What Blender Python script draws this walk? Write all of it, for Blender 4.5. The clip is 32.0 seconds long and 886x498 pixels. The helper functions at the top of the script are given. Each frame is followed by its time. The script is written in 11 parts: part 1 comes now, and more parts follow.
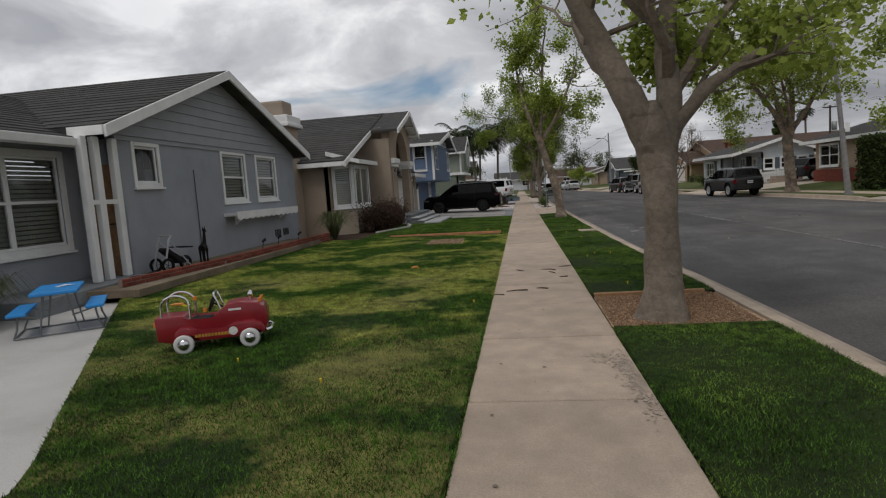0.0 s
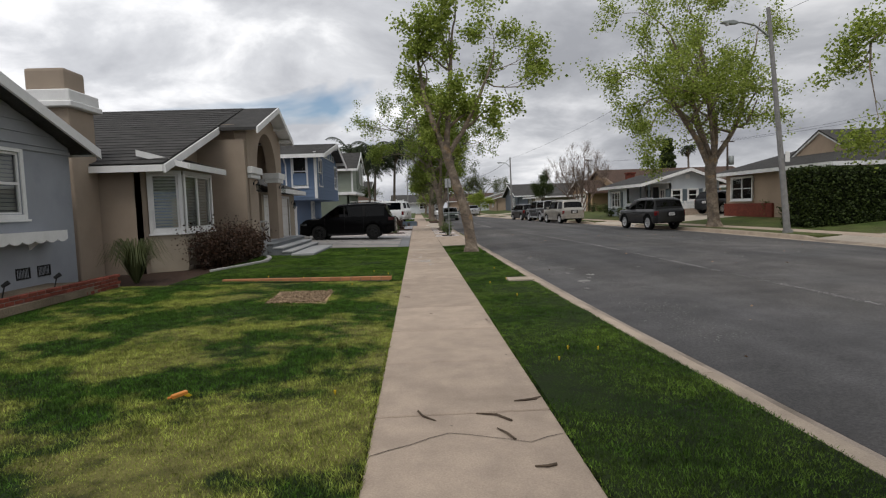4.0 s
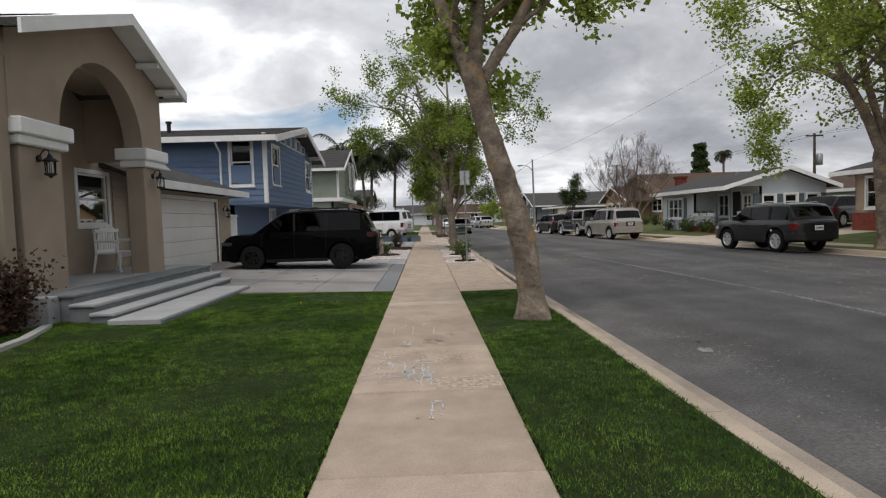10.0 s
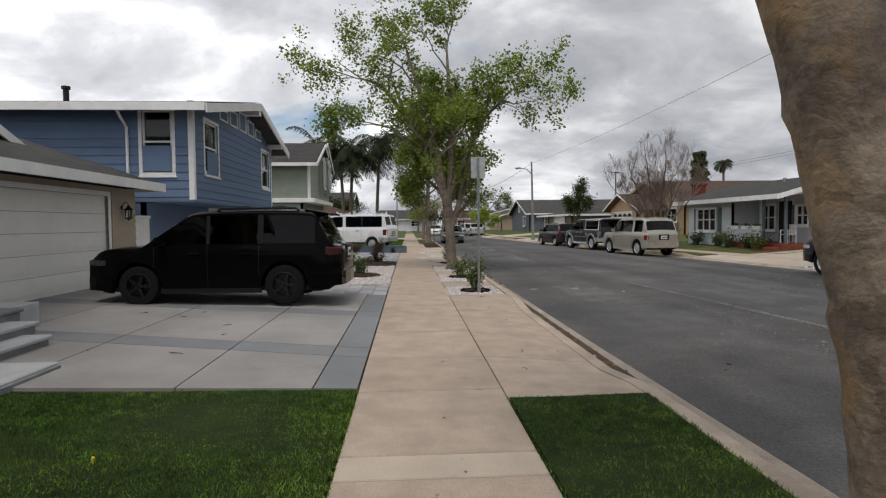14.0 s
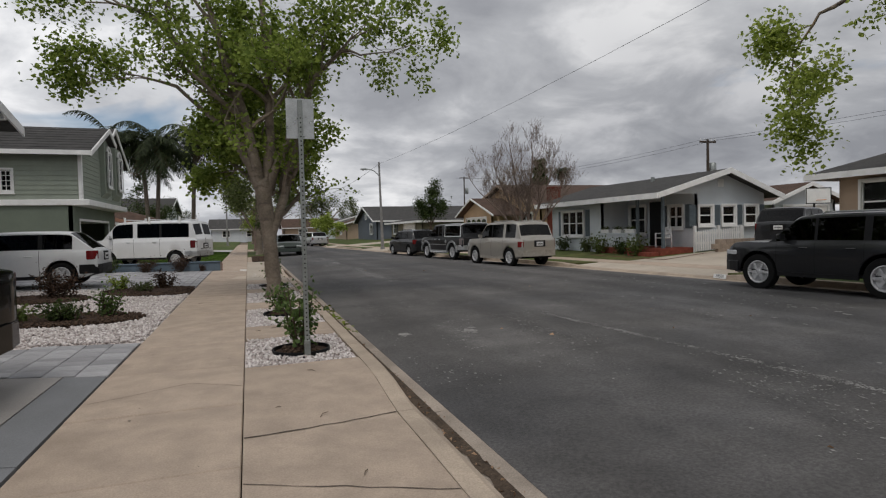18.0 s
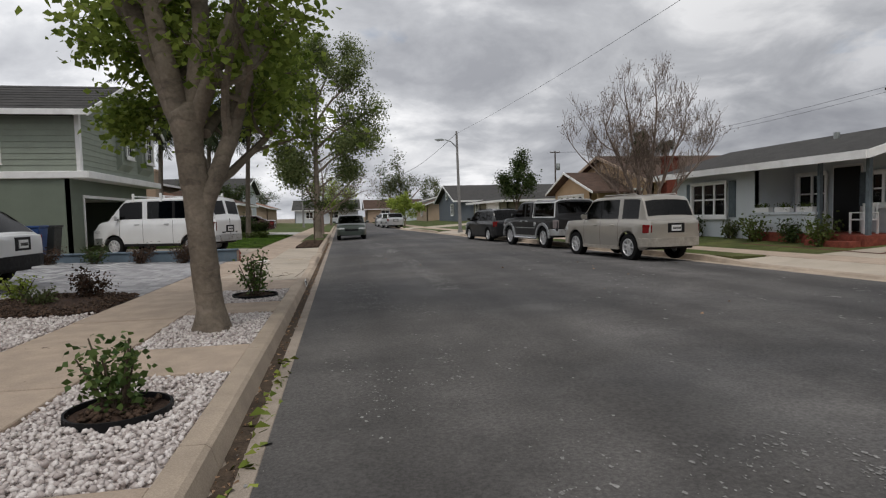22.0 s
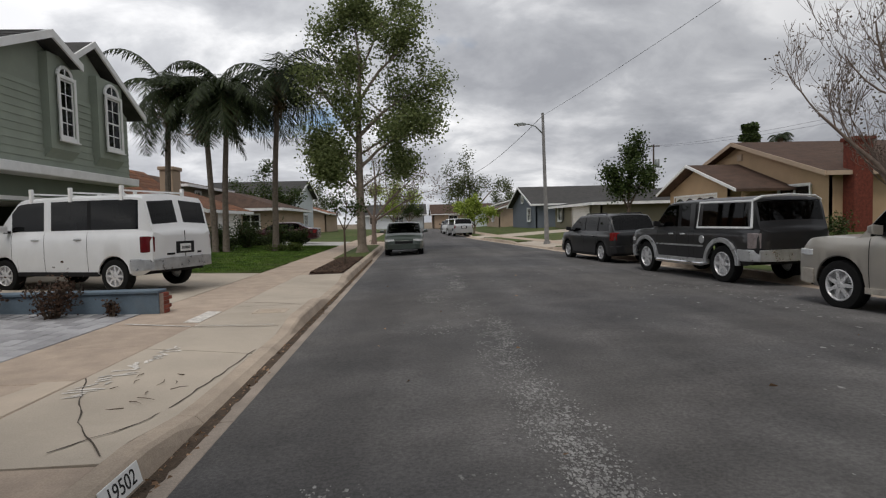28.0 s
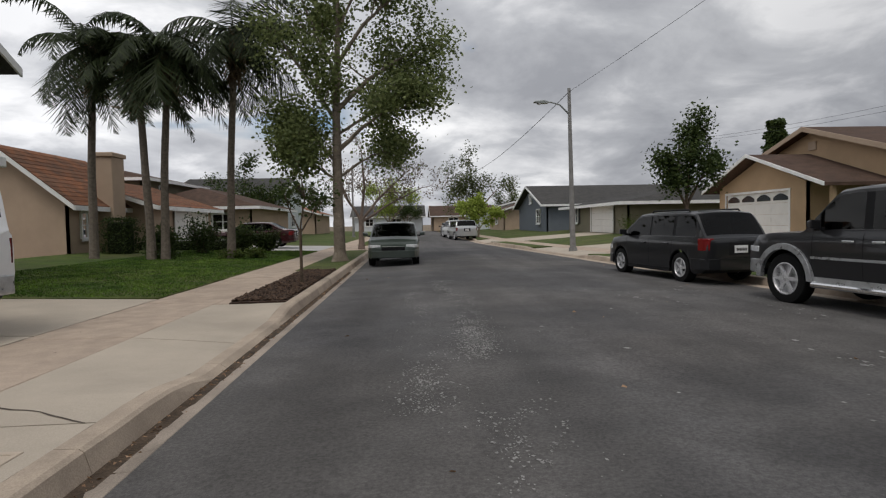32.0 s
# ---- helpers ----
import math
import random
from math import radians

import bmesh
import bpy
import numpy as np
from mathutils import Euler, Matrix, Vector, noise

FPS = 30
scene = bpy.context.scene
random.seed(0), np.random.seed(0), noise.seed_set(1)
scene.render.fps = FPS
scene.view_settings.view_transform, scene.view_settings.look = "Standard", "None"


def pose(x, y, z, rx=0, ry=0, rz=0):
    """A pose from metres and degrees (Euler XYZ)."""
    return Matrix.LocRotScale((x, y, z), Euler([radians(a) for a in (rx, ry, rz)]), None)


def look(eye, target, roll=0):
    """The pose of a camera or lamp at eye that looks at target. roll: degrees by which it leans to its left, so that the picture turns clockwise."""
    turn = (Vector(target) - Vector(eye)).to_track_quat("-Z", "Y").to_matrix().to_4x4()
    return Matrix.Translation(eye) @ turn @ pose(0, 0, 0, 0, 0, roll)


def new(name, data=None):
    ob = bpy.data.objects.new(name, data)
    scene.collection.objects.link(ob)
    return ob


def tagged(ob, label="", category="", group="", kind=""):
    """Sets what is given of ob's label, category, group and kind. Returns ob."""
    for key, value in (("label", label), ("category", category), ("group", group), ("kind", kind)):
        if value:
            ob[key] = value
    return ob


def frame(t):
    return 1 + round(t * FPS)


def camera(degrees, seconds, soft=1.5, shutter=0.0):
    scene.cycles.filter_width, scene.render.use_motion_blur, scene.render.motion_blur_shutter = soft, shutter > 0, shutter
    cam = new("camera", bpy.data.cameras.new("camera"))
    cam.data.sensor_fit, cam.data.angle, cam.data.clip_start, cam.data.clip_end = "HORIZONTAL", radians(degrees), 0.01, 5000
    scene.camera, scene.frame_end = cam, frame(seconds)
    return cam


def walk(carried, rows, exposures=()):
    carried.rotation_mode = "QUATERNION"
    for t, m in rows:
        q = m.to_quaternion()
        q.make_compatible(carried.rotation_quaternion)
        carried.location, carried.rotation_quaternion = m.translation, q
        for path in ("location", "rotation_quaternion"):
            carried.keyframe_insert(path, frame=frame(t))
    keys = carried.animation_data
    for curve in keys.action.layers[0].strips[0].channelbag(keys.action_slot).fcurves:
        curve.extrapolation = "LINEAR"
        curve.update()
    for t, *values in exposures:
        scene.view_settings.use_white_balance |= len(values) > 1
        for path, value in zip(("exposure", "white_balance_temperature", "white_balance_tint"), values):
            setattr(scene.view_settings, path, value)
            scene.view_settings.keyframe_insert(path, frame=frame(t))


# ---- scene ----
cam = camera(75.0, 32.0, soft=1.2)
# seconds, x, y, z, yaw, pitch, roll
PATH = [
    (0.0, -0.572, -0.000, 1.466, 7.55, -5.89, 3.96),
    (0.5, -0.554, 0.638, 1.471, 0.59, -5.60, 2.67),
    (1.0, -0.574, 1.416, 1.466, 0.47, -5.36, 2.80),
    (1.5, -0.558, 2.240, 1.477, 0.56, -5.21, 2.64),
    (2.0, -0.485, 3.023, 1.489, 0.62, -4.99, 2.79),
    (2.5, -0.499, 3.765, 1.495, 0.36, -4.67, 2.65),
    (4.5, -0.677, 6.582, 1.472, -3.92, -3.80, 1.32),
    (5.0, -0.615, 7.418, 1.462, -5.75, -3.12, 0.58),
    (5.5, -0.551, 8.320, 1.452, -9.28, -2.64, 0.15),
    (6.0, -0.445, 9.183, 1.440, -11.54, -2.36, -0.60),
    (6.5, -0.498, 10.075, 1.429, -10.80, -2.48, -0.26),
    (7.0, -0.463, 10.942, 1.416, -9.66, -2.58, -0.41),
    (7.5, -0.498, 11.804, 1.400, -8.51, -2.74, 0.51),
    (8.0, -0.440, 12.673, 1.392, -7.88, -2.70, 0.52),
    (8.5, -0.403, 13.557, 1.387, -6.82, -2.79, 1.11),
    (9.0, -0.345, 14.542, 1.370, -4.79, -2.92, 1.35),
    (9.5, -0.343, 15.583, 1.370, -2.27, -3.13, 1.82),
    (10.0, -0.372, 16.496, 1.381, -1.82, -3.04, 1.76),
    (10.5, -0.416, 17.347, 1.394, -1.77, -2.99, 2.15),
    (11.0, -0.460, 18.156, 1.400, -2.34, -2.68, 1.29),
    (11.5, -0.491, 18.945, 1.403, -2.87, -2.56, 1.58),
    (12.0, -0.494, 19.713, 1.402, -2.81, -2.54, 1.53),
    (12.5, -0.520, 20.484, 1.406, -2.38, -2.59, 1.69),
    (13.0, -0.529, 21.248, 1.423, -2.19, -2.62, 1.55),
    (13.5, -0.555, 21.961, 1.453, -2.74, -2.49, 0.91),
    (15.5, -0.509, 24.011, 1.442, -7.38, -2.70, 1.69),
    (16.0, -0.333, 24.774, 1.439, -10.06, -2.76, 1.79),
    (16.5, -0.177, 25.621, 1.425, -12.55, -2.71, 1.90),
    (17.0, -0.033, 26.478, 1.404, -15.00, -2.42, 1.69),
    (17.5, 0.170, 27.285, 1.378, -16.96, -2.09, 1.50),
    (18.0, 0.332, 28.048, 1.357, -18.67, -1.85, 1.35),
    (18.5, 0.570, 28.762, 1.339, -20.18, -1.66, 1.41),
    (19.0, 0.833, 29.437, 1.336, -21.87, -1.84, 1.17),
    (19.5, 1.171, 30.008, 1.324, -22.61, -2.24, 0.98),
    (20.0, 1.510, 30.703, 1.325, -22.50, -2.72, 0.77),
    (20.5, 1.827, 31.521, 1.307, -19.95, -2.81, 0.75),
    (21.0, 2.049, 32.430, 1.286, -16.42, -3.04, 1.22),
    (21.5, 2.236, 33.316, 1.270, -12.92, -3.30, 1.29),
    (22.0, 2.356, 34.112, 1.261, -10.06, -3.47, 1.37),
    (22.5, 2.511, 34.836, 1.263, -8.30, -3.53, 1.38),
    (23.0, 2.588, 35.559, 1.276, -5.95, -3.67, 1.89),
    (23.5, 2.710, 36.288, 1.288, -3.83, -3.54, 2.07),
    (24.0, 2.807, 36.967, 1.298, -2.85, -3.60, 2.56),
    (24.5, 2.900, 37.669, 1.314, -2.05, -3.57, 2.24),
    (25.0, 2.960, 38.427, 1.317, -1.56, -3.69, 2.36),
    (25.5, 3.036, 39.168, 1.314, -1.63, -3.56, 2.05),
    (27.5, 3.187, 42.074, 1.341, -3.30, -2.79, 1.32),
    (28.0, 3.236, 42.857, 1.345, -3.26, -2.81, 1.44),
    (28.5, 3.299, 43.655, 1.342, -3.31, -2.75, 1.06),
    (29.0, 3.344, 44.430, 1.335, -3.30, -2.73, 1.00),
    (29.5, 3.368, 45.195, 1.326, -3.30, -2.60, 0.60),
    (30.0, 3.357, 45.933, 1.316, -3.47, -2.59, 0.64),
    (30.5, 3.355, 46.678, 1.300, -3.83, -2.66, 0.67),
    (31.0, 3.395, 47.419, 1.282, -3.81, -2.68, 0.86),
    (31.5, 3.417, 48.131, 1.262, -3.53, -2.61, 0.84),
    (32.0, 3.475, 48.804, 1.253, -3.34, -2.54, 1.06),
]
walk(cam, [(t, pose(x, y, z, 90 + p, r, w)) for t, x, y, z, w, p, r in PATH], exposures=[(0.0, -0.22), (1.0, 0.13), (2.0, 0.36), (5.0, 0.02), (7.0, 0.04), (9.0, 0.12), (10.0, 0.24), (13.0, 0.28), (16.0, 0.0), (18.0, -0.08), (20.0, 0.04), (23.0, 0.15), (25.0, 0.46), (27.0, 0.16), (28.0, 0.04), (29.0, 0.06), (31.0, -0.02), (32.0, 0.0)])

# ---- world and sun: a broken overcast sky ----
world = bpy.data.worlds.new("overcast_sky")
scene.world = world
world.use_nodes = True
wt = world.node_tree
wt.nodes.clear()


def wn(kind, **vals):
    nd = wt.nodes.new(kind)
    for k, v in vals.items():
        nd.inputs[k].default_value = v
    return nd


SUN_EL, SUN_AZ = radians(62), radians(200)
sky = wt.nodes.new("ShaderNodeTexSky")
sky.sky_type, sky.sun_disc = "NISHITA", False
sky.sun_elevation, sky.sun_rotation = SUN_EL, SUN_AZ
bg_sky = wn("ShaderNodeBackground", Strength=0.09)
wt.links.new(sky.outputs[0], bg_sky.inputs["Color"])
tc = wt.nodes.new("ShaderNodeTexCoord")
sep = wt.nodes.new("ShaderNodeSeparateXYZ")
wt.links.new(tc.outputs["Generated"], sep.inputs[0])
zz = wt.nodes.new("ShaderNodeMath")
zz.operation, zz.inputs[1].default_value = "MAXIMUM", 0.0
wt.links.new(sep.outputs["Z"], zz.inputs[0])
za = wt.nodes.new("ShaderNodeMath")
za.operation, za.inputs[1].default_value = "ADD", 0.30
wt.links.new(zz.outputs[0], za.inputs[0])
uvx, uvy = wt.nodes.new("ShaderNodeMath"), wt.nodes.new("ShaderNodeMath")
for nd, s in ((uvx, "X"), (uvy, "Y")):
    nd.operation = "DIVIDE"
    wt.links.new(sep.outputs[s], nd.inputs[0])
    wt.links.new(za.outputs[0], nd.inputs[1])
com = wt.nodes.new("ShaderNodeCombineXYZ")
wt.links.new(uvx.outputs[0], com.inputs[0])
wt.links.new(uvy.outputs[0], com.inputs[1])
com.inputs[2].default_value = 3.7
n1 = wn("ShaderNodeTexNoise", Scale=2.5, Detail=9.0, Roughness=0.56, Distortion=0.3)
n2 = wn("ShaderNodeTexNoise", Scale=0.8, Detail=4.0, Roughness=0.5)
n3 = wn("ShaderNodeTexNoise", Scale=1.3, Detail=5.0, Roughness=0.5, Distortion=0.4)
for nd in (n1, n2, n3):
    wt.links.new(com.outputs[0], nd.inputs["Vector"])


def wramp(stops, src):
    nd = wt.nodes.new("ShaderNodeValToRGB")
    while len(nd.color_ramp.elements) < len(stops):
        nd.color_ramp.elements.new(0.5)
    for el, (p, c) in zip(nd.color_ramp.elements, stops):
        el.position, el.color = p, (*c, 1)
    wt.links.new(src, nd.inputs[0])
    return nd


# cloud brightness: fine billows, broad grey banks, brighter towards the hidden sun in the west
fine = wramp(((0.34, (0.43, 0.44, 0.47)), (0.50, (0.60, 0.61, 0.635)), (0.64, (0.90, 0.90, 0.91))), n1.outputs["Fac"])
broad = wramp(((0.34, (0.66, 0.67, 0.70)), (0.62, (1.08, 1.08, 1.08))), n2.outputs["Fac"])
west = wt.nodes.new("ShaderNodeMapRange")
for k, v in (("From Min", -0.6), ("From Max", 0.6), ("To Min", 1.42), ("To Max", 0.98)):
    west.inputs[k].default_value = v
wt.links.new(sep.outputs["X"], west.inputs["Value"])


def wmul(a, b):
    nd = wt.nodes.new("ShaderNodeMix")
    nd.data_type, nd.blend_type = "RGBA", "MULTIPLY"
    nd.inputs[0].default_value = 1.0
    wt.links.new(a, nd.inputs[6])
    wt.links.new(b, nd.inputs[7])
    return nd.outputs[2]


cloud = wmul(wmul(fine.outputs[0], broad.outputs[0]), west.outputs[0])
bg_cloud = wn("ShaderNodeBackground", Strength=0.86)
wt.links.new(cloud, bg_cloud.inputs["Color"])
gap = wramp(((0.25, (0, 0, 0)), (0.34, (1, 1, 1))), n3.outputs["Fac"])
mix = wt.nodes.new("ShaderNodeMixShader")
wt.links.new(gap.outputs[0], mix.inputs[0])
wt.links.new(bg_sky.outputs[0], mix.inputs[1])
wt.links.new(bg_cloud.outputs[0], mix.inputs[2])
wo = wt.nodes.new("ShaderNodeOutputWorld")
wt.links.new(mix.outputs[0], wo.inputs[0])

sun = new("sun", bpy.data.lights.new("sun", "SUN"))
sun.data.energy, sun.data.angle, sun.data.color = 1.15, radians(24), (1.0, 0.95, 0.88)
sun.matrix_world = look((0, 0, 40), (40 * math.cos(SUN_EL) * math.sin(SUN_AZ) * -1, 40 * math.cos(SUN_EL) * math.cos(SUN_AZ) * -1, 40 - 40 * math.sin(SUN_EL)))


# ---- materials ----
MATS = {}


def mat(name, base, rough=0.8, metal=0.0, var=0.18, scale=6.0, fine=80.0, bump=0.15, hue=None, spec=None, per=0.0, stain=None, coat=0.0, trans=0.0):
    """A surface with grain at two scales, an optional second hue in large patches, stains, and a shade of its own for each object."""
    if name in MATS:
        return MATS[name]
    m = bpy.data.materials.new(name)
    m.use_nodes = True
    t = m.node_tree
    b = t.nodes["Principled BSDF"]
    b.inputs["Roughness"].default_value, b.inputs["Metallic"].default_value = rough, metal
    b.inputs["Specular IOR Level"].default_value = spec if spec is not None else (0.5 if rough < 0.6 else 0.2)
    b.inputs["Coat Weight"].default_value = coat
    b.inputs["Coat Roughness"].default_value = 0.06
    co = t.nodes.new("ShaderNodeTexCoord")

    def nz(s, det=4.0, off=0.0):
        nd = t.nodes.new("ShaderNodeTexNoise")
        nd.inputs["Scale"].default_value, nd.inputs["Detail"].default_value = s, det
        nd.inputs["Roughness"].default_value = 0.6
        if off:
            mp = t.nodes.new("ShaderNodeMapping")
            mp.inputs["Location"].default_value = (off, off * 0.7, off * 0.3)
            t.links.new(co.outputs["Object"], mp.inputs[0])
            t.links.new(mp.outputs[0], nd.inputs["Vector"])
        else:
            t.links.new(co.outputs["Object"], nd.inputs["Vector"])
        return nd

    def mixc(fac, a, bb, mode="MIX"):
        nd = t.nodes.new("ShaderNodeMix")
        nd.data_type, nd.blend_type = "RGBA", mode
        for sock, v in ((nd.inputs[0], fac), (nd.inputs[6], a), (nd.inputs[7], bb)):
            if hasattr(v, "links"):
                t.links.new(v, sock)
            else:
                sock.default_value = v if isinstance(v, float) else (*v[:3], 1)
        return nd.outputs[2]

    def rng(src, lo, hi, a=0.35, bb=0.65):
        nd = t.nodes.new("ShaderNodeMapRange")
        for k, v in (("From Min", a), ("From Max", bb), ("To Min", lo), ("To Max", hi)):
            nd.inputs[k].default_value = v
        t.links.new(src, nd.inputs["Value"])
        return nd.outputs[0]

    big, small = nz(scale), nz(fine, 3.0)
    col = base
    if hue is not None:
        col = mixc(rng(nz(hue[1], 5.0, 7.3).outputs["Fac"], 0.0, 1.0, 0.5 - hue[2], 0.5 + hue[2]), base, hue[0])
    v1 = mixc(1.0, (col if hasattr(col, "links") else base), rng(big.outputs["Fac"], 1 - var, 1 + var), "MULTIPLY")
    v2 = mixc(1.0, v1, rng(small.outputs["Fac"], 1 - var * 0.8, 1 + var * 0.8), "MULTIPLY")
    if per:
        oi = t.nodes.new("ShaderNodeObjectInfo")
        v2 = mixc(1.0, v2, rng(oi.outputs["Random"], 1 - per, 1 + per, 0.0, 1.0), "MULTIPLY")
    if stain is not None:
        v2 = mixc(rng(nz(stain[1], 6.0, 3.1).outputs["Fac"], 0.0, stain[2], 0.55, 0.72), v2, stain[0])
    t.links.new(v2, b.inputs["Base Color"])
    if bump:
        bp = t.nodes.new("ShaderNodeBump")
        bp.inputs["Strength"].default_value, bp.inputs["Distance"].default_value = bump, 0.01
        t.links.new(small.outputs["Fac"], bp.inputs["Height"])
        t.links.new(bp.outputs[0], b.inputs["Normal"])
    if rough > 0.15 and not coat:
        t.links.new(rng(big.outputs["Fac"], max(0.02, rough - 0.1), min(1.0, rough + 0.1)), b.inputs["Roughness"])
    if trans:
        b.inputs["Transmission Weight"].default_value = trans
    MATS[name] = m
    return m


ASPHALT = mat("asphalt", (0.113, 0.107, 0.104), 0.88, var=0.20, scale=1.4, fine=110, bump=0.7, hue=((0.090, 0.088, 0.090), 0.18, 0.10), stain=((0.165, 0.160, 0.156), 0.6, 0.35))


def worn_road(m):
    """Long streaks along the street, and coarse aggregate that shows in worn places."""
    t = m.node_tree
    b = t.nodes["Principled BSDF"]
    L = t.links.new
    tc = t.nodes.new("ShaderNodeTexCoord")
    mp = t.nodes.new("ShaderNodeMapping")
    mp.inputs["Scale"].default_value = (0.9, 0.07, 1.0)
    L(tc.outputs["Object"], mp.inputs[0])
    outs = []
    for vec, sc, det, lo, hi in ((mp.outputs[0], 1.0, 3.0, 0.80, 1.18), (tc.outputs["Object"], 38.0, 2.0, 0.82, 1.18), (tc.outputs["Object"], 0.33, 4.0, 0.86, 1.12)):
        nz = t.nodes.new("ShaderNodeTexNoise")
        nz.inputs["Scale"].default_value, nz.inputs["Detail"].default_value = sc, det
        L(vec, nz.inputs["Vector"])
        mr = t.nodes.new("ShaderNodeMapRange")
        for k, v in (("From Min", 0.34), ("From Max", 0.66), ("To Min", lo), ("To Max", hi)):
            mr.inputs[k].default_value = v
        L(nz.outputs["Fac"], mr.inputs["Value"])
        outs.append(mr.outputs[0])
    src = b.inputs["Base Color"].links[0].from_socket
    for o_ in outs:
        mul = t.nodes.new("ShaderNodeVectorMath")
        mul.operation = "MULTIPLY"
        L(src, mul.inputs[0])
        L(o_, mul.inputs[1])
        src = mul.outputs[0]
    L(src, b.inputs["Base Color"])


worn_road(ASPHALT)
ROADPAINT = mat("worn_road_paint", (0.25, 0.245, 0.238), 0.8, var=0.3, scale=3, fine=60)
WALK = mat("walk_concrete", (0.430, 0.345, 0.276), 0.9, var=0.12, scale=3.0, fine=80, bump=0.6, per=0.08, stain=((0.27, 0.215, 0.168), 0.55, 0.6))
WALKNEW = mat("walk_concrete_patch", (0.50, 0.42, 0.34), 0.9, var=0.08, scale=2, fine=120, bump=0.3)
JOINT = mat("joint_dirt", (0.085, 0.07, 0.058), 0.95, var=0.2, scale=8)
CURB = mat("curb_concrete", (0.42, 0.345, 0.275), 0.9, var=0.16, scale=1.6, fine=90, bump=0.4, stain=((0.16, 0.135, 0.11), 0.8, 0.6))
GUTTER = mat("gutter_concrete", (0.33, 0.28, 0.235), 0.9, var=0.2, scale=1.3, fine=90, bump=0.4, stain=((0.12, 0.10, 0.08), 0.8, 0.8))
DRIVE = mat("drive_concrete", (0.46, 0.45, 0.435), 0.88, var=0.09, scale=0.8, fine=110, bump=0.25, per=0.04, stain=((0.26, 0.25, 0.24), 0.7, 0.4))
DRIVEB = mat("blue_grey_concrete", (0.215, 0.220, 0.230), 0.88, var=0.10, scale=1.2, fine=100, bump=0.3, per=0.06)
DRIVEG = mat("grey_drive_concrete", (0.295, 0.278, 0.265), 0.88, var=0.13, scale=0.8, fine=100, bump=0.3, per=0.10, stain=((0.14, 0.135, 0.13), 0.6, 0.5))
DRIVEW = mat("warm_drive_concrete", (0.46, 0.40, 0.33), 0.9, var=0.1, scale=0.7, fine=110, bump=0.25, per=0.04, stain=((0.30, 0.26, 0.21), 0.7, 0.4))
# Turf bases are near black: shade between the blades is in their colour.
LAWN1 = mat("shaded_patchy_turf", (0.012, 0.024, 0.005), 0.95, var=0.3, scale=3.5, fine=55, bump=0.9, hue=((0.15, 0.14, 0.045), 0.85, 0.04))
LAWN2 = mat("shaded_green_turf", (0.011, 0.022, 0.004), 0.95, var=0.28, scale=2.2, fine=60, bump=0.9, hue=((0.022, 0.036, 0.008), 0.5, 0.16))
LAWN3 = mat("far_lawn", (0.055, 0.090, 0.018), 0.95, var=0.3, scale=1.5, fine=50, bump=0.8, hue=((0.10, 0.105, 0.038), 0.3, 0.15))
SOIL = mat("bare_ground", (0.20, 0.16, 0.115), 0.95, var=0.3, scale=1.0, fine=40, bump=0.5)
DIRT = mat("dry_litter", (0.36, 0.235, 0.155), 0.95, var=0.35, scale=9, fine=70, bump=0.9, hue=((0.44, 0.32, 0.20), 9.0, 0.1))
MULCH = mat("dark_mulch", (0.055, 0.035, 0.026), 0.95, var=0.4, scale=12, fine=60, bump=1.0)
STONE = mat("white_stone_chips", (0.66, 0.60, 0.575), 0.8, var=0.22, scale=14, fine=45, bump=0.8, per=0.1)
PAVER = mat("grey_paver", (0.34, 0.335, 0.345), 0.85, var=0.12, scale=5, fine=90, bump=0.3, per=0.22)
GREYST = mat("grey_stucco", (0.345, 0.365, 0.40), 0.95, var=0.06, scale=1.2, fine=140, bump=0.5, stain=((0.24, 0.265, 0.30), 0.8, 0.4))
GREYSD = mat("grey_siding", (0.345, 0.36, 0.385), 0.8, var=0.06, scale=2, fine=60, bump=0.15)
TAUPE = mat("taupe_stucco", (0.375, 0.305, 0.24), 0.95, var=0.07, scale=1.2, fine=140, bump=0.5)
TAUPESD = mat("taupe_siding", (0.40, 0.345, 0.27), 0.85, var=0.06, scale=2, fine=60, bump=0.15)
BLUE = mat("blue_siding", (0.145, 0.205, 0.315), 0.75, var=0.07, scale=2, fine=60, bump=0.15, per=0.05)
GREEN = mat("sage_siding", (0.30, 0.335, 0.28), 0.8, var=0.06, scale=2, fine=60, bump=0.15, per=0.05)
GREENST = mat("sage_stucco", (0.175, 0.205, 0.165), 0.95, var=0.07, scale=1.2, fine=140, bump=0.5)
WHITE = mat("white_paint", (0.82, 0.82, 0.81), 0.55, var=0.05, scale=3, fine=70, bump=0.06, stain=((0.55, 0.54, 0.52), 1.3, 0.35))
CREAM = mat("garage_white", (0.78, 0.765, 0.73), 0.5, var=0.04, scale=2, fine=70, bump=0.05)
TAN = mat("tan_stucco", (0.46, 0.325, 0.205), 0.95, var=0.06, scale=1.0, fine=140, bump=0.4)
PALEBLUE = mat("pale_blue_stucco", (0.62, 0.66, 0.69), 0.95, var=0.05, scale=1.0, fine=140, bump=0.4)
PINKTAN = mat("buff_stucco", (0.44, 0.335, 0.25), 0.95, var=0.06, scale=1.0, fine=140, bump=0.4)
OLIVE = mat("olive_stucco", (0.22, 0.20, 0.145), 0.95, var=0.06, scale=1.0, fine=140, bump=0.4)
SLATE = mat("slate_siding", (0.155, 0.175, 0.205), 0.85, var=0.06, scale=1.0, fine=100, bump=0.3)
SHINGLE = mat("asphalt_shingles", (0.062, 0.060, 0.058), 0.95, var=0.25, scale=2.2, fine=34, bump=0.9, per=0.1)
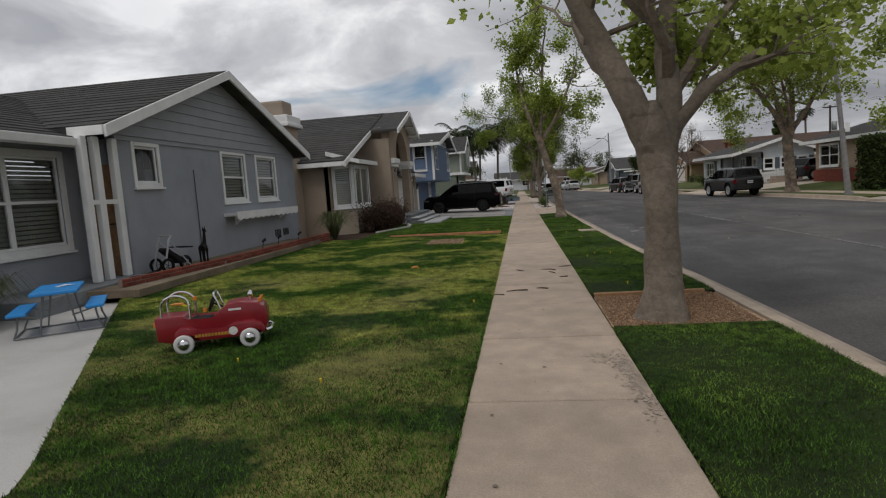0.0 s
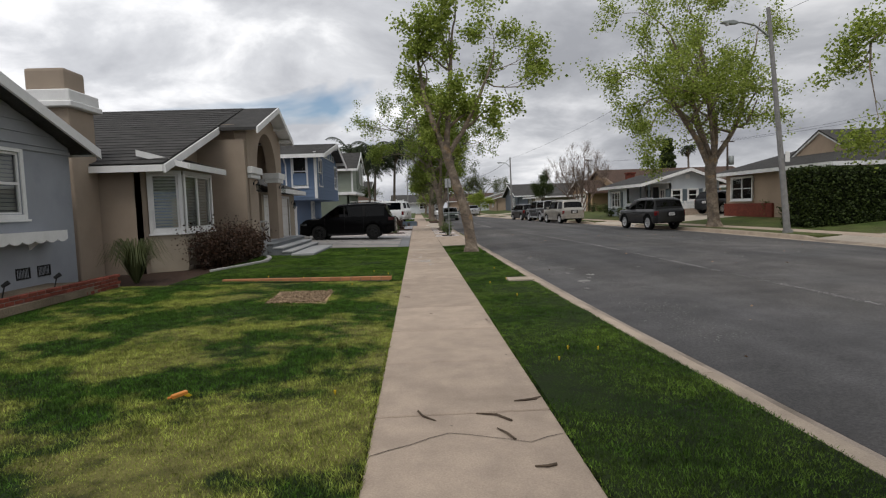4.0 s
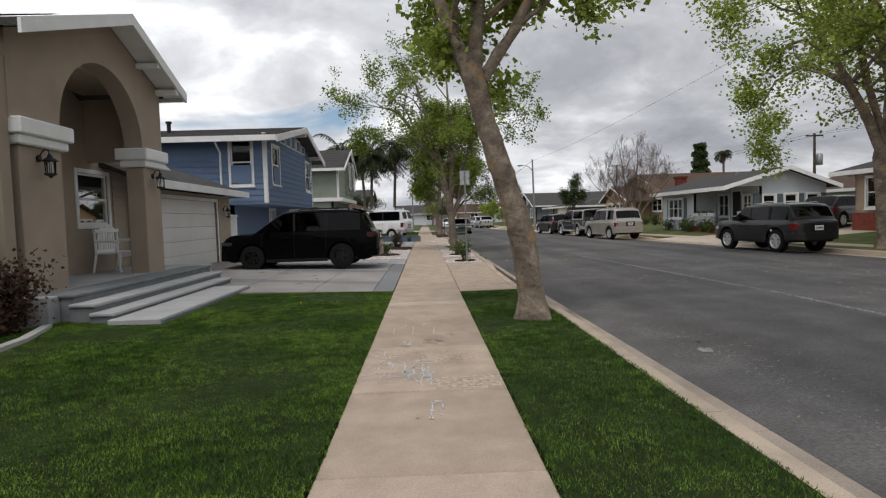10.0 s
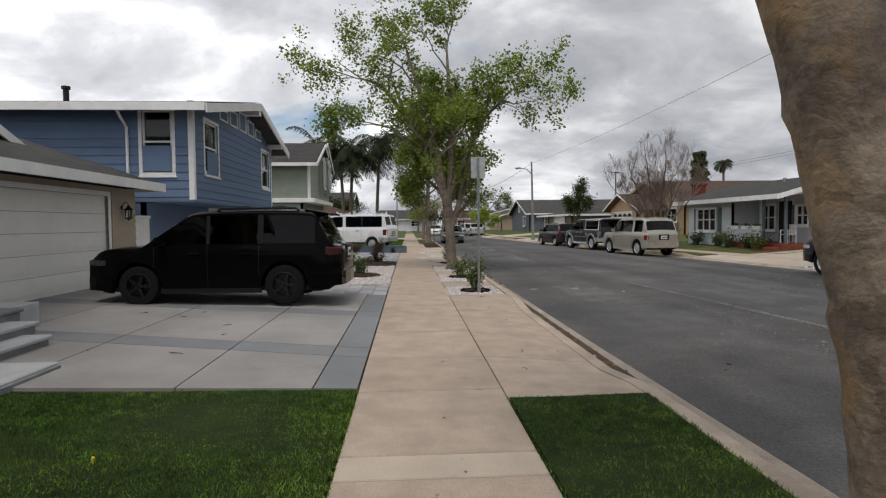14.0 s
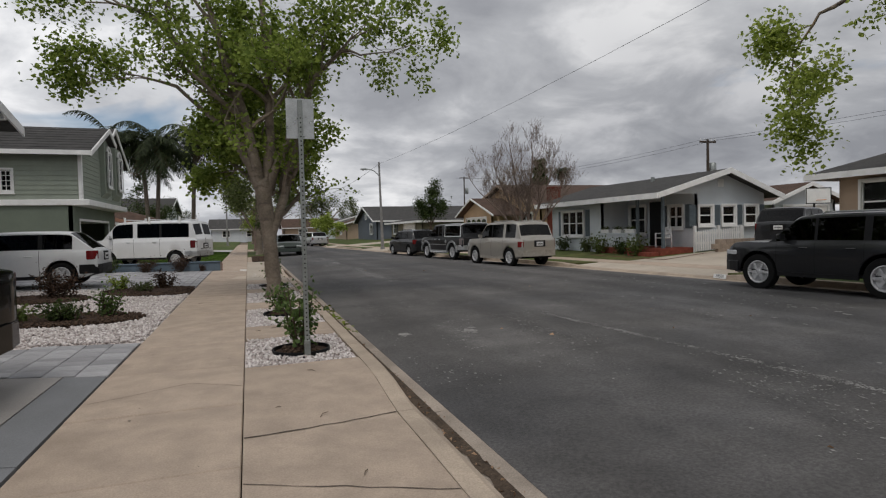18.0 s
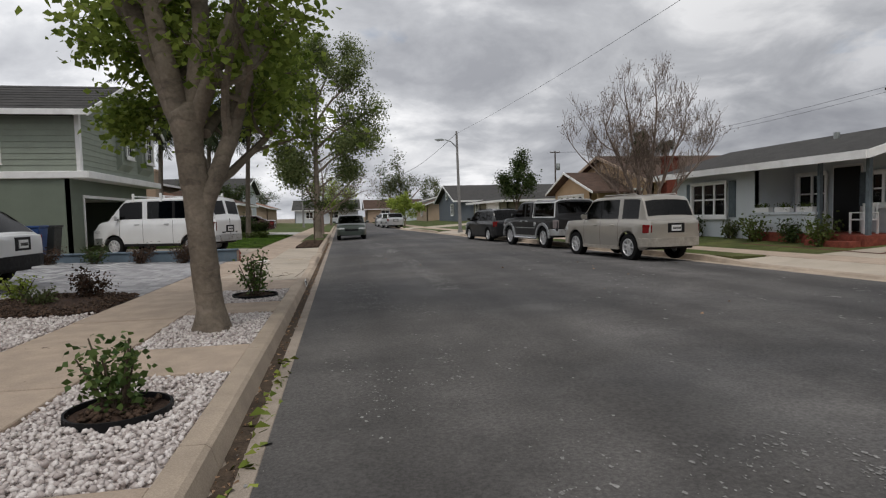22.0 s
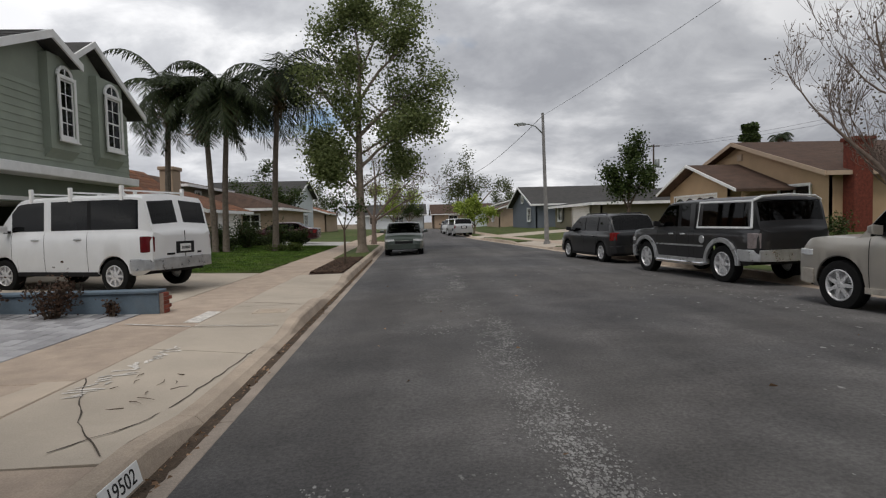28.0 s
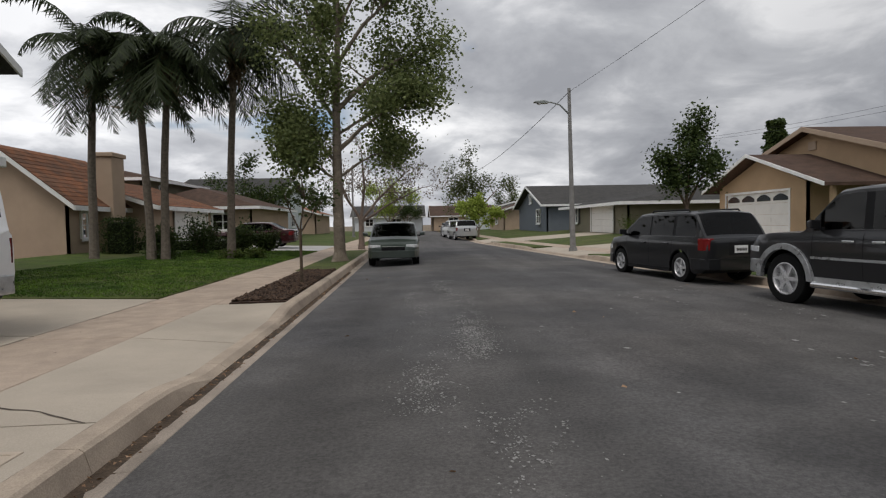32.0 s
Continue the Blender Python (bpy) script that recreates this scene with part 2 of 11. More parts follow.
SHINGLEB = mat("brown_shingles", (0.085, 0.055, 0.042), 0.95, var=0.25, scale=2.2, fine=34, bump=0.9)
CLAY = mat("clay_tiles", (0.215, 0.092, 0.047), 0.85, var=0.25, scale=2.5, fine=30, bump=0.9, hue=((0.15, 0.078, 0.048), 1.2, 0.1), per=0.2)
GLASS = mat("window_glass", (0.018, 0.022, 0.026), 0.06, var=0.2, scale=2, fine=5, bump=0.0, spec=0.8)
BLIND = mat("pale_blinds", (0.50, 0.51, 0.48), 0.7, var=0.08, scale=4)
# Near black: dimness of unlit rooms put into the colour; also seats, small holes.
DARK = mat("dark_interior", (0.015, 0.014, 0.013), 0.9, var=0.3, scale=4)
BRICK = mat("red_brick", (0.185, 0.052, 0.036), 0.9, var=0.25, scale=9, fine=110, bump=0.6, per=0.3)
BRICKO = mat("orange_brick", (0.42, 0.195, 0.095), 0.9, var=0.18, scale=9, fine=110, bump=0.5, per=0.15)
MORTAR = mat("mortar", (0.24, 0.19, 0.165), 0.95, var=0.2, scale=9)
STEPST = mat("grey_porch_stone", (0.20, 0.215, 0.225), 0.8, var=0.14, scale=4, fine=90, bump=0.3, per=0.1)
STEPTOP = mat("pale_porch_stone", (0.40, 0.405, 0.41), 0.8, var=0.1, scale=3, fine=90, bump=0.3)
BARKS = mat("smooth_plane_bark", (0.235, 0.195, 0.155), 0.92, var=0.16, scale=4.0, fine=24, bump=0.7, hue=((0.175, 0.145, 0.115), 1.6, 0.10), stain=((0.33, 0.285, 0.235), 2.2, 0.6))
BARK = mat("plane_bark", (0.265, 0.215, 0.165), 0.92, var=0.20, scale=5.5, fine=30, bump=0.9, hue=((0.175, 0.14, 0.112), 2.6, 0.06), stain=((0.40, 0.26, 0.125), 2.8, 0.9))


def flaky(m, scale, dark, amount):
    """Adds flaking plates to a bark: patches each with a shade of their own, raised edges, and creases that run round the trunk."""
    t = m.node_tree
    b = t.nodes["Principled BSDF"]
    L = t.links.new

    def nd(kind, **v):
        n_ = t.nodes.new(kind)
        for k, x in v.items():
            n_.inputs[k].default_value = x
        return n_

    def rng(src, a, bb, lo, hi):
        n_ = nd("ShaderNodeMapRange")
        for k, x in (("From Min", a), ("From Max", bb), ("To Min", lo), ("To Max", hi)):
            n_.inputs[k].default_value = x
        L(src, n_.inputs["Value"])
        return n_.outputs[0]

    def math_(op, a, bb):
        n_ = nd("ShaderNodeMath")
        n_.operation = op
        L(a, n_.inputs[0])
        L(bb, n_.inputs[1])
        return n_.outputs[0]

    tc = nd("ShaderNodeTexCoord")
    warp = nd("ShaderNodeTexNoise", Scale=5.0, Detail=4.0)
    L(tc.outputs["Object"], warp.inputs["Vector"])
    add = nd("ShaderNodeVectorMath")
    add.operation = "MULTIPLY_ADD"
    add.inputs[1].default_value = (0.22, 0.22, 0.22)
    L(warp.outputs["Color"], add.inputs[0])
    L(tc.outputs["Object"], add.inputs[2])
    cell = nd("ShaderNodeTexVoronoi", Scale=scale)
    edge = nd("ShaderNodeTexVoronoi", Scale=scale)
    edge.feature = "DISTANCE_TO_EDGE"
    for v in (cell, edge):
        L(add.outputs[0], v.inputs["Vector"])
    sepc = nd("ShaderNodeSeparateColor")
    L(cell.outputs["Color"], sepc.inputs[0])
    shade = rng(sepc.outputs[0], 0.0, 1.0, 1.0 - amount, 1.0 + amount)
    mp = nd("ShaderNodeMapping")
    mp.inputs["Scale"].default_value = (1.0, 1.0, 4.5)
    L(add.outputs[0], mp.inputs[0])
    cr = nd("ShaderNodeTexNoise", Scale=3.2, Detail=3.0, Distortion=0.4)
    L(mp.outputs[0], cr.inputs["Vector"])
    crease = rng(cr.outputs["Fac"], 0.56, 0.70, 1.0, dark)
    lip = rng(edge.outputs["Distance"], 0.0, 0.09, 0.965, 1.0)
    tot = math_("MULTIPLY", math_("MULTIPLY", shade, crease), lip)
    mul = nd("ShaderNodeVectorMath")
    mul.operation = "MULTIPLY"
    L(b.inputs["Base Color"].links[0].from_socket, mul.inputs[0])
    L(tot, mul.inputs[1])
    L(mul.outputs[0], b.inputs["Base Color"])
    bp_ = nd("ShaderNodeBump", Strength=0.35, Distance=0.02)
    L(tot, bp_.inputs["Height"])
    if b.inputs["Normal"].links:
        L(b.inputs["Normal"].links[0].from_socket, bp_.inputs["Normal"])
    L(bp_.outputs[0], b.inputs["Normal"])


flaky(BARK, 13.0, 0.76, 0.17)
flaky(BARKS, 8.0, 0.70, 0.09)
BARKD = mat("dark_bark", (0.10, 0.075, 0.055), 0.95, var=0.3, scale=8, fine=45, bump=0.9)
PALMB = mat("palm_bark", (0.175, 0.145, 0.12), 0.95, var=0.25, scale=9, fine=40, bump=0.8)
TWIG = mat("bare_twigs", (0.20, 0.155, 0.13), 0.95, var=0.2, scale=9)
BLACKM = mat("black_metal", (0.012, 0.012, 0.013), 0.45, metal=0.4, var=0.15, scale=12, bump=0.05)
STEEL = mat("galvanized_steel", (0.30, 0.32, 0.31), 0.5, metal=0.75, var=0.15, scale=9, bump=0.1)
ALU = mat("aluminium", (0.55, 0.56, 0.57), 0.35, metal=0.9, var=0.1, scale=9, bump=0.05)
CHROME = mat("chrome", (0.75, 0.75, 0.76), 0.12, metal=1.0, var=0.03, bump=0.0)
POLE = mat("pole_concrete", (0.25, 0.245, 0.24), 0.9, var=0.14, scale=5, fine=90, bump=0.3)
WOOD = mat("raw_timber", (0.34, 0.20, 0.105), 0.85, var=0.2, scale=7, fine=50, bump=0.4)
POLEW = mat("creosote_pole", (0.07, 0.055, 0.045), 0.95, var=0.25, scale=5, fine=40)
TYRE = mat("tyre_rubber", (0.008, 0.008, 0.008), 0.85, var=0.2, scale=12, bump=0.3)
RIM = mat("alloy_rim", (0.62, 0.62, 0.63), 0.35, metal=0.45, var=0.1, scale=20, bump=0.0)
BLACKRIM = mat("black_rim", (0.012, 0.012, 0.012), 0.3, metal=0.3, var=0.1, scale=20, bump=0.0)
BLACKPL = mat("black_trim", (0.010, 0.010, 0.011), 0.62, var=0.15, scale=15, bump=0.1)
LAMPR = mat("red_lens", (0.17, 0.007, 0.008), 0.15, var=0.1, scale=15, bump=0.0)
LAMPC = mat("clear_lens", (0.60, 0.61, 0.62), 0.12, var=0.1, scale=15, bump=0.0)
AMBER = mat("amber_lens", (0.65, 0.22, 0.03), 0.2, var=0.1, scale=15, bump=0.0)
PLATE = mat("licence_plate", (0.70, 0.70, 0.70), 0.5, var=0.1, scale=30, bump=0.0)
INK = mat("black_lettering", (0.02, 0.02, 0.02), 0.6, var=0.1, bump=0.0)


def leaf(name, base, tip, trans=0.35):
    """Thin leaves: light shines through them; each one has a shade of its own."""
    m = bpy.data.materials.new(name)
    m.use_nodes = True
    t = m.node_tree
    b = t.nodes["Principled BSDF"]
    ge = t.nodes.new("ShaderNodeNewGeometry")
    rp = t.nodes.new("ShaderNodeValToRGB")
    rp.color_ramp.elements[0].color, rp.color_ramp.elements[1].color = (*base, 1), (*tip, 1)
    t.links.new(ge.outputs["Random Per Island"], rp.inputs[0])
    t.links.new(rp.outputs[0], b.inputs["Base Color"])
    b.inputs["Roughness"].default_value = 0.6
    b.inputs["Specular IOR Level"].default_value = 0.25
    tr = t.nodes.new("ShaderNodeBsdfTranslucent")
    t.links.new(rp.outputs[0], tr.inputs["Color"])
    mx = t.nodes.new("ShaderNodeMixShader")
    mx.inputs[0].default_value = trans
    t.links.new(b.outputs[0], mx.inputs[1])
    t.links.new(tr.outputs[0], mx.inputs[2])
    t.links.new(mx.outputs[0], t.nodes["Material Output"].inputs["Surface"])
    MATS[name] = m
    return m


LEAF = leaf("plane_leaves", (0.15, 0.21, 0.03), (0.48, 0.56, 0.13), 0.55)
LEAFT = leaf("tall_tree_leaves", (0.085, 0.115, 0.040), (0.25, 0.29, 0.115), 0.5)
LEAFM = leaf("summer_leaves", (0.10, 0.155, 0.025), (0.34, 0.42, 0.09), 0.55)
LEAFD = leaf("dark_leaves", (0.025, 0.045, 0.012), (0.075, 0.105, 0.028), 0.25)
LEAFG = leaf("grey_leaves", (0.06, 0.08, 0.03), (0.14, 0.16, 0.065), 0.3)
LEAFR = leaf("reddish_leaves", (0.030, 0.020, 0.014), (0.10, 0.055, 0.035), 0.2)
LEAFB = leaf("bush_leaves", (0.05, 0.08, 0.015), (0.15, 0.19, 0.05), 0.3)
HEDGE = leaf("hedge_leaves", (0.012, 0.022, 0.005), (0.06, 0.09, 0.018), 0.15)
FROND = leaf("palm_leaflets", (0.014, 0.022, 0.009), (0.055, 0.075, 0.026), 0.2)
DRYFR = leaf("dry_fronds", (0.10, 0.07, 0.045), (0.22, 0.16, 0.10), 0.2)
BUD = leaf("budding_twigs", (0.13, 0.10, 0.075), (0.23, 0.19, 0.14), 0.3)


def lawnblade(name, base, alt, sc, wid, band=None):
    """Grass blades whose green shifts in the same patches as the turf below them."""
    m = bpy.data.materials.new(name)
    m.use_nodes = True
    t = m.node_tree
    b = t.nodes["Principled BSDF"]
    co = t.nodes.new("ShaderNodeTexCoord")
    mp = t.nodes.new("ShaderNodeMapping")
    mp.inputs["Location"].default_value = (7.3, 7.3 * 0.7, 7.3 * 0.3)
    nd = t.nodes.new("ShaderNodeTexNoise")
    nd.inputs["Scale"].default_value, nd.inputs["Detail"].default_value, nd.inputs["Roughness"].default_value = sc, 5.0, 0.6
    t.links.new(co.outputs["Object"], mp.inputs[0])
    t.links.new(mp.outputs[0], nd.inputs["Vector"])
    mr = t.nodes.new("ShaderNodeMapRange")
    mr.inputs["From Min"].default_value, mr.inputs["From Max"].default_value = 0.5 - wid, 0.5 + wid
    src = nd.outputs["Fac"]
    if band:
        sp = t.nodes.new("ShaderNodeSeparateXYZ")
        t.links.new(co.outputs["Object"], sp.inputs[0])
        for a, b_, lo, hi in band:
            q = t.nodes.new("ShaderNodeMapRange")
            for k_, v_ in (("From Min", a), ("From Max", b_), ("To Min", lo), ("To Max", hi)):
                q.inputs[k_].default_value = v_
            t.links.new(sp.outputs["Y"], q.inputs["Value"])
            ad = t.nodes.new("ShaderNodeMath")
            t.links.new(src, ad.inputs[0])
            t.links.new(q.outputs[0], ad.inputs[1])
            src = ad.outputs[0]
    t.links.new(src, mr.inputs["Value"])
    mx = t.nodes.new("ShaderNodeMix")
    mx.data_type = "RGBA"
    mx.inputs[6].default_value, mx.inputs[7].default_value = (*base, 1), (*alt, 1)
    t.links.new(mr.outputs[0], mx.inputs[0])
    # Tones vary by blade and clump; the dark end also paints shade between.
    ge = t.nodes.new("ShaderNodeNewGeometry")
    m2 = t.nodes.new("ShaderNodeMapRange")
    m2.inputs["To Min"].default_value, m2.inputs["To Max"].default_value = 0.5, 1.4
    n2_ = t.nodes.new("ShaderNodeTexNoise")
    n2_.inputs["Scale"].default_value, n2_.inputs["Detail"].default_value, n2_.inputs["Roughness"].default_value = 7.0, 4.0, 0.65
    t.links.new(co.outputs["Object"], n2_.inputs["Vector"])
    m3 = t.nodes.new("ShaderNodeMapRange")
    for k_, v_ in (("From Min", 0.36), ("From Max", 0.62), ("To Min", 0.45), ("To Max", 1.4)):
        m3.inputs[k_].default_value = v_
    t.links.new(n2_.outputs["Fac"], m3.inputs["Value"])
    mq = t.nodes.new("ShaderNodeMath")
    mq.operation = "MULTIPLY"
    t.links.new(ge.outputs["Random Per Island"], m2.inputs["Value"])
    mm = t.nodes.new("ShaderNodeMix")
    mm.data_type, mm.blend_type = "RGBA", "MULTIPLY"
    mm.inputs[0].default_value = 1.0
    t.links.new(mx.outputs[2], mm.inputs[6])
    t.links.new(m2.outputs[0], mq.inputs[0])
    t.links.new(m3.outputs[0], mq.inputs[1])
    t.links.new(mq.outputs[0], mm.inputs[7])
    t.links.new(mm.outputs[2], b.inputs["Base Color"])
    b.inputs["Roughness"].default_value, b.inputs["Specular IOR Level"].default_value = 0.7, 0.2
    return m


BLADE1 = lawnblade("patchy_blades", (0.062, 0.138, 0.016), (0.33, 0.375, 0.080), 0.85, 0.05, band=((4.6, 6.8, -0.20, 0.035), (10.8, 13.0, 0.0, -0.07)))
BLADE3 = lawnblade("kept_blades", (0.054, 0.118, 0.012), (0.125, 0.215, 0.028), 0.9, 0.09)
BLADE2 = lawnblade("green_blades", (0.046, 0.105, 0.011), (0.128, 0.212, 0.030), 0.9, 0.09)


def paint(name, col, rough=0.28, metal=0.35):
    return mat(name, col, rough, metal=metal, var=0.03, scale=3, fine=200, bump=0.0, coat=0.6)


# ---- building blocks ----
def geo(*pieces):
    """One bmesh out of (verts, faces) pieces."""
    bm = bmesh.new()
    for vs, fs in pieces:
        vv = [bm.verts.new(v) for v in vs]
        for f in fs:
            try:
                bm.faces.new([vv[i] for i in f])
            except ValueError:
                pass
    return bm


def box(x0, x1, y0, y1, z0, z1):
    return ([(x, y, z) for z in (z0, z1) for y in (y0, y1) for x in (x0, x1)],
            [(0, 2, 3, 1), (4, 5, 7, 6), (0, 1, 5, 4), (2, 6, 7, 3), (0, 4, 6, 2), (1, 3, 7, 5)])


def prism(poly, axis, a, b):
    """A polygon in the plane across axis ('x': (y, z), 'y': (x, z), 'z': (x, y)), drawn out from a to b."""
    put = {"x": lambda p, h: (h, p[0], p[1]), "y": lambda p, h: (p[0], h, p[1]), "z": lambda p, h: (p[0], p[1], h)}[axis]
    n = len(poly)
    return ([put(p, h) for h in (a, b) for p in poly],
            [tuple(range(n - 1, -1, -1)), tuple(range(n, 2 * n))] + [(i, (i + 1) % n, n + (i + 1) % n, n + i) for i in range(n)])


def tube(path, radii, n=8, cap=True):
    """A round tube along path."""
    vs, fs = [], []
    pts = [Vector(p) for p in path]
    side = Vector((1, 0, 0))
    for i, p in enumerate(pts):
        d = (pts[min(i + 1, len(pts) - 1)] - pts[max(i - 1, 0)]).normalized()
        side = side - d * side.dot(d)
        if side.length < 1e-3:
            side = d.orthogonal()
        side.normalize()
        up = d.cross(side)
        r = radii[i] if isinstance(radii, (list, tuple)) else radii
        for k in range(n):
            a = 2 * math.pi * k / n
            vs.append(tuple(p + side * (r * math.cos(a)) + up * (r * math.sin(a))))
    for i in range(len(pts) - 1):
        for k in range(n):
            fs.append((i * n + k, i * n + (k + 1) % n, (i + 1) * n + (k + 1) % n, (i + 1) * n + k))
    if cap:
        fs.append(tuple(range(n - 1, -1, -1)))
        fs.append(tuple((len(pts) - 1) * n + k for k in range(n)))
    return vs, fs


def moved(piece, dx=0, dy=0, dz=0, m=None):
    vs, fs = piece
    if m is not None:
        vs = [tuple(m @ Vector(v)) for v in vs]
    return [(v[0] + dx, v[1] + dy, v[2] + dz) for v in vs], fs


def bevelled(bm, w, seg=1):
    bmesh.ops.bevel(bm, geom=bm.edges[:], offset=w, segments=seg, affect="EDGES", profile=0.6, clamp_overlap=True)
    return bm


def mesh_of(name, bm, material):
    me = bpy.data.meshes.new(name)
    bmesh.ops.recalc_face_normals(bm, faces=bm.faces[:])
    bm.to_mesh(me)
    bm.free()
    me.materials.append(material)
    return me


def smooth(ob, angle=40):
    me = ob.data
    me.polygons.foreach_set("use_smooth", [True] * len(me.polygons))
    me.set_sharp_from_angle(angle=radians(angle))
    return ob


LOOSE = {"wall", "lower_wall", "upper_wall", "gable", "fascia", "side_return", "corner_board", "band_trim", "soffit_beam", "garage_wall", "roof", "rack_bar", "bay_fascia", "garage_fascia", "gate_rail"}


def islands(bm):
    """Splits a bmesh into its separate pieces, each a bmesh."""
    bm.verts.index_update()
    left, out = set(bm.verts), []
    while left:
        st_, seen = [left.pop()], []
        while st_:
            v = st_.pop()
            seen.append(v)
            for e in v.link_edges:
                o = e.other_vert(v)
                if o in left:
                    left.discard(o)
                    st_.append(o)
        seen.sort(key=lambda v: v.index)
        ids = {v: i for i, v in enumerate(seen)}
        fcs = {f for v in seen for f in v.link_faces}
        fl = sorted((tuple(ids[v] for v in f.verts) for f in fcs))
        out.append((seen[0].index, geo(([tuple(v.co) for v in seen], fl))))
    out.sort(key=lambda p: p[0])
    bm.free()
    return [b for _, b in out]


def part(name, bm, material, parent, label=""):
    """Links a bmesh as one mesh object under a thing or a part."""
    if isinstance(bm, tuple):
        bm = geo(bm)
    if name in LOOSE:
        bms = islands(bm)
        for b in bms[1:]:
            o = new(name, mesh_of(name, b, material))
            o.parent = parent
        bm = bms[0]
    ob = new(name, mesh_of(name, bm, material))
    ob.parent = parent
    return tagged(ob, label) if label else ob


def thing(name, label, category, group="", at=(0, 0, 0), rz=0, kind=""):
    ob = new(name)
    ob.empty_display_size = 0.2
    ob.matrix_world = pose(*at, 0, 0, rz)
    return tagged(ob, label, category, group, kind)


def solid(name, bm, material, label, category, group="", kind="", at=(0, 0, 0), rz=0):
    if isinstance(bm, tuple):
        bm = geo(bm)
    ob = new(name, mesh_of(name, bm, material))
    ob.matrix_world = pose(*at, 0, 0, rz)
    return tagged(ob, label, category, group, kind)


def sheet(name, x0, x1, ys, zf, material, label, category="ground", nx=8, kind="structure", parent=None):
    """Ground between two lines x0(y), x1(y), at the height zf(x, y), with a skirt down at its edges."""
    vs, fs = [], []
    f0 = x0 if callable(x0) else (lambda y: x0)
    f1 = x1 if callable(x1) else (lambda y: x1)
    for y in ys:
        for i in range(nx + 1):
            x = f0(y) + (f1(y) - f0(y)) * i / nx
            vs.append((x, y, zf(x, y) if callable(zf) else zf))
    w = nx + 1
    for j in range(len(ys) - 1):
        for i in range(nx):
            fs.append((j * w + i, j * w + i + 1, (j + 1) * w + i + 1, (j + 1) * w + i))
    base = len(vs)
    rim = [i for i in range(w)] + [j * w + nx for j in range(1, len(ys))] + [(len(ys) - 1) * w + i for i in range(nx - 1, -1, -1)] + [j * w for j in range(len(ys) - 2, 0, -1)]
    for k in rim:
        vs.append((vs[k][0], vs[k][1], vs[k][2] - 0.12))
    for i in range(len(rim)):
        k = (i + 1) % len(rim)
        fs.append((rim[i], base + i, base + k, rim[k]))
    ob = new(name, mesh_of(name, geo((vs, fs)), material))
    if parent is not None:
        ob.parent = parent
        return ob
    return tagged(ob, label, category, kind=kind)


def steps(a, b, d):
    n = max(1, round((b - a) / d))
    return [a + (b - a) * i / n for i in range(n + 1)]


# ---- ground, road, kerbs, pavements ----
SWL, SWR = -1.01, 0.25


def lerp_y(y, pts):
    for (a, p), (b, q) in zip(pts[:-1], pts[1:]):
        if y <= b:
            return p + (q - p) * max(0.0, y - a) / (b - a)
    return pts[-1][1]


def kb(y):
    """The near kerb's back edge."""
    return lerp_y(y, ((4, 1.78), (9, 1.70), (14, 1.55), (20, 1.47), (28, 1.43)))


def ge(y):
    """The edge of the asphalt at the near gutter."""
    return lerp_y(y, ((4, 2.24), (9, 2.16), (14, 2.0), (20, 1.95), (30, 1.86)))


Y0, Y1 = -14.0, 150.0


def fx(y):
    """The far kerb's face; the street tapers a little as it runs on."""
    return 13.2 - 0.085 * (min(max(y, 32.0), 88.0) - 32.0)


def ramp(y, a, b, w=0.9):
    return max(0.0, min(1.0, (y - a + w) / w, (b + w - y) / w))


def dip(y):
    """How far the near kerb drops, where drives cross it."""
    return -0.105 * max(ramp(y, 28.4, 32.6), ramp(y, 47.4, 50.5), ramp(y, 54.2, 57.0), ramp(y, 77.5, 84.0))


def fdip(y):
    return -0.105 * max(ramp(y, 17.5, 25.2), ramp(y, 40.8, 46.6), ramp(y, 70.5, 76.5), ramp(y, 86.5, 92.0))


def roadz(x, y):
    u = (x - ge(y)) / (fx(y) - 0.4 - ge(y))
    return -0.135 + 0.10 * (1 - (2 * u - 1) ** 2)


solid("ground", geo(([(-400, -300, -0.32), (400, -300, -0.32), (400, 700, -0.32), (-400, 700, -0.32)], [(0, 1, 2, 3)])), SOIL,
      "bare earth and distant ground", "ground", kind="structure")
sheet("road", ge, lambda y: fx(y) - 0.42, steps(Y0, Y1, 2.0), roadz, ASPHALT, "dark grey asphalt street with pale scuffs and worn paint", "road", nx=24)

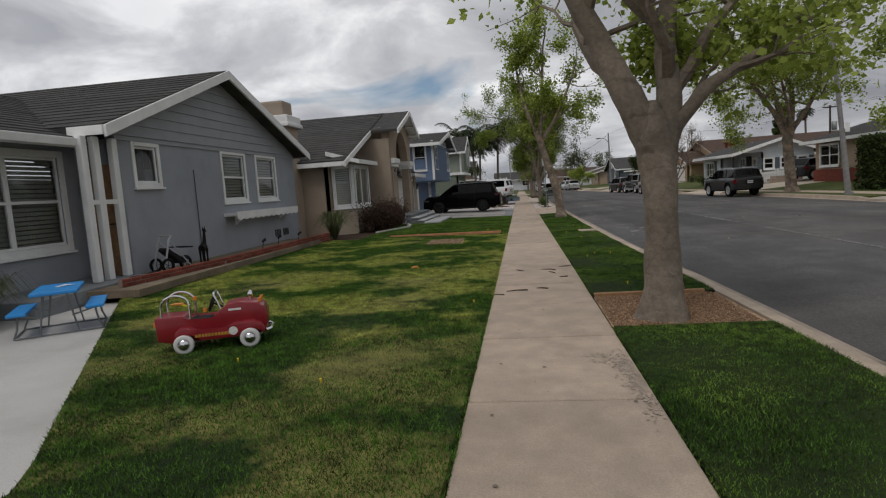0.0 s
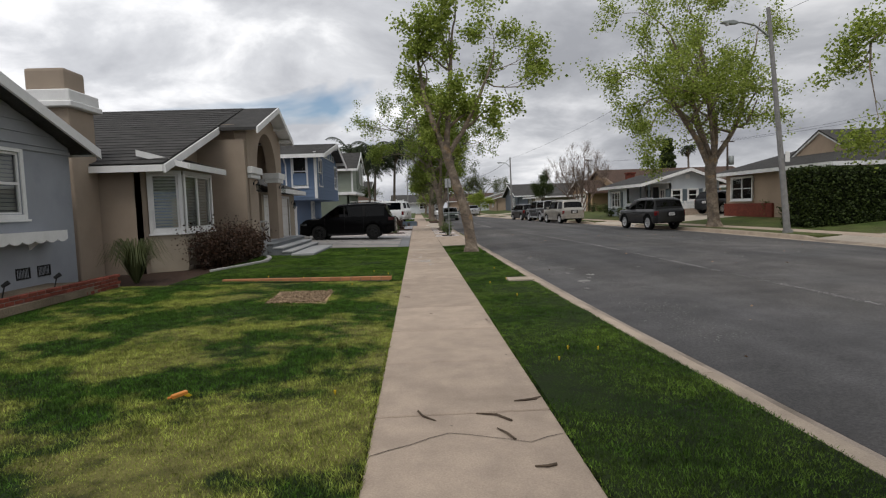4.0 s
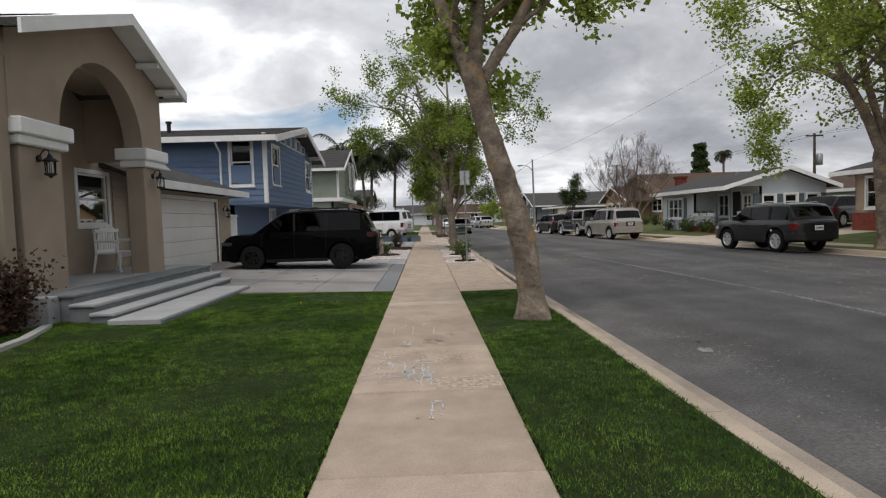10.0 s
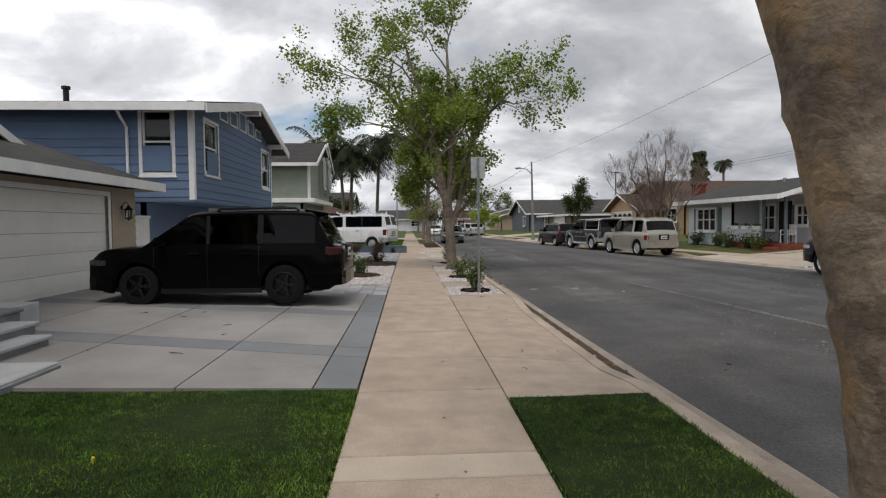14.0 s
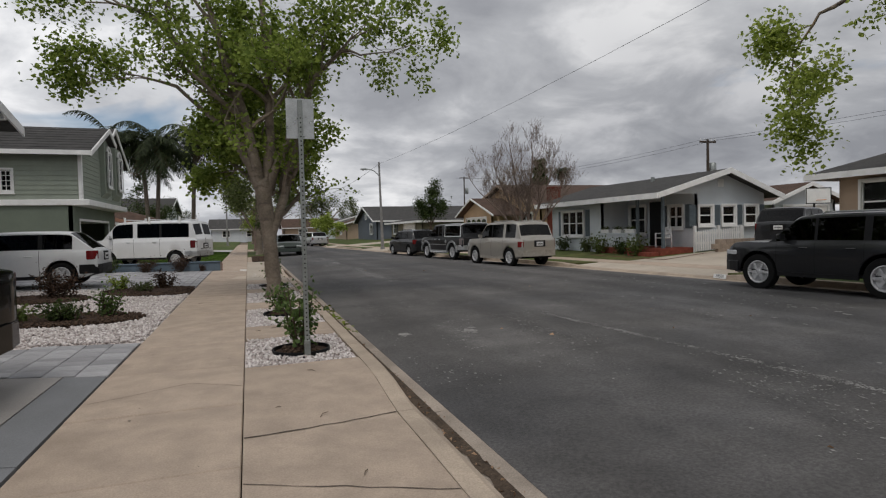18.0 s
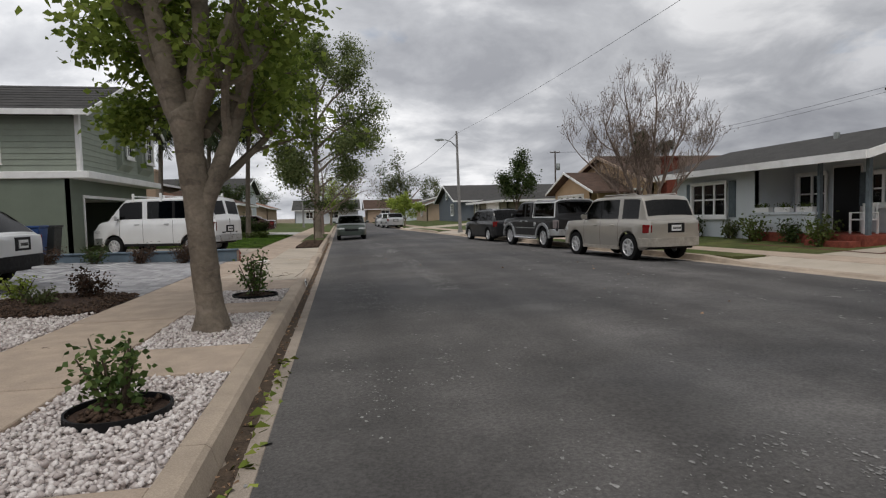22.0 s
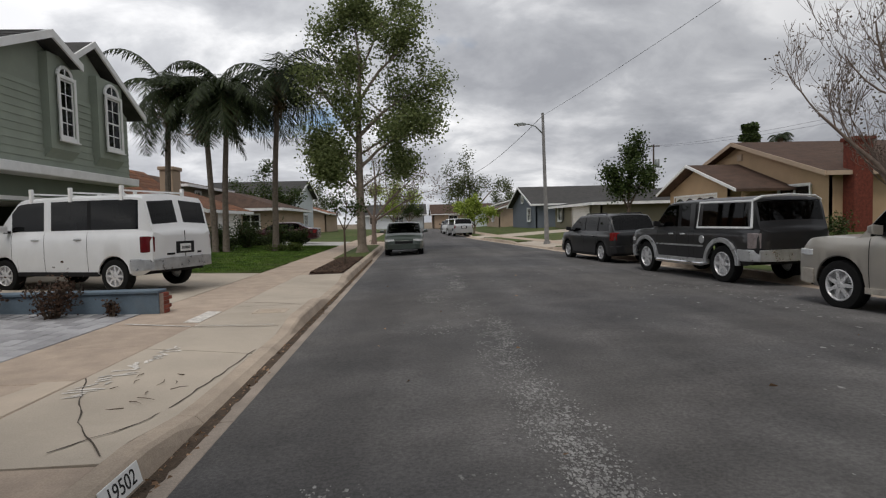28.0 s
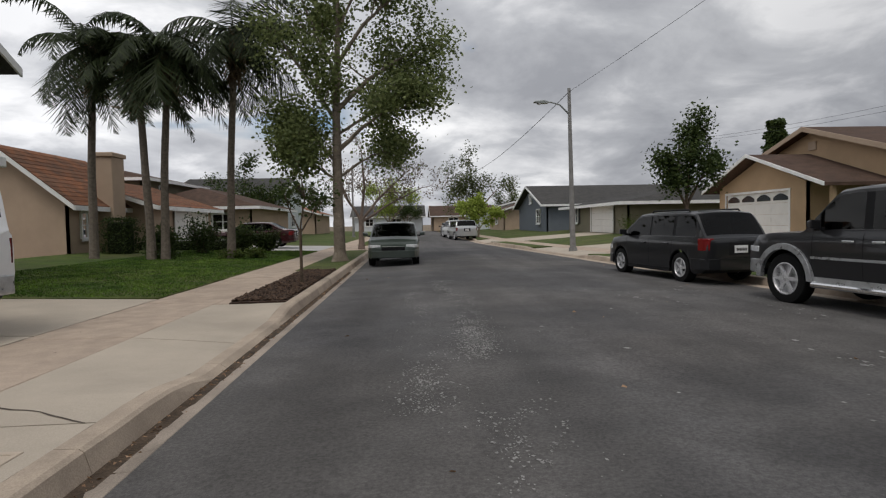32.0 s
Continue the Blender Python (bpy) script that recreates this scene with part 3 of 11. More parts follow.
kerb_near = thing("kerb", "weathered concrete kerb with a gutter along the lawn strip", "kerb", kind="structure")
yy = Y0
rk = random.Random(4)
while yy < 112:
    step = 2.45 if yy < 90 else 6.0
    a, b = yy + 0.004, yy + step - 0.004
    vs, fs = [], []
    n = 6
    for j in range(n + 1):
        y = a + (b - a) * j / n
        t = dip(y) + (rk.uniform(-0.004, 0.004) if 0 < j < n else 0)
        for x, z in ((kb(y), -0.25), (kb(y), 0.012 + t), (kb(y) + 0.14, 0.010 + t), (kb(y) + 0.17, -0.012 + t), (kb(y) + 0.21, -0.142), (kb(y) + 0.21, -0.25)):
            vs.append((x, y, z))
    for j in range(n):
        for i in range(5):
            fs.append((j * 6 + i, j * 6 + i + 1, (j + 1) * 6 + i + 1, (j + 1) * 6 + i))
    fs += [tuple(range(5, -1, -1)), tuple(n * 6 + i for i in range(6))]
    part("kerb_stone", geo((vs, fs)), CURB, kerb_near)
    g0, g1, e0, e1 = kb(a) + 0.205, kb(b) + 0.205, ge(a), ge(b)
    part("gutter_slab", bevelled(geo(([(g0, a, -0.15), (e0, a, -0.133), (e1, b, -0.133), (g1, b, -0.15), (g0, a, -0.3), (e0, a, -0.3), (e1, b, -0.3), (g1, b, -0.3)],
                                      [(0, 1, 2, 3), (4, 7, 6, 5), (0, 4, 5, 1), (1, 5, 6, 2), (2, 6, 7, 3), (3, 7, 4, 0)])), 0.006), GUTTER, kerb_near)
    yy += step

kerb_far = thing("kerb", "pale concrete kerb on the far side of the street", "kerb", kind="structure")
for a in steps(Y0, 130, 3.0)[:-1]:
    b = a + 3.0
    vs, fs = [], []
    for j in range(4):
        y = a + 0.004 + (2.992) * j / 3
        f, t = fx(y), fdip(y)
        for x, z in ((f - 0.42, -0.25), (f - 0.42, -0.135), (f - 0.04, -0.148), (f, 0.0 + t), (f + 0.15, 0.012 + t), (f + 0.15, -0.25)):
            vs.append((x, y, z))
    for j in range(3):
        for i in range(5):
            fs.append((j * 6 + i, j * 6 + i + 1, (j + 1) * 6 + i + 1, (j + 1) * 6 + i))
    fs += [tuple(range(5, -1, -1)), tuple(18 + i for i in range(6))]
    part("kerb_stone", geo((vs, fs)), CURB, kerb_far)

# near pavement, slab by slab
pavement = thing("pavement", "buff concrete pavement with cracked joints, litter and chalk marks", "pavement", kind="structure")
part("joint_bed", geo(box(SWL + 0.01, SWR - 0.01, Y0, 112, -0.2, -0.018)), JOINT, pavement)
JY = steps(Y0, 0.66, 1.6) + [2.25, 3.84, 5.47, 7.0, 8.45, 9.85, 11.25, 12.7, 14.3, 15.95, 17.75, 19.55, 21.08, 22.7, 24.6, 25.75, 26.1, 27.5, 28.75, 30.3, 31.6, 32.95, 34.4, 35.9]
while JY[-1] < 112:
    JY.append(JY[-1] + 1.52)
for a, b in zip(JY[:-1], JY[1:]):
    t = rk.uniform(-0.004, 0.004)
    patch = abs(a - 25.75) < 0.01
    part("slab", bevelled(geo(box(SWL, SWR, a + 0.009, b - 0.009, -0.14, t)), 0.008), WALKNEW if patch else WALK, pavement)

# turf at the near side: the house lawn, the kept lawn, the strips by the kerb
def bank(x, y):
    return 0.012 + 0.016 * (SWL - x) + 0.010 * noise.noise((x * 0.7, y * 0.7, 0))


def flat(x, y):
    return 0.012 + 0.012 * noise.noise((x, y, 3))


BEAM_Y = 17.55
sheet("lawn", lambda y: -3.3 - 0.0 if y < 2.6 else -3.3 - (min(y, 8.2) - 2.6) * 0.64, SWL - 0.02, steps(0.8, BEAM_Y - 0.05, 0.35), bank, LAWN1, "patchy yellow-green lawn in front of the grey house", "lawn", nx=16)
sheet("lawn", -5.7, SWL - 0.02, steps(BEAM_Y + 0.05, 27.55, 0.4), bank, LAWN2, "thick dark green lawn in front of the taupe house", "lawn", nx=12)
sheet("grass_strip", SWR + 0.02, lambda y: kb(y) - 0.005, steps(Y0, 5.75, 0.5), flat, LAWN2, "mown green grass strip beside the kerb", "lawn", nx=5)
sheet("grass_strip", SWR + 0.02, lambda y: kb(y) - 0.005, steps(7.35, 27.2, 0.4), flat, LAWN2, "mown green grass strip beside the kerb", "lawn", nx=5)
sheet("tree_pit", SWR + 0.02, lambda y: kb(y) - 0.005, steps(5.75, 7.35, 0.2), lambda x, y: flat(x, y) - 0.03, DIRT, "square pit of dry brown litter round a tree", "soil", nx=5)
sheet("bed", -8.0, lambda y: -6.55, steps(8.2, 17.4, 0.6), 0.24, SOIL, "bare soil bed along the grey house wall", "soil", nx=2)
sheet("yard", -9.5, -5.7, steps(BEAM_Y, 24.6, 0.8), 0.03, MULCH, "dark soil bed below the bay window", "soil", nx=3)

# paths and drives at the near side
drive = thing("driveway", "smooth pale concrete drive of the grey house", "driveway", kind="structure")
for a, b in ((-7.6, -4.0), (-4.0, 0.75)):
    part("slab", bevelled(geo(box(-8.2, SWL - 0.02, a, b - 0.012, -0.12, 0.02)), 0.006), DRIVE, drive)
part("slab", bevelled(geo(prism([(-8.2, 0.76), (-3.15, 0.76), (-3.15, 2.5), (-6.9, 8.35), (-8.2, 8.35)], "z", -0.12, 0.03)), 0.006), DRIVE, drive)
part("slab", geo(prism([(-3.14, 0.76), (-1.03, 0.76), (-1.03, 0.81), (-3.14, 2.48)], "z", -0.12, 0.012)), DRIVE, drive)


def dz(x):
    return 0.0 + 0.028 * max(0.0, SWL - x)


def slab4(a, b, c, d, parent, material):
    """A drive slab between x a..b and y c..d that follows the drive's rise."""
    g = 0.008
    vs = [(a + g, c + g, dz(a)), (b - g, c + g, dz(b)), (b - g, d - g, dz(b)), (a + g, d - g, dz(a))]
    vs += [(x, y, z - 0.12) for x, y, z in vs]
    part("slab", geo((vs, [(0, 1, 2, 3), (4, 7, 6, 5), (0, 4, 5, 1), (1, 5, 6, 2), (2, 6, 7, 3), (3, 7, 4, 0)])), material, parent)


drive2 = thing("driveway", "wide pale grey concrete drive with cut joints and twigs on it", "driveway", kind="structure")
part("joint_bed", geo(([(-7.5, 27.6, dz(-7.5) - 0.03), (SWL - 0.01, 27.6, dz(SWL) - 0.03), (SWL - 0.01, 34.5, dz(SWL) - 0.03), (-7.5, 35.8, dz(-7.5) - 0.03)], [(0, 1, 2, 3)])), JOINT, drive2)
XC = [-7.45, -5.7, -4.15, -2.61, -1.42, SWL - 0.01]
ROWS = [27.62, 28.82, 29.30, 31.62, 32.10, 34.45]


def skew(x, y):
    """The cut joints run a little askew to the pavement."""
    return y + min(1.0, max(0.0, (y - 27.62) / 1.0)) * 0.22 * (SWL - x)


for i in range(5):
    for k, (c, d) in enumerate(zip(ROWS[:-1], ROWS[1:])):
        g = 0.008
        a, b = XC[i] + g, XC[i + 1] - g
        vs = [(x, y, dz(x)) for x, y in ((a, skew(a, c) + g), (b, skew(b, c) + g), (b, skew(b, d) - g), (a, skew(a, d) - g))]
        vs += [(x, y, z - 0.12) for x, y, z in vs]
        part("slab", geo((vs, [(0, 1, 2, 3), (4, 7, 6, 5), (0, 4, 5, 1), (1, 5, 6, 2), (2, 6, 7, 3), (3, 7, 4, 0)])), DRIVEB if i == 4 or k in (1, 3) else DRIVEG, drive2)

apron = thing("drive_apron", "buff concrete drive apron with cracks running to the kerb", "driveway", kind="structure")
for (a, b, c, d) in ((SWR + 0.008, 1.425, 27.22, 28.742), (SWR + 0.008, 1.425, 28.754, 34.25)):
    ys, vs, fs = steps(c, d, 0.35), [], []
    for y in ys:
        vs += [(a, y, 0.0), (a + 0.5, y, dip(y) * 0.35), (b, y, 0.008 + dip(y)), (a, y, -0.2), (b, y, -0.2)]
    for j in range(len(ys) - 1):
        k = j * 5
        fs += [(k, k + 1, k + 6, k + 5), (k + 1, k + 2, k + 7, k + 6), (k, k + 5, k + 8, k + 3), (k + 2, k + 4, k + 9, k + 7)]
    k = (len(ys) - 1) * 5
    fs += [(0, 3, 4, 2, 1), (k, k + 1, k + 2, k + 4, k + 3)]
    part("slab", geo((vs, fs)), WALK, apron)
for (c, d) in ((46.2, 49.4), (49.42, 52.6), (52.62, 55.6), (55.62, 58.35)):
    ys, vs, fs = steps(c, d, 0.35), [], []
    a, b = SWR + 0.008, 1.425
    for y in ys:
        vs += [(a, y, 0.0), (a + 0.5, y, dip(y) * 0.35), (b, y, 0.008 + dip(y)), (a, y, -0.2), (b, y, -0.2)]
    for j in range(len(ys) - 1):
        k = j * 5
        fs += [(k, k + 1, k + 6, k + 5), (k + 1, k + 2, k + 7, k + 6), (k, k + 5, k + 8, k + 3), (k + 2, k + 4, k + 9, k + 7)]
    k = (len(ys) - 1) * 5
    fs += [(0, 3, 4, 2, 1), (k, k + 1, k + 2, k + 4, k + 3)]
    part("slab", geo((vs, fs)), DRIVEW, apron)

# strip with beds of white stone chips between concrete pads
BEDS = ((34.27, 35.95), (37.0, 39.1), (40.15, 42.2), (43.15, 44.75))
strip = thing("kerb_strip", "concrete pads between beds of white stone chips", "pavement", kind="structure")
for c, d in ((35.96, 36.99), (39.11, 40.14), (42.21, 43.14), (44.76, 46.18)):
    part("slab", bevelled(geo(box(SWR + 0.008, 1.425, c, d, -0.15, 0.002)), 0.008), WALK, strip)
for c, d in BEDS:
    part("stone_bed", geo(box(SWR + 0.008, 1.425, c, d, -0.15, -0.035)), STONE, strip)

# bed of white stone chips and the paver drive of the blue house
sheet("stone_yard", -7.4, SWL - 0.02, steps(36.45, 44.6, 0.6), lambda x, y: dz(x) - 0.03, STONE, "bed of white stone chips beside the pavement", "gravel", nx=6)
pavers = thing("paver_drive", "drive of mixed grey concrete pavers", "driveway", kind="structure")
part("sand_bed", geo(([(-7.6, 44.62, dz(-7.6) - 0.03), (SWL - 0.01, 44.62, -0.03), (SWL - 0.01, 52.2, -0.03), (-7.6, 52.2, dz(-7.6) - 0.03)], [(0, 1, 2, 3)])), JOINT, pavers)
gdrive = thing("driveway", "warm concrete drive of the green house with a white van on it", "driveway", kind="structure")
for c, d in ((52.75, 55.9), (55.92, 59.3)):
    for a, b in ((-6.6, -4.0), (-4.0, SWL - 0.01)):
        slab4(a, b, c, d, gdrive, DRIVEW)
sheet("lawn", -10.5, SWL - 0.02, steps(59.35, 77.5, 0.8), lambda x, y: dz(x) + 0.01 + 0.02 * noise.noise((x, y, 1)), LAWN3, "mown lawn with palms in front of the tiled house", "lawn", nx=8)
sheet("mulch_bed", SWR + 0.25, lambda y: kb(y) - 0.005, steps(58.4, 65.0, 0.6), lambda x, y: 0.02 + 0.03 * noise.noise((x * 3, y * 3, 0)), MULCH, "bed of dark bark mulch at the kerb", "soil", nx=4)
sheet("kerb_strip", SWR + 0.02, SWR + 0.25, [58.37, 65.0], 0.0, WALK, "concrete edge beside the mulch bed", "pavement", nx=1)
sheet("grass_strip", SWR + 0.02, lambda y: kb(y) - 0.005, steps(65.05, 77.2, 0.8), flat, LAWN3, "grass strip with a plane tree beside the kerb", "lawn", nx=3)
sheet("drive_apron", SWR + 0.02, lambda y: kb(y) - 0.005, steps(77.2, 84.4, 0.8), lambda x, y: dip(y) * (x - SWR) / 1.2, WALK, "concrete drive apron of a house down the street", "driveway", nx=3)
sheet("grass_strip", SWR + 0.02, lambda y: kb(y) - 0.005, steps(84.4, 150, 3.0), flat, LAWN3, "distant grass strip beside the kerb", "lawn", nx=3)
sheet("driveway", -10.5, SWL - 0.02, steps(77.55, 84.3, 1.2), lambda x, y: dz(x), DRIVE, "pale concrete drive with a dark red saloon on it", "driveway", nx=3)
sheet("lawn", -12.0, SWL - 0.02, steps(84.35, 150, 4.0), lambda x, y: dz(x), LAWN3, "distant front lawns with shrubs", "lawn", nx=3)
sheet("yard", -60, -7.6, steps(-14, 150, 8.0), lambda x, y: -0.02, SOIL, "bare earth behind the houses", "ground", nx=4)

# far side of the street
sheet("grass_strip", lambda y: fx(y) + 0.15, lambda y: fx(y) + 1.15, steps(25.6, 40.4, 0.8), flat, LAWN3, "grass strip beyond the street", "lawn", nx=3)
sheet("grass_strip", lambda y: fx(y) + 0.15, lambda y: fx(y) + 1.15, steps(47.2, 70.0, 0.8), flat, LAWN3, "worn grass strip with leaf litter beyond the street", "lawn", nx=3)
sheet("grass_strip", lambda y: fx(y) + 0.15, lambda y: fx(y) + 1.15, steps(77.0, 86.0, 1.0), flat, LAWN3, "grass strip beyond the street", "lawn", nx=3)
sheet("grass_strip", lambda y: fx(y) + 0.15, lambda y: fx(y) + 1.15, steps(92.4, 150, 3.0), flat, LAWN3, "grass strip beyond the street", "lawn", nx=3)
sheet("pavement", lambda y: fx(y) + 1.15, lambda y: fx(y) + 2.35, steps(-14, 150, 1.5), 0.01, WALK, "pale concrete pavement on the far side", "pavement", nx=2)


def rise(x, y):
    return 0.015 + min(0.45, 0.06 * max(0.0, x - fx(y) - 2.35))


for a, b, m_, lab, cat in ((-14, 17.3, LAWN3, "far lawn by the street", "lawn"), (17.3, 25.4, DRIVEW, "wide pale concrete drive beyond the street", "driveway"), (25.4, 40.6, LAWN3, "sloping mown lawn of the buff house", "lawn"),
                           (40.6, 46.9, DRIVEW, "broad concrete drive of the pale blue house", "driveway"), (46.9, 60.0, LAWN3, "lawn of the pale blue house", "lawn"), (60.0, 70.3, LAWN3, "lawn of the tan house", "lawn"),
                           (70.3, 76.7, DRIVEW, "concrete drive of the tan house", "driveway"), (76.7, 86.2, LAWN3, "bright lawn down the street", "lawn"), (86.2, 92.2, DRIVEW, "concrete drive of the olive house", "driveway"), (92.2, 150, LAWN3, "distant far-side lawns", "lawn")):
    sheet(cat, lambda y: fx(y) + 2.35, lambda y: fx(y) + 16.0, steps(a, b - 0.02, 1.6), rise, m_, lab, cat, nx=6)
for a, b in ((17.6, 25.3), (40.7, 46.8), (70.4, 76.6), (86.3, 92.1)):
    sheet("drive_apron", lambda y: fx(y) + 0.15, lambda y: fx(y) + 1.15, steps(a - 0.2, b + 0.2, 0.6), lambda x, y: fdip(y) * (1 - (x - fx(y) - 0.15)) + 0.004, DRIVEW, "concrete apron of a far-side drive", "driveway", nx=2)
sheet("yard", lambda y: fx(y) + 16.0, 90, steps(-14, 150, 8.0), 0.28, SOIL, "bare earth behind the far houses", "ground", nx=4)


# ---- parts of houses ----
def glassy(name, tint, gloss=0.9):
    """Clear or tinted glass: what lies behind shows, and the sky mirrors in it."""
    m = bpy.data.materials.new(name)
    m.use_nodes = True
    t = m.node_tree
    t.nodes.remove(t.nodes["Principled BSDF"])
    tr, gl, fr, mx = (t.nodes.new(k) for k in ("ShaderNodeBsdfTransparent", "ShaderNodeBsdfGlossy", "ShaderNodeFresnel", "ShaderNodeMixShader"))
    tr.inputs["Color"].default_value = (*tint, 1)
    gl.inputs["Color"].default_value, gl.inputs["Roughness"].default_value = (gloss, gloss, gloss, 1), 0.02
    fr.inputs["IOR"].default_value = 1.55
    t.links.new(fr.outputs[0], mx.inputs[0])
    t.links.new(tr.outputs[0], mx.inputs[1])
    t.links.new(gl.outputs[0], mx.inputs[2])
    t.links.new(mx.outputs[0], t.nodes["Material Output"].inputs["Surface"])
    return m


PANE = glassy("clear_pane", (0.80, 0.83, 0.82))
TINT = glassy("tinted_pane", (0.03, 0.033, 0.036), 0.42)
CARPANE = glassy("car_pane", (0.22, 0.25, 0.25), 0.40)


def ring(w, h, b, y0, y1, z0=0.0, cx=0.0):
    """A picture-frame of boards b wide round an opening w by h, from y0 to y1 deep."""
    return [box(cx - w / 2 - b, cx - w / 2, y0, y1, z0 - b, z0 + h + b), box(cx + w / 2, cx + w / 2 + b, y0, y1, z0 - b, z0 + h + b),
            box(cx - w / 2, cx + w / 2, y0, y1, z0 + h, z0 + h + b), box(cx - w / 2, cx + w / 2, y0, y1, z0 - b, z0)]


def at(pieces, m):
    return [moved(p, m=m) for p in pieces]


FACE = {"+x": 90, "-x": -90, "-y": 0, "+y": 180}


def onwall(face, x, y, z):
    """The pose of a wall's own axes: x along it to the right, y into it, z up."""
    return pose(x, y, z, 0, 0, FACE[face])


def wall(m, u0, u1, z0, z1, holes=(), th=0.16):
    """A wall with holes (u0, u1, z0, z1) through it, in one skin."""
    us = sorted({u0, u1, *[v for h in holes for v in h[:2]]})
    zs = sorted({z0, z1, *[v for h in holes for v in h[2:] if z0 <= v <= z1]})
    nu, nz_ = len(us) - 1, len(zs) - 1

    def full(i, j):
        if not (0 <= i < nu and 0 <= j < nz_):
            return False
        u, z = (us[i] + us[i + 1]) / 2, (zs[j] + zs[j + 1]) / 2
        return not any(h[0] < u < h[1] and h[2] < z < h[3] for h in holes)

    vs, fs, ids = [], [], {}

    def v(i, j, k):
        if (i, j, k) not in ids:
            ids[i, j, k] = len(vs)
            vs.append((us[i], k * th, zs[j]))
        return ids[i, j, k]

    for i in range(nu):
        for j in range(nz_):
            if full(i, j):
                fs += [(v(i, j, 0), v(i + 1, j, 0), v(i + 1, j + 1, 0), v(i, j + 1, 0)), (v(i, j, 1), v(i, j + 1, 1), v(i + 1, j + 1, 1), v(i + 1, j, 1))]
                if not full(i - 1, j):
                    fs.append((v(i, j, 0), v(i, j + 1, 0), v(i, j + 1, 1), v(i, j, 1)))
                if not full(i + 1, j):
                    fs.append((v(i + 1, j, 0), v(i + 1, j, 1), v(i + 1, j + 1, 1), v(i + 1, j + 1, 0)))
                if not full(i, j - 1):
                    fs.append((v(i, j, 0), v(i, j, 1), v(i + 1, j, 1), v(i + 1, j, 0)))
                if not full(i, j + 1):
                    fs.append((v(i, j + 1, 0), v(i + 1, j + 1, 0), v(i + 1, j + 1, 1), v(i, j + 1, 1)))
    return at([(vs, fs)], m)


def window(parent, m, w, h, sashes=1, rows=2, trim=0.09, blind=None, sill=True, mid=True, trim_mat=None, dark=False, muntin=0):
    """A window: trim boards, sash frames, glass in each light, a sill, and behind it a blind, else a near-black panel
    for the unlit room. m: the middle of the opening's bottom edge.
    """
    tm = trim_mat or WHITE
    wn_ = part("window", bevelled(geo(*at(ring(w, h, trim, -0.03, 0.0), m)), 0.006), tm, parent)
    fr, panes = [], []
    sw = w / sashes
    for i in range(sashes):
        cx = -w / 2 + sw * (i + 0.5)
        f = 0.045
        fr += ring(sw - 2 * f, h - 2 * f, f, 0.02, 0.07, f, cx)
        if mid and rows == 2:
            fr.append(box(cx - sw / 2 + f, cx + sw / 2 - f, 0.025, 0.065, h / 2 - 0.025, h / 2 + 0.025))
        for k in range(muntin):
            u = cx - sw / 2 + sw * (k + 1) / (muntin + 1)
            fr.append(box(u - 0.012, u + 0.012, 0.03, 0.05, f, h - f))
        if muntin:
            for k in range(1, 4):
                fr.append(box(cx - sw / 2 + f, cx + sw / 2 - f, 0.03, 0.05, h * k / 4 - 0.012, h * k / 4 + 0.012))
        for r in range(rows):
            z0, z1 = f + (h - 2 * f) * r / rows, f + (h - 2 * f) * (r + 1) / rows
            panes.append(([(cx - sw / 2 + f, 0.045, z0), (cx + sw / 2 - f, 0.045, z0), (cx + sw / 2 - f, 0.045, z1), (cx - sw / 2 + f, 0.045, z1)], [(0, 1, 2, 3)]))
    part("sash", geo(*at(fr, m)), tm, wn_)
    for p in panes:
        ob = part("pane", geo(*at([p], m)), TINT if dark else PANE, wn_)
        ob.visible_shadow = False
    if sill:
        part("sill", bevelled(geo(*at([box(-w / 2 - trim - 0.03, w / 2 + trim + 0.03, -0.07, 0.0, -trim - 0.04, -trim)], m)), 0.006), tm, wn_)
    if blind is not None:
        sl = []
        n = max(4, int(h / 0.075))
        for i in range(n):
            z = h * (i + 0.5) / n
            sl.append(([(-w / 2, 0.13, z - 0.03), (w / 2, 0.13, z - 0.03), (w / 2, 0.11, z + 0.03), (-w / 2, 0.11, z + 0.03)], [(0, 1, 2, 3)]))
        part("blind", geo(*at(sl, m)), blind, wn_, "closed slatted blind")
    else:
        # No blind: the unlit room's darkness is painted on a flat panel.
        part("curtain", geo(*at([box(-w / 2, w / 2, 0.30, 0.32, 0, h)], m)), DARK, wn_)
    return wn_


def slab(corners, th):
    """A flat plate: the corners of its top, and its thickness straight down."""
    n = len(corners)
    vs = list(corners) + [(x, y, z - th) for x, y, z in corners]
    return vs, [tuple(range(n)), tuple(range(2 * n - 1, n - 1, -1))] + [(i, n + i, n + (i + 1) % n, (i + 1) % n) for i in range(n)]


def board(p, q, w, th, out):
    """A fascia board from p to q: w high, th thick towards out (a vector)."""
    o = Vector(out) * th
    a, b = Vector(p), Vector(q)
    d = Vector((0, 0, -w))
    vs = [a, b, b + d, a + d]
    vs = [tuple(v) for v in vs] + [tuple(v + o) for v in vs]
    return vs, [(0, 1, 2, 3), (7, 6, 5, 4), (0, 4, 5, 1), (1, 5, 6, 2), (2, 6, 7, 3), (3, 7, 4, 0)]


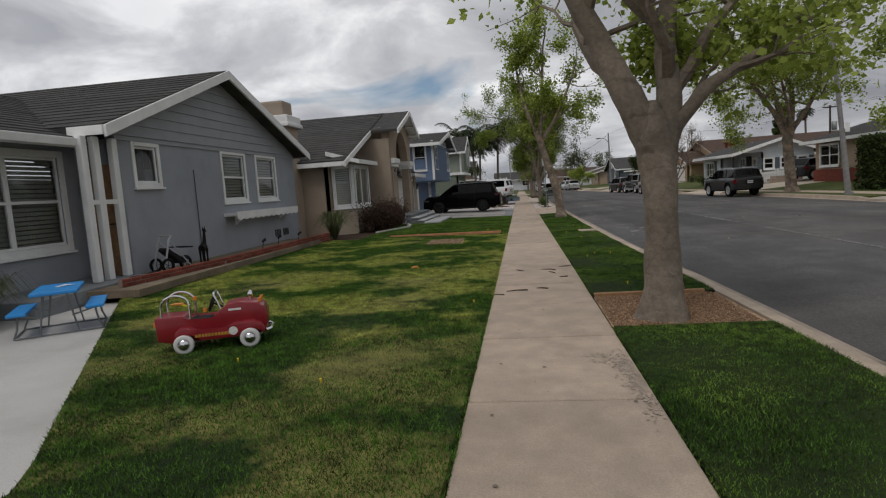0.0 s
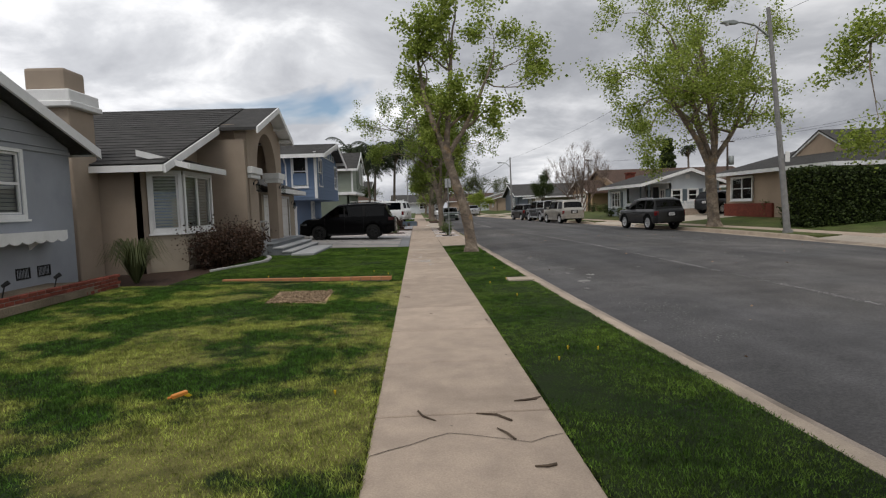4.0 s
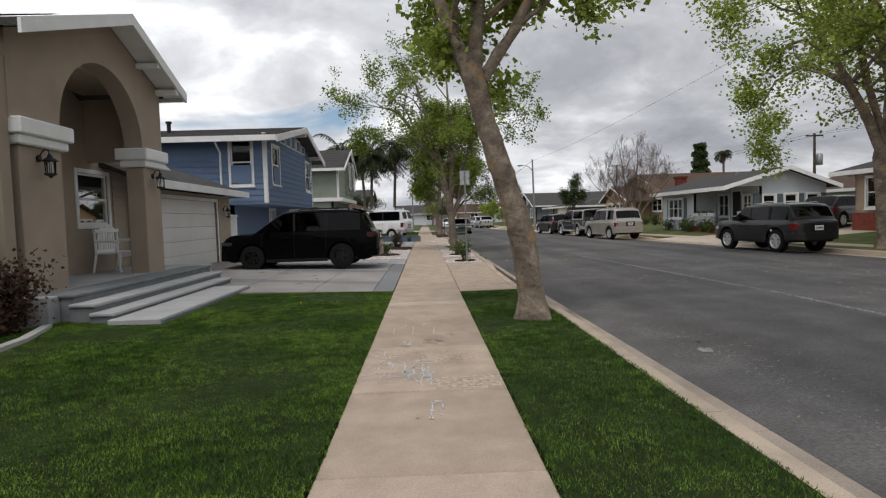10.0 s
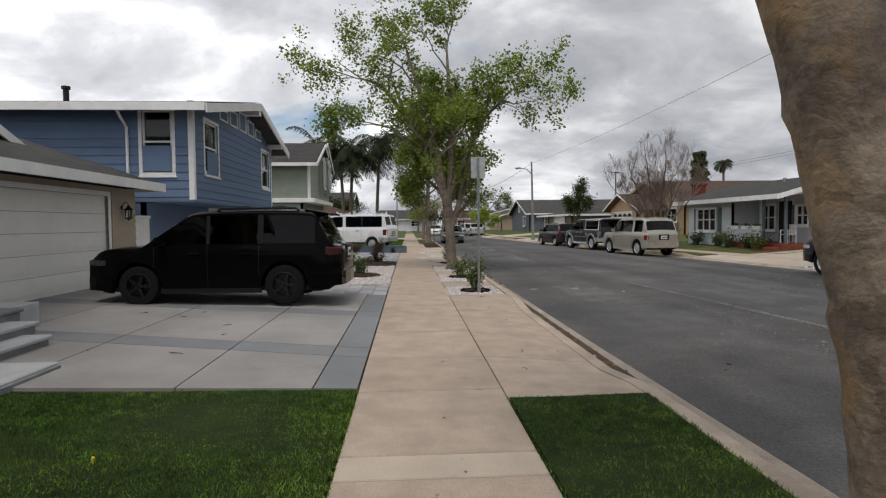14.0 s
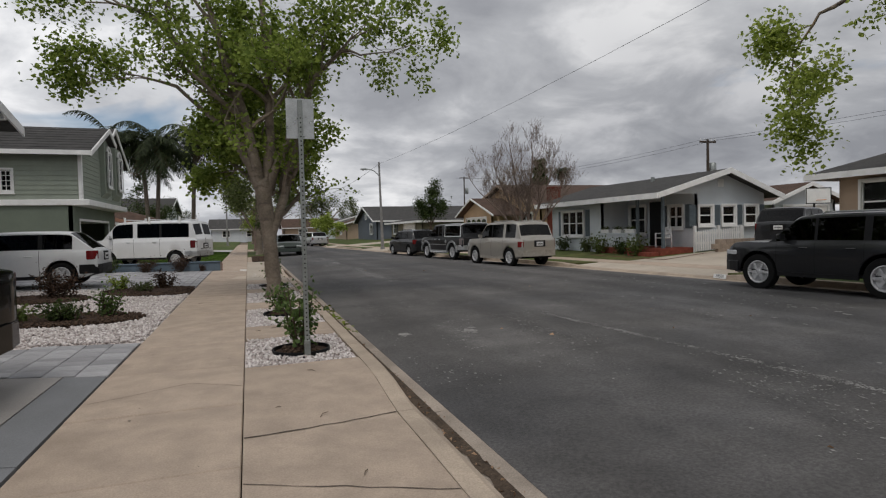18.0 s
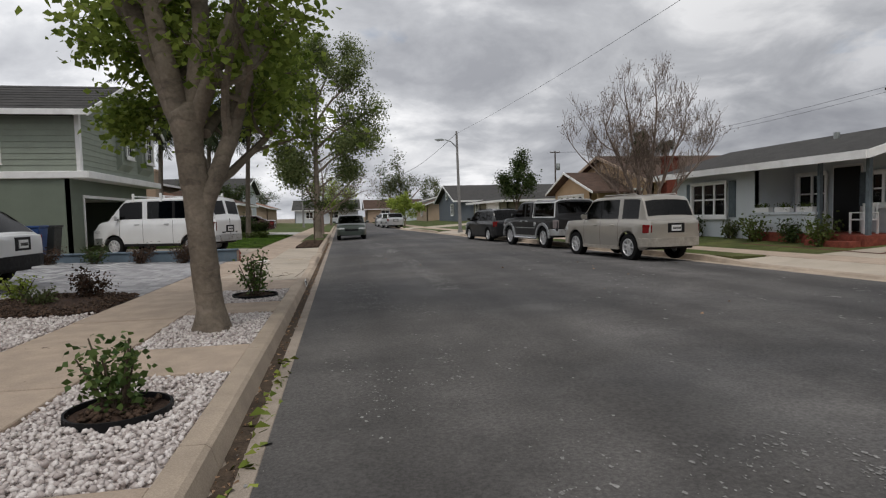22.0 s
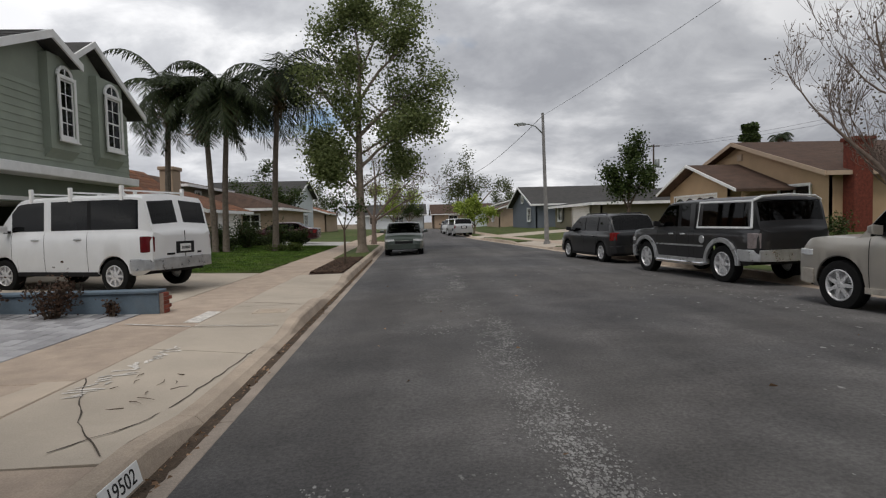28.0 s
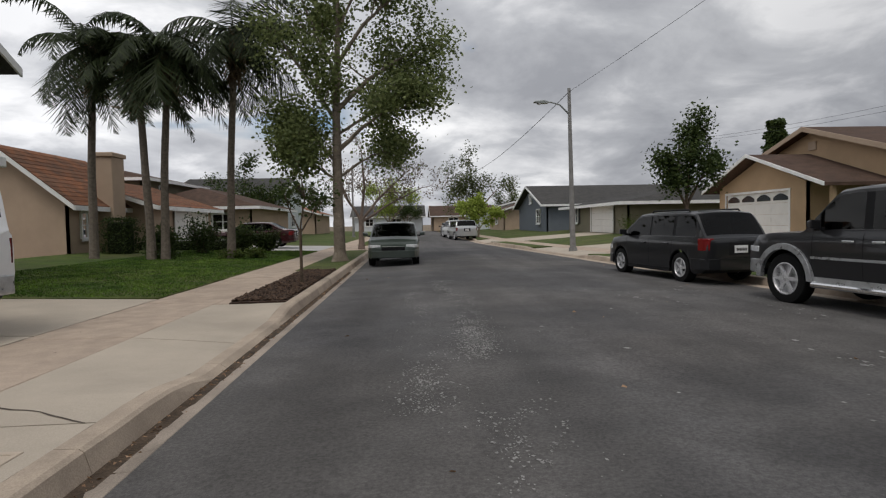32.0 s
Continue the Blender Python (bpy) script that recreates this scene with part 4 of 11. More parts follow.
def shingle_rows(parent, eave_a, eave_b, top_b, top_a, material, rows=14, name="shingle_course"):
    """Courses of shingles laid up a roof slope; each course is a thin lapped strip, parted into tabs."""
    ea, eb, tb, ta = (Vector(v) for v in (eave_a, eave_b, top_b, top_a))
    nrm = (eb - ea).cross(ta - ea).normalized()
    if nrm.z < 0:
        nrm = -nrm
    for i in range(rows):
        f0, f1 = i / rows, min(1.0, (i + 1.12) / rows)
        a0, b0, a1, b1 = ea.lerp(ta, f0), eb.lerp(tb, f0), ea.lerp(ta, f1), eb.lerp(tb, f1)
        lo, hi = nrm * 0.022, nrm * 0.006
        vs = [tuple(v) for v in (a0 + lo, b0 + lo, b1 + hi, a1 + hi, a0, b0)]
        part(name, geo((vs, [(0, 1, 2, 3), (4, 5, 1, 0)])), material, parent)


def lap_boards(parent, m, u0, u1, z0, z1, material, pitch=0.2, holes=(), shape=None, name="siding_board"):
    """Lapped boards on a wall, proud at their lower edge; shape(z) gives the wall's ends at a height."""
    z = z0
    while z < z1 - 0.03:
        zt = min(z + pitch, z1)
        a, b = (u0, u1) if shape is None else shape(z)
        a2, b2 = (u0, u1) if shape is None else shape(zt)
        runs = [(a, b, a2, b2)]
        for h in sorted(holes):
            if h[2] < zt - 0.02 and h[3] > z + 0.02:
                r = runs.pop()
                runs += [(r[0], h[0], r[2], h[0]), (h[1], r[1], h[1], r[3])]
        for p, q, p2, q2 in runs:
            if q - p > 0.03:
                vs = [(p, -0.03, z), (q, -0.03, z), (q2, -0.008, zt), (p2, -0.008, zt), (p, 0.0, z), (q, 0.0, z), (q2, 0.0, zt), (p2, 0.0, zt)]
                part(name, geo(*at([(vs, [(0, 1, 2, 3), (0, 4, 5, 1), (2, 6, 7, 3), (0, 3, 7, 4), (1, 5, 6, 2)])], m)), material, parent)
        z += pitch


def garage_door(parent, m, w, h, rows=4, cols=4, lights=False, material=None):
    """A sectional garage door: each section with pressed panels, in a trim frame."""
    dm = material or CREAM
    gd = part("garage_door", bevelled(geo(*at([box(-w / 2 - 0.1, -w / 2, -0.02, 0.03, 0, h + 0.1), box(w / 2, w / 2 + 0.1, -0.02, 0.03, 0, h + 0.1), box(-w / 2, w / 2, -0.02, 0.03, h, h + 0.1)], m)), 0.006), WHITE, parent)
    for r in range(rows):
        z0, z1 = h * r / rows + 0.004, h * (r + 1) / rows - 0.004
        pc = [box(-w / 2, w / 2, 0.06, 0.10, z0, z1)]
        cw = w / cols
        for c in range(cols):
            u0, u1 = -w / 2 + cw * c + 0.07, -w / 2 + cw * (c + 1) - 0.07
            pc += [box(u0, u1, 0.048, 0.06, z0 + 0.07, z1 - 0.07), box(u0 + 0.03, u1 - 0.03, 0.042, 0.048, z0 + 0.1, z1 - 0.1)]
        part("door_section", geo(*at(pc, m)), dm, gd)
        if lights and r == rows - 1:
            for c in range(cols):
                u0, u1 = -w / 2 + cw * c + 0.1, -w / 2 + cw * (c + 1) - 0.1
                po = [(u0, z0 + 0.1), (u1, z0 + 0.1), (u1, z0 + 0.22)] + [(u1 + (u0 - u1) * k / 6, z0 + 0.22 + 0.16 * math.sin(math.pi * k / 6)) for k in range(1, 6)] + [(u0, z0 + 0.22)]
                part("door_light", geo(*at([prism(po, "y", 0.03, 0.04)], m)), GLASS, gd)
    return gd


def lantern(label, pos, face="+x"):
    """A wall lantern: bracket, cap, cage and glass."""
    th = thing("wall_lantern", label, "lamp", "porch lanterns", at=pos, rz=FACE[face])
    part("bracket", geo(tube([(0, 0.004, 0.02), (0, -0.02, 0.02), (0, -0.03, 0.02)], [0.055, 0.055, 0.03], 12), tube([(0, -0.01, 0.02), (0, -0.05, 0.10), (0, -0.10, 0.15), (0, -0.15, 0.13), (0, -0.165, 0.07)], 0.010, 6)), BLACKM, th)
    part("cap", geo(tube([(0, -0.165, 0.09), (0, -0.165, 0.06), (0, -0.165, 0.035), (0, -0.165, -0.02), (0, -0.165, -0.03)], [0.012, 0.03, 0.035, 0.11, 0.105], 12)), BLACKM, th)
    part("glass", geo(tube([(0, -0.165, -0.03), (0, -0.165, -0.21)], [0.068, 0.060], 12)), PANE, th)
    part("cage", geo(*[tube([(0.072 * math.cos(a), -0.165 + 0.072 * math.sin(a), -0.03), (0.064 * math.cos(a), -0.165 + 0.064 * math.sin(a), -0.21)], 0.006, 5) for a in (0.4, 1.97, 3.54, 5.1)],
                     tube([(0, -0.165, -0.205), (0, -0.165, -0.225), (0, -0.165, -0.25), (0, -0.165, -0.275)], [0.085, 0.085, 0.03, 0.008], 12)), BLACKM, th)
    return th


# ---- grey house ----
h1 = thing("house", "grey stucco house with a wide front gable and white trim", "house")
GX = -7.95
W1 = onwall("+x", GX, 0, 0)
H1W = [(10.45, 11.15, 2.0, 2.72), (13.8, 14.95, 1.58, 2.72), (15.7, 16.9, 1.6, 2.74)]
part("wall", geo(*wall(W1, 9.9, 18.45, 0.0, 2.82, H1W), *wall(onwall("-y", 0, 9.9, 0), -8.75, GX, 0, 2.82), *wall(onwall("+y", 0, 18.45, 0), 7.95, 16.5, 0, 2.82),
                 *wall(onwall("+x", -8.75, 0, 0), -3.0, 9.9, 0.0, 2.7, [(6.2, 9.45, 0.95, 2.5)]), *wall(onwall("-y", 0, -3.0, 0), -16.5, -8.75, 0, 2.7), *wall(onwall("-x", -16.5, 0, 0), -18.4, 3.0, 0, 2.7)), GREYST, h1)
EL, ER, AP, AZ, EZ = 9.15, 18.85, 13.75, 4.72, 2.96
gab = part("gable", geo(*at([prism([(9.9, 2.82), (18.45, 2.82), (18.45, 2.96), (AP, AZ - 0.12), (9.9, 3.1)], "y", 0.0, 0.16)], W1)), GREYSD, h1)
lap_boards(gab, W1, 0, 0, 2.9, 4.48, GREYSD, 0.215, shape=lambda z: (max(9.9, 9.9 + (z - 3.1) * (AP - 9.9) / 1.5), min(18.45, 18.45 - (z - 2.96) * (18.45 - AP) / 1.64)))
part("band_trim", geo(*at([box(9.9, 18.45, -0.035, 0.0, 2.80, 2.87)], W1)), GREYSD, h1)
XF = GX + 0.42
roof1 = part("roof", geo(slab([(XF, EL, EZ), (XF, AP, AZ), (-16.6, AP, AZ), (-16.6, EL, EZ)], 0.10), slab([(XF, ER, EZ), (-16.6, ER, EZ), (-16.6, AP, AZ), (XF, AP, AZ)], 0.10),
                         slab([(-8.1, -3.4, 2.78), (-8.1, EL + 0.6, 2.78), (-12.4, 12.6, 4.35), (-12.4, -3.4, 4.35)], 0.10), slab([(-16.9, -3.4, 2.78), (-12.4, -3.4, 4.35), (-12.4, 12.6, 4.35), (-16.9, 12.6, 2.78)], 0.10)), SHINGLE, h1)
shingle_rows(roof1, (XF, EL, EZ + 0.005), (-16.6, EL, EZ + 0.005), (-16.6, AP, AZ + 0.005), (XF, AP, AZ + 0.005), SHINGLE, 16)
shingle_rows(roof1, (-8.1, -3.4, 2.785), (-8.1, EL + 0.6, 2.785), (-12.4, 12.6, 4.355), (-12.4, -3.4, 4.355), SHINGLE, 18)
part("fascia", geo(board((XF, EL, EZ), (XF, AP, AZ), 0.2, 0.05, (1, 0, 0)), board((XF, AP, AZ), (XF, ER, EZ), 0.2, 0.05, (1, 0, 0)), board((-8.1, -3.4, 2.78), (-8.1, EL, 2.78), 0.16, 0.05, (1, 0, 0)),
                   board((XF, ER, EZ), (-16.6, ER, EZ), 0.14, 0.04, (0, 1, 0)), board((XF, EL, EZ), (-8.2, EL, EZ), 0.16, 0.04, (0, -1, 0))), WHITE, h1)
part("gutter", geo(prism([(-8.02, 2.60), (-7.90, 2.62), (-7.88, 2.74), (-8.04, 2.74)], "y", -3.4, EL)), WHITE, h1)
part("roof_vent", geo(tube([(-11.2, 8.9, 3.9), (-11.2, 8.9, 4.42)], 0.07, 10)), BLACKM, h1)
window(h1, onwall("+x", GX, 10.8, 2.0), 0.7, 0.72, rows=1, dark=False)
for c, w_ in ((14.375, 1.15), (16.3, 1.2)):
    window(h1, onwall("+x", GX, c, 1.59), w_, 1.14, rows=2, blind=BLIND)
window(h1, onwall("+x", -8.75, 7.82, 0.95), 3.25, 1.55, sashes=3, rows=2, blind=BLIND, trim=0.12)
dr = part("door", bevelled(geo(*at([box(-8.68, -8.02, -0.03, 0.0, 0.28, 2.35)], onwall("-y", 0, 9.9, 0))), 0.01), WOOD, h1, "brown wooden front door")
part("door_handle", geo(tube([(-8.08, 9.86, 1.25), (-8.08, 9.82, 1.25), (-8.16, 9.82, 1.25)], 0.014, 6)), BLACKM, dr)
for y in (9.02, 9.32, 9.78):
    part("porch_post", bevelled(geo(box(-7.95, -7.83, y - 0.07, y + 0.07, 0.28, 2.8)), 0.012), WHITE, h1)
part("post_rail", geo(box(-7.93, -7.85, 9.02, 9.78, 1.62, 1.70)), WHITE, h1)
part("porch_floor", bevelled(geo(box(-8.75, -7.45, 7.2, 9.88, 0.0, 0.28)), 0.01), STEPST, h1)
fb = part("flower_box", geo(*at([box(13.65, 17.55, -0.34, 0.0, 1.16, 1.24)], W1)), WHITE, h1, "white shelf with a scalloped edge")
sc = [(13.62, 1.27)] + [(13.62 + 3.96 * i / 60, 1.10 - 0.05 * abs(math.sin(math.pi * i / 60 * 12))) for i in range(61)] + [(17.58, 1.27)]
part("scalloped_edge", geo(*at([prism(sc, "y", -0.37, -0.34)], W1)), WHITE, fb)
for u in (14.2, 17.0):
    part("shelf_bracket", geo(*at([prism([(-0.3, 1.16), (0.0, 1.16), (0.0, 0.92)], "x", u - 0.03, u + 0.03)], W1)), WHITE, fb)
for u in (16.75, 17.35):
    vt = part("foundation_vent", geo(*at(ring(0.34, 0.16, 0.025, -0.012, 0.0, 0.42, u), W1)), BLACKM, h1)
    part("mesh_screen", geo(*at([box(u - 0.17, u + 0.17, 0.002, 0.004, 0.42, 0.58)] + [box(u - 0.17 + 0.04 * k, u - 0.16 + 0.04 * k, -0.008, 0.0, 0.42, 0.58) for k in range(1, 9)], W1)), BLACKM, vt)

# ---- taupe house ----
h2 = thing("house", "taupe stucco house with an arched entry and a bay window", "house")
AX = -6.0
W2 = onwall("+x", AX, 0, 0)


def welded(bm):
    bmesh.ops.remove_doubles(bm, verts=bm.verts[:], dist=0.0005)
    return bm


def archwall(u0, u1, a0, a1, z0, spring, top, th):
    """A wall with an arched opening from a0 to a1."""
    n, r, c = 20, (a1 - a0) / 2, (a0 + a1) / 2
    arc = [(c - r * math.cos(math.pi * i / n), spring + r * math.sin(math.pi * i / n)) for i in range(n + 1)]
    pcs = []
    for (p, q) in zip(arc[:-1], arc[1:]):
        tp, tq = top(p[0]), top(q[0])
        pcs.append(prism([p, q, (q[0], tq), (p[0], tp)], "y", 0.0, th))
    pcs.append(prism([(u0, spring), (a0, spring), (a0, top(a0)), (u0, top(u0))], "y", 0.0, th))
    pcs.append(prism([(a1, spring), (u1, spring), (u1, top(u1)), (a1, top(a1))], "y", 0.0, th))
    return pcs


APY, APZ, EV = 27.3, 5.24, 0.43


def gz2(u):
    return APZ - 0.14 - (APY - u) * 0.36 if u < APY else APZ - 0.14 - (u - APY) * 0.42


part("entry_wall", welded(geo(*at(archwall(24.65, 29.25, 25.75, 28.4, 0.0, 2.95, gz2, 0.36), W2))), TAUPE, h2)
for a, b in ((24.8, 25.75), (28.4, 29.1)):
    col = part("column", bevelled(geo(box(AX - 0.36, AX, a, b, 0.0, 2.6)), 0.015), TAUPE, h2)
    cap = [box(AX - 0.44, AX + 0.08, a - 0.08, b + 0.08, 2.6, 2.74), box(AX - 0.50, AX + 0.14, a - 0.14, b + 0.14, 2.74, 2.97)]
    part("capital", bevelled(geo(*cap), 0.02), WHITE, col, "white moulded capital")
part("wall", geo(*wall(onwall("+x", -7.5, 0, 0), 20.6, 31.2, 0.0, 2.72, [(21.05, 23.5, 0.2, 2.5), (25.05, 26.0, 0.42, 2.45), (28.66, 29.78, 1.48, 2.56)]),
                 prism([(20.6, 2.72), (29.5, 2.72), (29.5, 3.8), (APY, 4.85), (20.6, 2.72)], "x", -7.66, -7.5),
                 *wall(onwall("-y", 0, 20.6, 0), -17.0, -7.5, 0, 2.72), *wall(onwall("-x", -17.0, 0, 0), -38, -20.6, 0, 2.6)), TAUPE, h2)
part("side_return", geo(box(-7.5, AX - 0.02, 24.45, 24.65, 0, 3.8), box(-7.5, AX - 0.37, 29.05, 29.25, 2.8, 4.1)), TAUPE, h2)
for (face, x, y, u0, u1, z0, z1) in (("+x", -7.5, 0, 29.98, 31.2, 0.1, 2.6),):
    lap_boards(h2, onwall(face, x, y, 0), u0, u1, z0, z1, TAUPESD, 0.2)
part("entry_ceiling", geo(box(-7.5, AX - 0.36, 24.65, 29.05, 4.2, 4.3)), TAUPE, h2)
de = part("door", bevelled(geo(*at([box(25.05, 26.0, 0.06, 0.11, 0.42, 2.45)], onwall("+x", -7.5, 0, 0))), 0.01), BLACKM, h2, "black front door")
part("door_trim", geo(*at(ring(0.95, 2.03, 0.08, -0.02, 0.06, 0.42, 25.525), onwall("+x", -7.5, 0, 0))), WHITE, h2)
window(h2, onwall("+x", -7.5, 29.22, 1.48), 1.12, 1.08, rows=2, blind=mat("brown_shutter", (0.09, 0.07, 0.055), 0.6), sill=False, dark=True)
BAYP = [(-7.5, 20.85), (-6.72, 21.25), (-6.72, 23.3), (-7.5, 23.7)]
bay = part("bay", geo(prism(BAYP, "z", 0.0, 1.02)), TAUPESD, h2)
part("bay_head", geo(prism(BAYP, "z", 2.62, 2.75)), TAUPESD, h2)
lap_boards(bay, onwall("+x", -6.72, 0, 0), 21.25, 23.3, 0.1, 1.0, TAUPESD, 0.18)
window(h2, onwall("+x", -6.72, 22.28, 1.12), 1.85, 1.42, sashes=2, rows=1, trim=0.1, blind=BLIND)
window(h2, pose(-7.11, 21.05, 1.12, 0, 0, 27), 0.62, 1.42, rows=1, trim=0.1, blind=BLIND)
window(h2, pose(-7.11, 23.5, 1.12, 0, 0, 153), 0.62, 1.42, rows=1, trim=0.1, blind=BLIND)
part("bay_roof", geo(slab([(-7.5, 20.5, 3.12), (-7.5, 24.05, 3.12), (-6.42, 23.7, 2.80), (-6.42, 20.9, 2.80)], 0.07)), SHINGLE, h2)
part("bay_fascia", geo(board((-6.42, 20.9, 2.80), (-6.42, 23.7, 2.80), 0.16, 0.04, (1, 0, 0)), board((-7.5, 20.5, 3.12), (-6.42, 20.9, 2.8), 0.15, 0.04, (0, -1, 0)), board((-6.42, 23.7, 2.8), (-7.5, 24.05, 3.12), 0.15, 0.04, (0, 1, 0))), WHITE, h2)
XR = AX + EV
ZL, ZR = APZ - 3.0 * 0.36, APZ - 2.25 * 0.42
roof2 = part("roof", geo(slab([(XR, 24.3, ZL), (XR, APY, APZ), (-15.5, APY, APZ), (-15.5, 24.3, ZL)], 0.10), slab([(-6.75, 20.2, 2.72), (-6.75, 24.3, ZL), (-15.5, 24.3, ZL), (-15.5, 20.2, 2.72)], 0.10),
                         slab([(XR, APY, APZ), (XR, 29.55, ZR), (-15.5, 29.55, ZR), (-15.5, APY, APZ)], 0.10)), SHINGLE, h2)
shingle_rows(roof2, (-6.75, 20.2, 2.75), (-15.5, 20.2, 2.75), (-15.5, APY, APZ + 0.01), (-6.75, APY, APZ + 0.01), SHINGLE, 22)
part("fascia", geo(board((XR, 24.3, ZL), (XR, APY, APZ), 0.20, 0.05, (1, 0, 0)), board((XR, APY, APZ), (XR, 29.55, ZR), 0.20, 0.05, (1, 0, 0)), board((-6.75, 20.2, 2.72), (-6.75, 24.3, ZL), 0.2, 0.05, (1, 0, 0)),
                   board((-6.75, 20.2, 2.72), (-15.5, 20.2, 2.72), 0.16, 0.04, (0, -1, 0)), board((XR, 29.55, ZR), (-15.5, 29.55, ZR), 0.18, 0.04, (0, 1, 0))), WHITE, h2)
part("soffit", geo(slab([(AX, 24.66, ZL + 0.130 - 0.105), (AX, APY, APZ - 0.105), (XR, APY, APZ - 0.105), (XR, 24.66, ZL + 0.130 - 0.105)], 0.02), slab([(AX, APY, APZ - 0.105), (AX, 29.5, ZR + 0.021 - 0.105), (XR, 29.5, ZR + 0.021 - 0.105), (XR, APY, APZ - 0.105)], 0.02)), WHITE, h2)
part("soffit_beam", geo(box(AX - 0.3, XR, 29.1, 29.25, 4.18, 4.29), box(AX - 0.3, XR, 28.3, 28.42, 4.54, 4.63)), WHITE, h2)
ch = part("chimney", bevelled(geo(box(-9.6, -8.5, 19.55, 20.58, 0.0, 4.3)), 0.02), TAUPE, h2)
part("chimney_cap", bevelled(geo(box(-9.75, -8.35, 19.4, 20.73, 4.02, 4.16), box(-9.7, -8.4, 19.45, 20.68, 4.16, 4.42)), 0.02), WHITE, ch, "white moulded chimney band")
part("chimney_top", bevelled(geo(box(-9.5, -8.6, 19.65, 20.5, 4.42, 4.95)), 0.08, 2), TAUPE, ch)
# its garage wing
gw = -7.2
part("garage_wall", geo(*wall(onwall("+x", gw, 0, 0), 30.6, 37.0, 0.1, 2.35, [(31.05, 35.75, 0.1, 2.14)]), *wall(onwall("+y", 0, 37.0, 0), 7.2, 13.5, 0, 2.35)), TAUPESD, h2)
lap_boards(h2, onwall("+x", gw, 0, 0), 35.9, 37.0, 0.15, 2.3, TAUPESD, 0.2)
garage_door(h2, onwall("+x", gw, 33.4, 0.17), 4.7, 1.97, rows=5, cols=1)
part("garage_roof", geo(slab([(gw + 0.55, 29.6, 2.5), (gw + 0.55, 37.4, 2.5), (-10.0, 33.8, 3.9), (-10.0, 29.6, 3.9)], 0.1), slab([(gw + 0.55, 37.4, 2.5), (-13.2, 37.4, 2.5), (-10.0, 33.8, 3.9)], 0.1)), SHINGLE, h2)
part("garage_fascia", geo(board((gw + 0.55, 29.6, 2.52), (gw + 0.55, 37.4, 2.52), 0.2, 0.05, (1, 0, 0)), board((gw + 0.55, 37.4, 2.52), (-13.2, 37.4, 2.52), 0.2, 0.05, (0, 1, 0))), WHITE, h2)
part("upper_gable", geo(prism([(29.6, 2.6), (34.7, 2.8), (29.6, 4.85)], "x", -8.4, -8.25)), TAUPESD, h2)
part("upper_fascia", geo(board((-8.1, 29.6, 5.02), (-8.1, 35.1, 2.82), 0.18, 0.05, (1, 0, 0))), WHITE, h2)
part("upper_roof", geo(slab([(-8.1, 29.6, 5.04), (-8.1, 35.1, 2.84), (-14.5, 35.1, 2.84), (-14.5, 29.6, 5.04)], 0.1)), SHINGLE, h2)
lantern("black iron lantern on the entry column", (AX + 0.0, 25.2, 2.42))
lantern("black iron lantern on the entry column", (AX + 0.0, 28.75, 2.42))
lantern("small black lantern beside the garage door", (gw, 36.35, 1.88))
# porch steps
st = thing("porch_steps", "grey stone porch steps with a pale landing", "steps", kind="structure")
part("porch_floor", bevelled(geo(box(-7.5, -5.55, 24.5, 30.6, 0.0, 0.46)), 0.01), STEPTOP, st)
for i, (x0, x1, z, m_) in enumerate(((-5.9, -5.35, 0.47, STEPST), (-5.36, -5.02, 0.34, STEPST), (-5.03, -4.72, 0.22, STEPST))):
    part("step", bevelled(geo(box(x0, x1, 24.75 - 0.1 * i, 29.9 - 0.25 * i, 0, z - 0.05)), 0.008), STEPST, st)
    part("tread", bevelled(geo(box(x0, x1 + 0.03, 24.72 - 0.1 * i, 29.93 - 0.25 * i, z - 0.05, z)), 0.012), STEPTOP if i else STEPST, st)
part("landing", bevelled(geo(box(-4.72, -4.0, 24.4, 28.35, 0.0, 0.14)), 0.012), STEPTOP, st)
for k in range(6):
    part("riser_stone", bevelled(geo(box(-3.999, -3.97, 24.42 + 0.655 * k, 25.06 + 0.655 * k, 0.0, 0.115)), 0.006), STEPST, st)

# ---- blue house ----
h3 = thing("house", "two-storey blue clapboard house with an overhanging upper floor", "house")
BX, BY0, BY1 = -6.1, 37.9, 46.4
WB = onwall("+x", BX, 0, 0)
BW = [(38.75, 39.85, 2.95, 4.35), (44.9, 46.0, 2.95, 4.3)]
SB = onwall("-y", 0, BY0, 0)
SW = [(-7.36, -6.62, 2.85, 4.45)]
part("upper_wall", geo(*wall(WB, BY0, BY1, 2.2, 4.62, BW), *wall(SB, -15.5, BX, 2.2, 4.55, SW), prism([(BY0, 4.62), (BY1, 4.62), (42.6, 5.4)], "x", BX - 0.16, BX), *wall(onwall("+y", 0, BY1, 0), 6.1, 15.5, 2.2, 4.5)), BLUE, h3)
lap_boards(h3, WB, BY0, BY1, 2.22, 4.58, BLUE, 0.215, BW)
lap_boards(h3, SB, -15.5, BX, 2.22, 4.5, BLUE, 0.215, SW)
part("lower_wall", geo(*wall(onwall("+x", -7.3, 0, 0), BY0, BY1, 0.0, 2.2, [(42.6, 43.6, 1.1, 2.0)]), *wall(SB, -15.5, -7.3, 0, 2.2)), BLUE, h3)
part("overhang_floor", geo(box(-7.3, BX, BY0, BY1, 2.08, 2.2)), BLUE, h3)
part("corner_board", geo(box(BX - 0.1, BX + 0.035, BY0 - 0.035, BY0 + 0.1, 2.15, 4.7), box(BX - 0.05, BX + 0.035, BY1 - 0.1, BY1, 2.15, 4.6)), WHITE, h3)
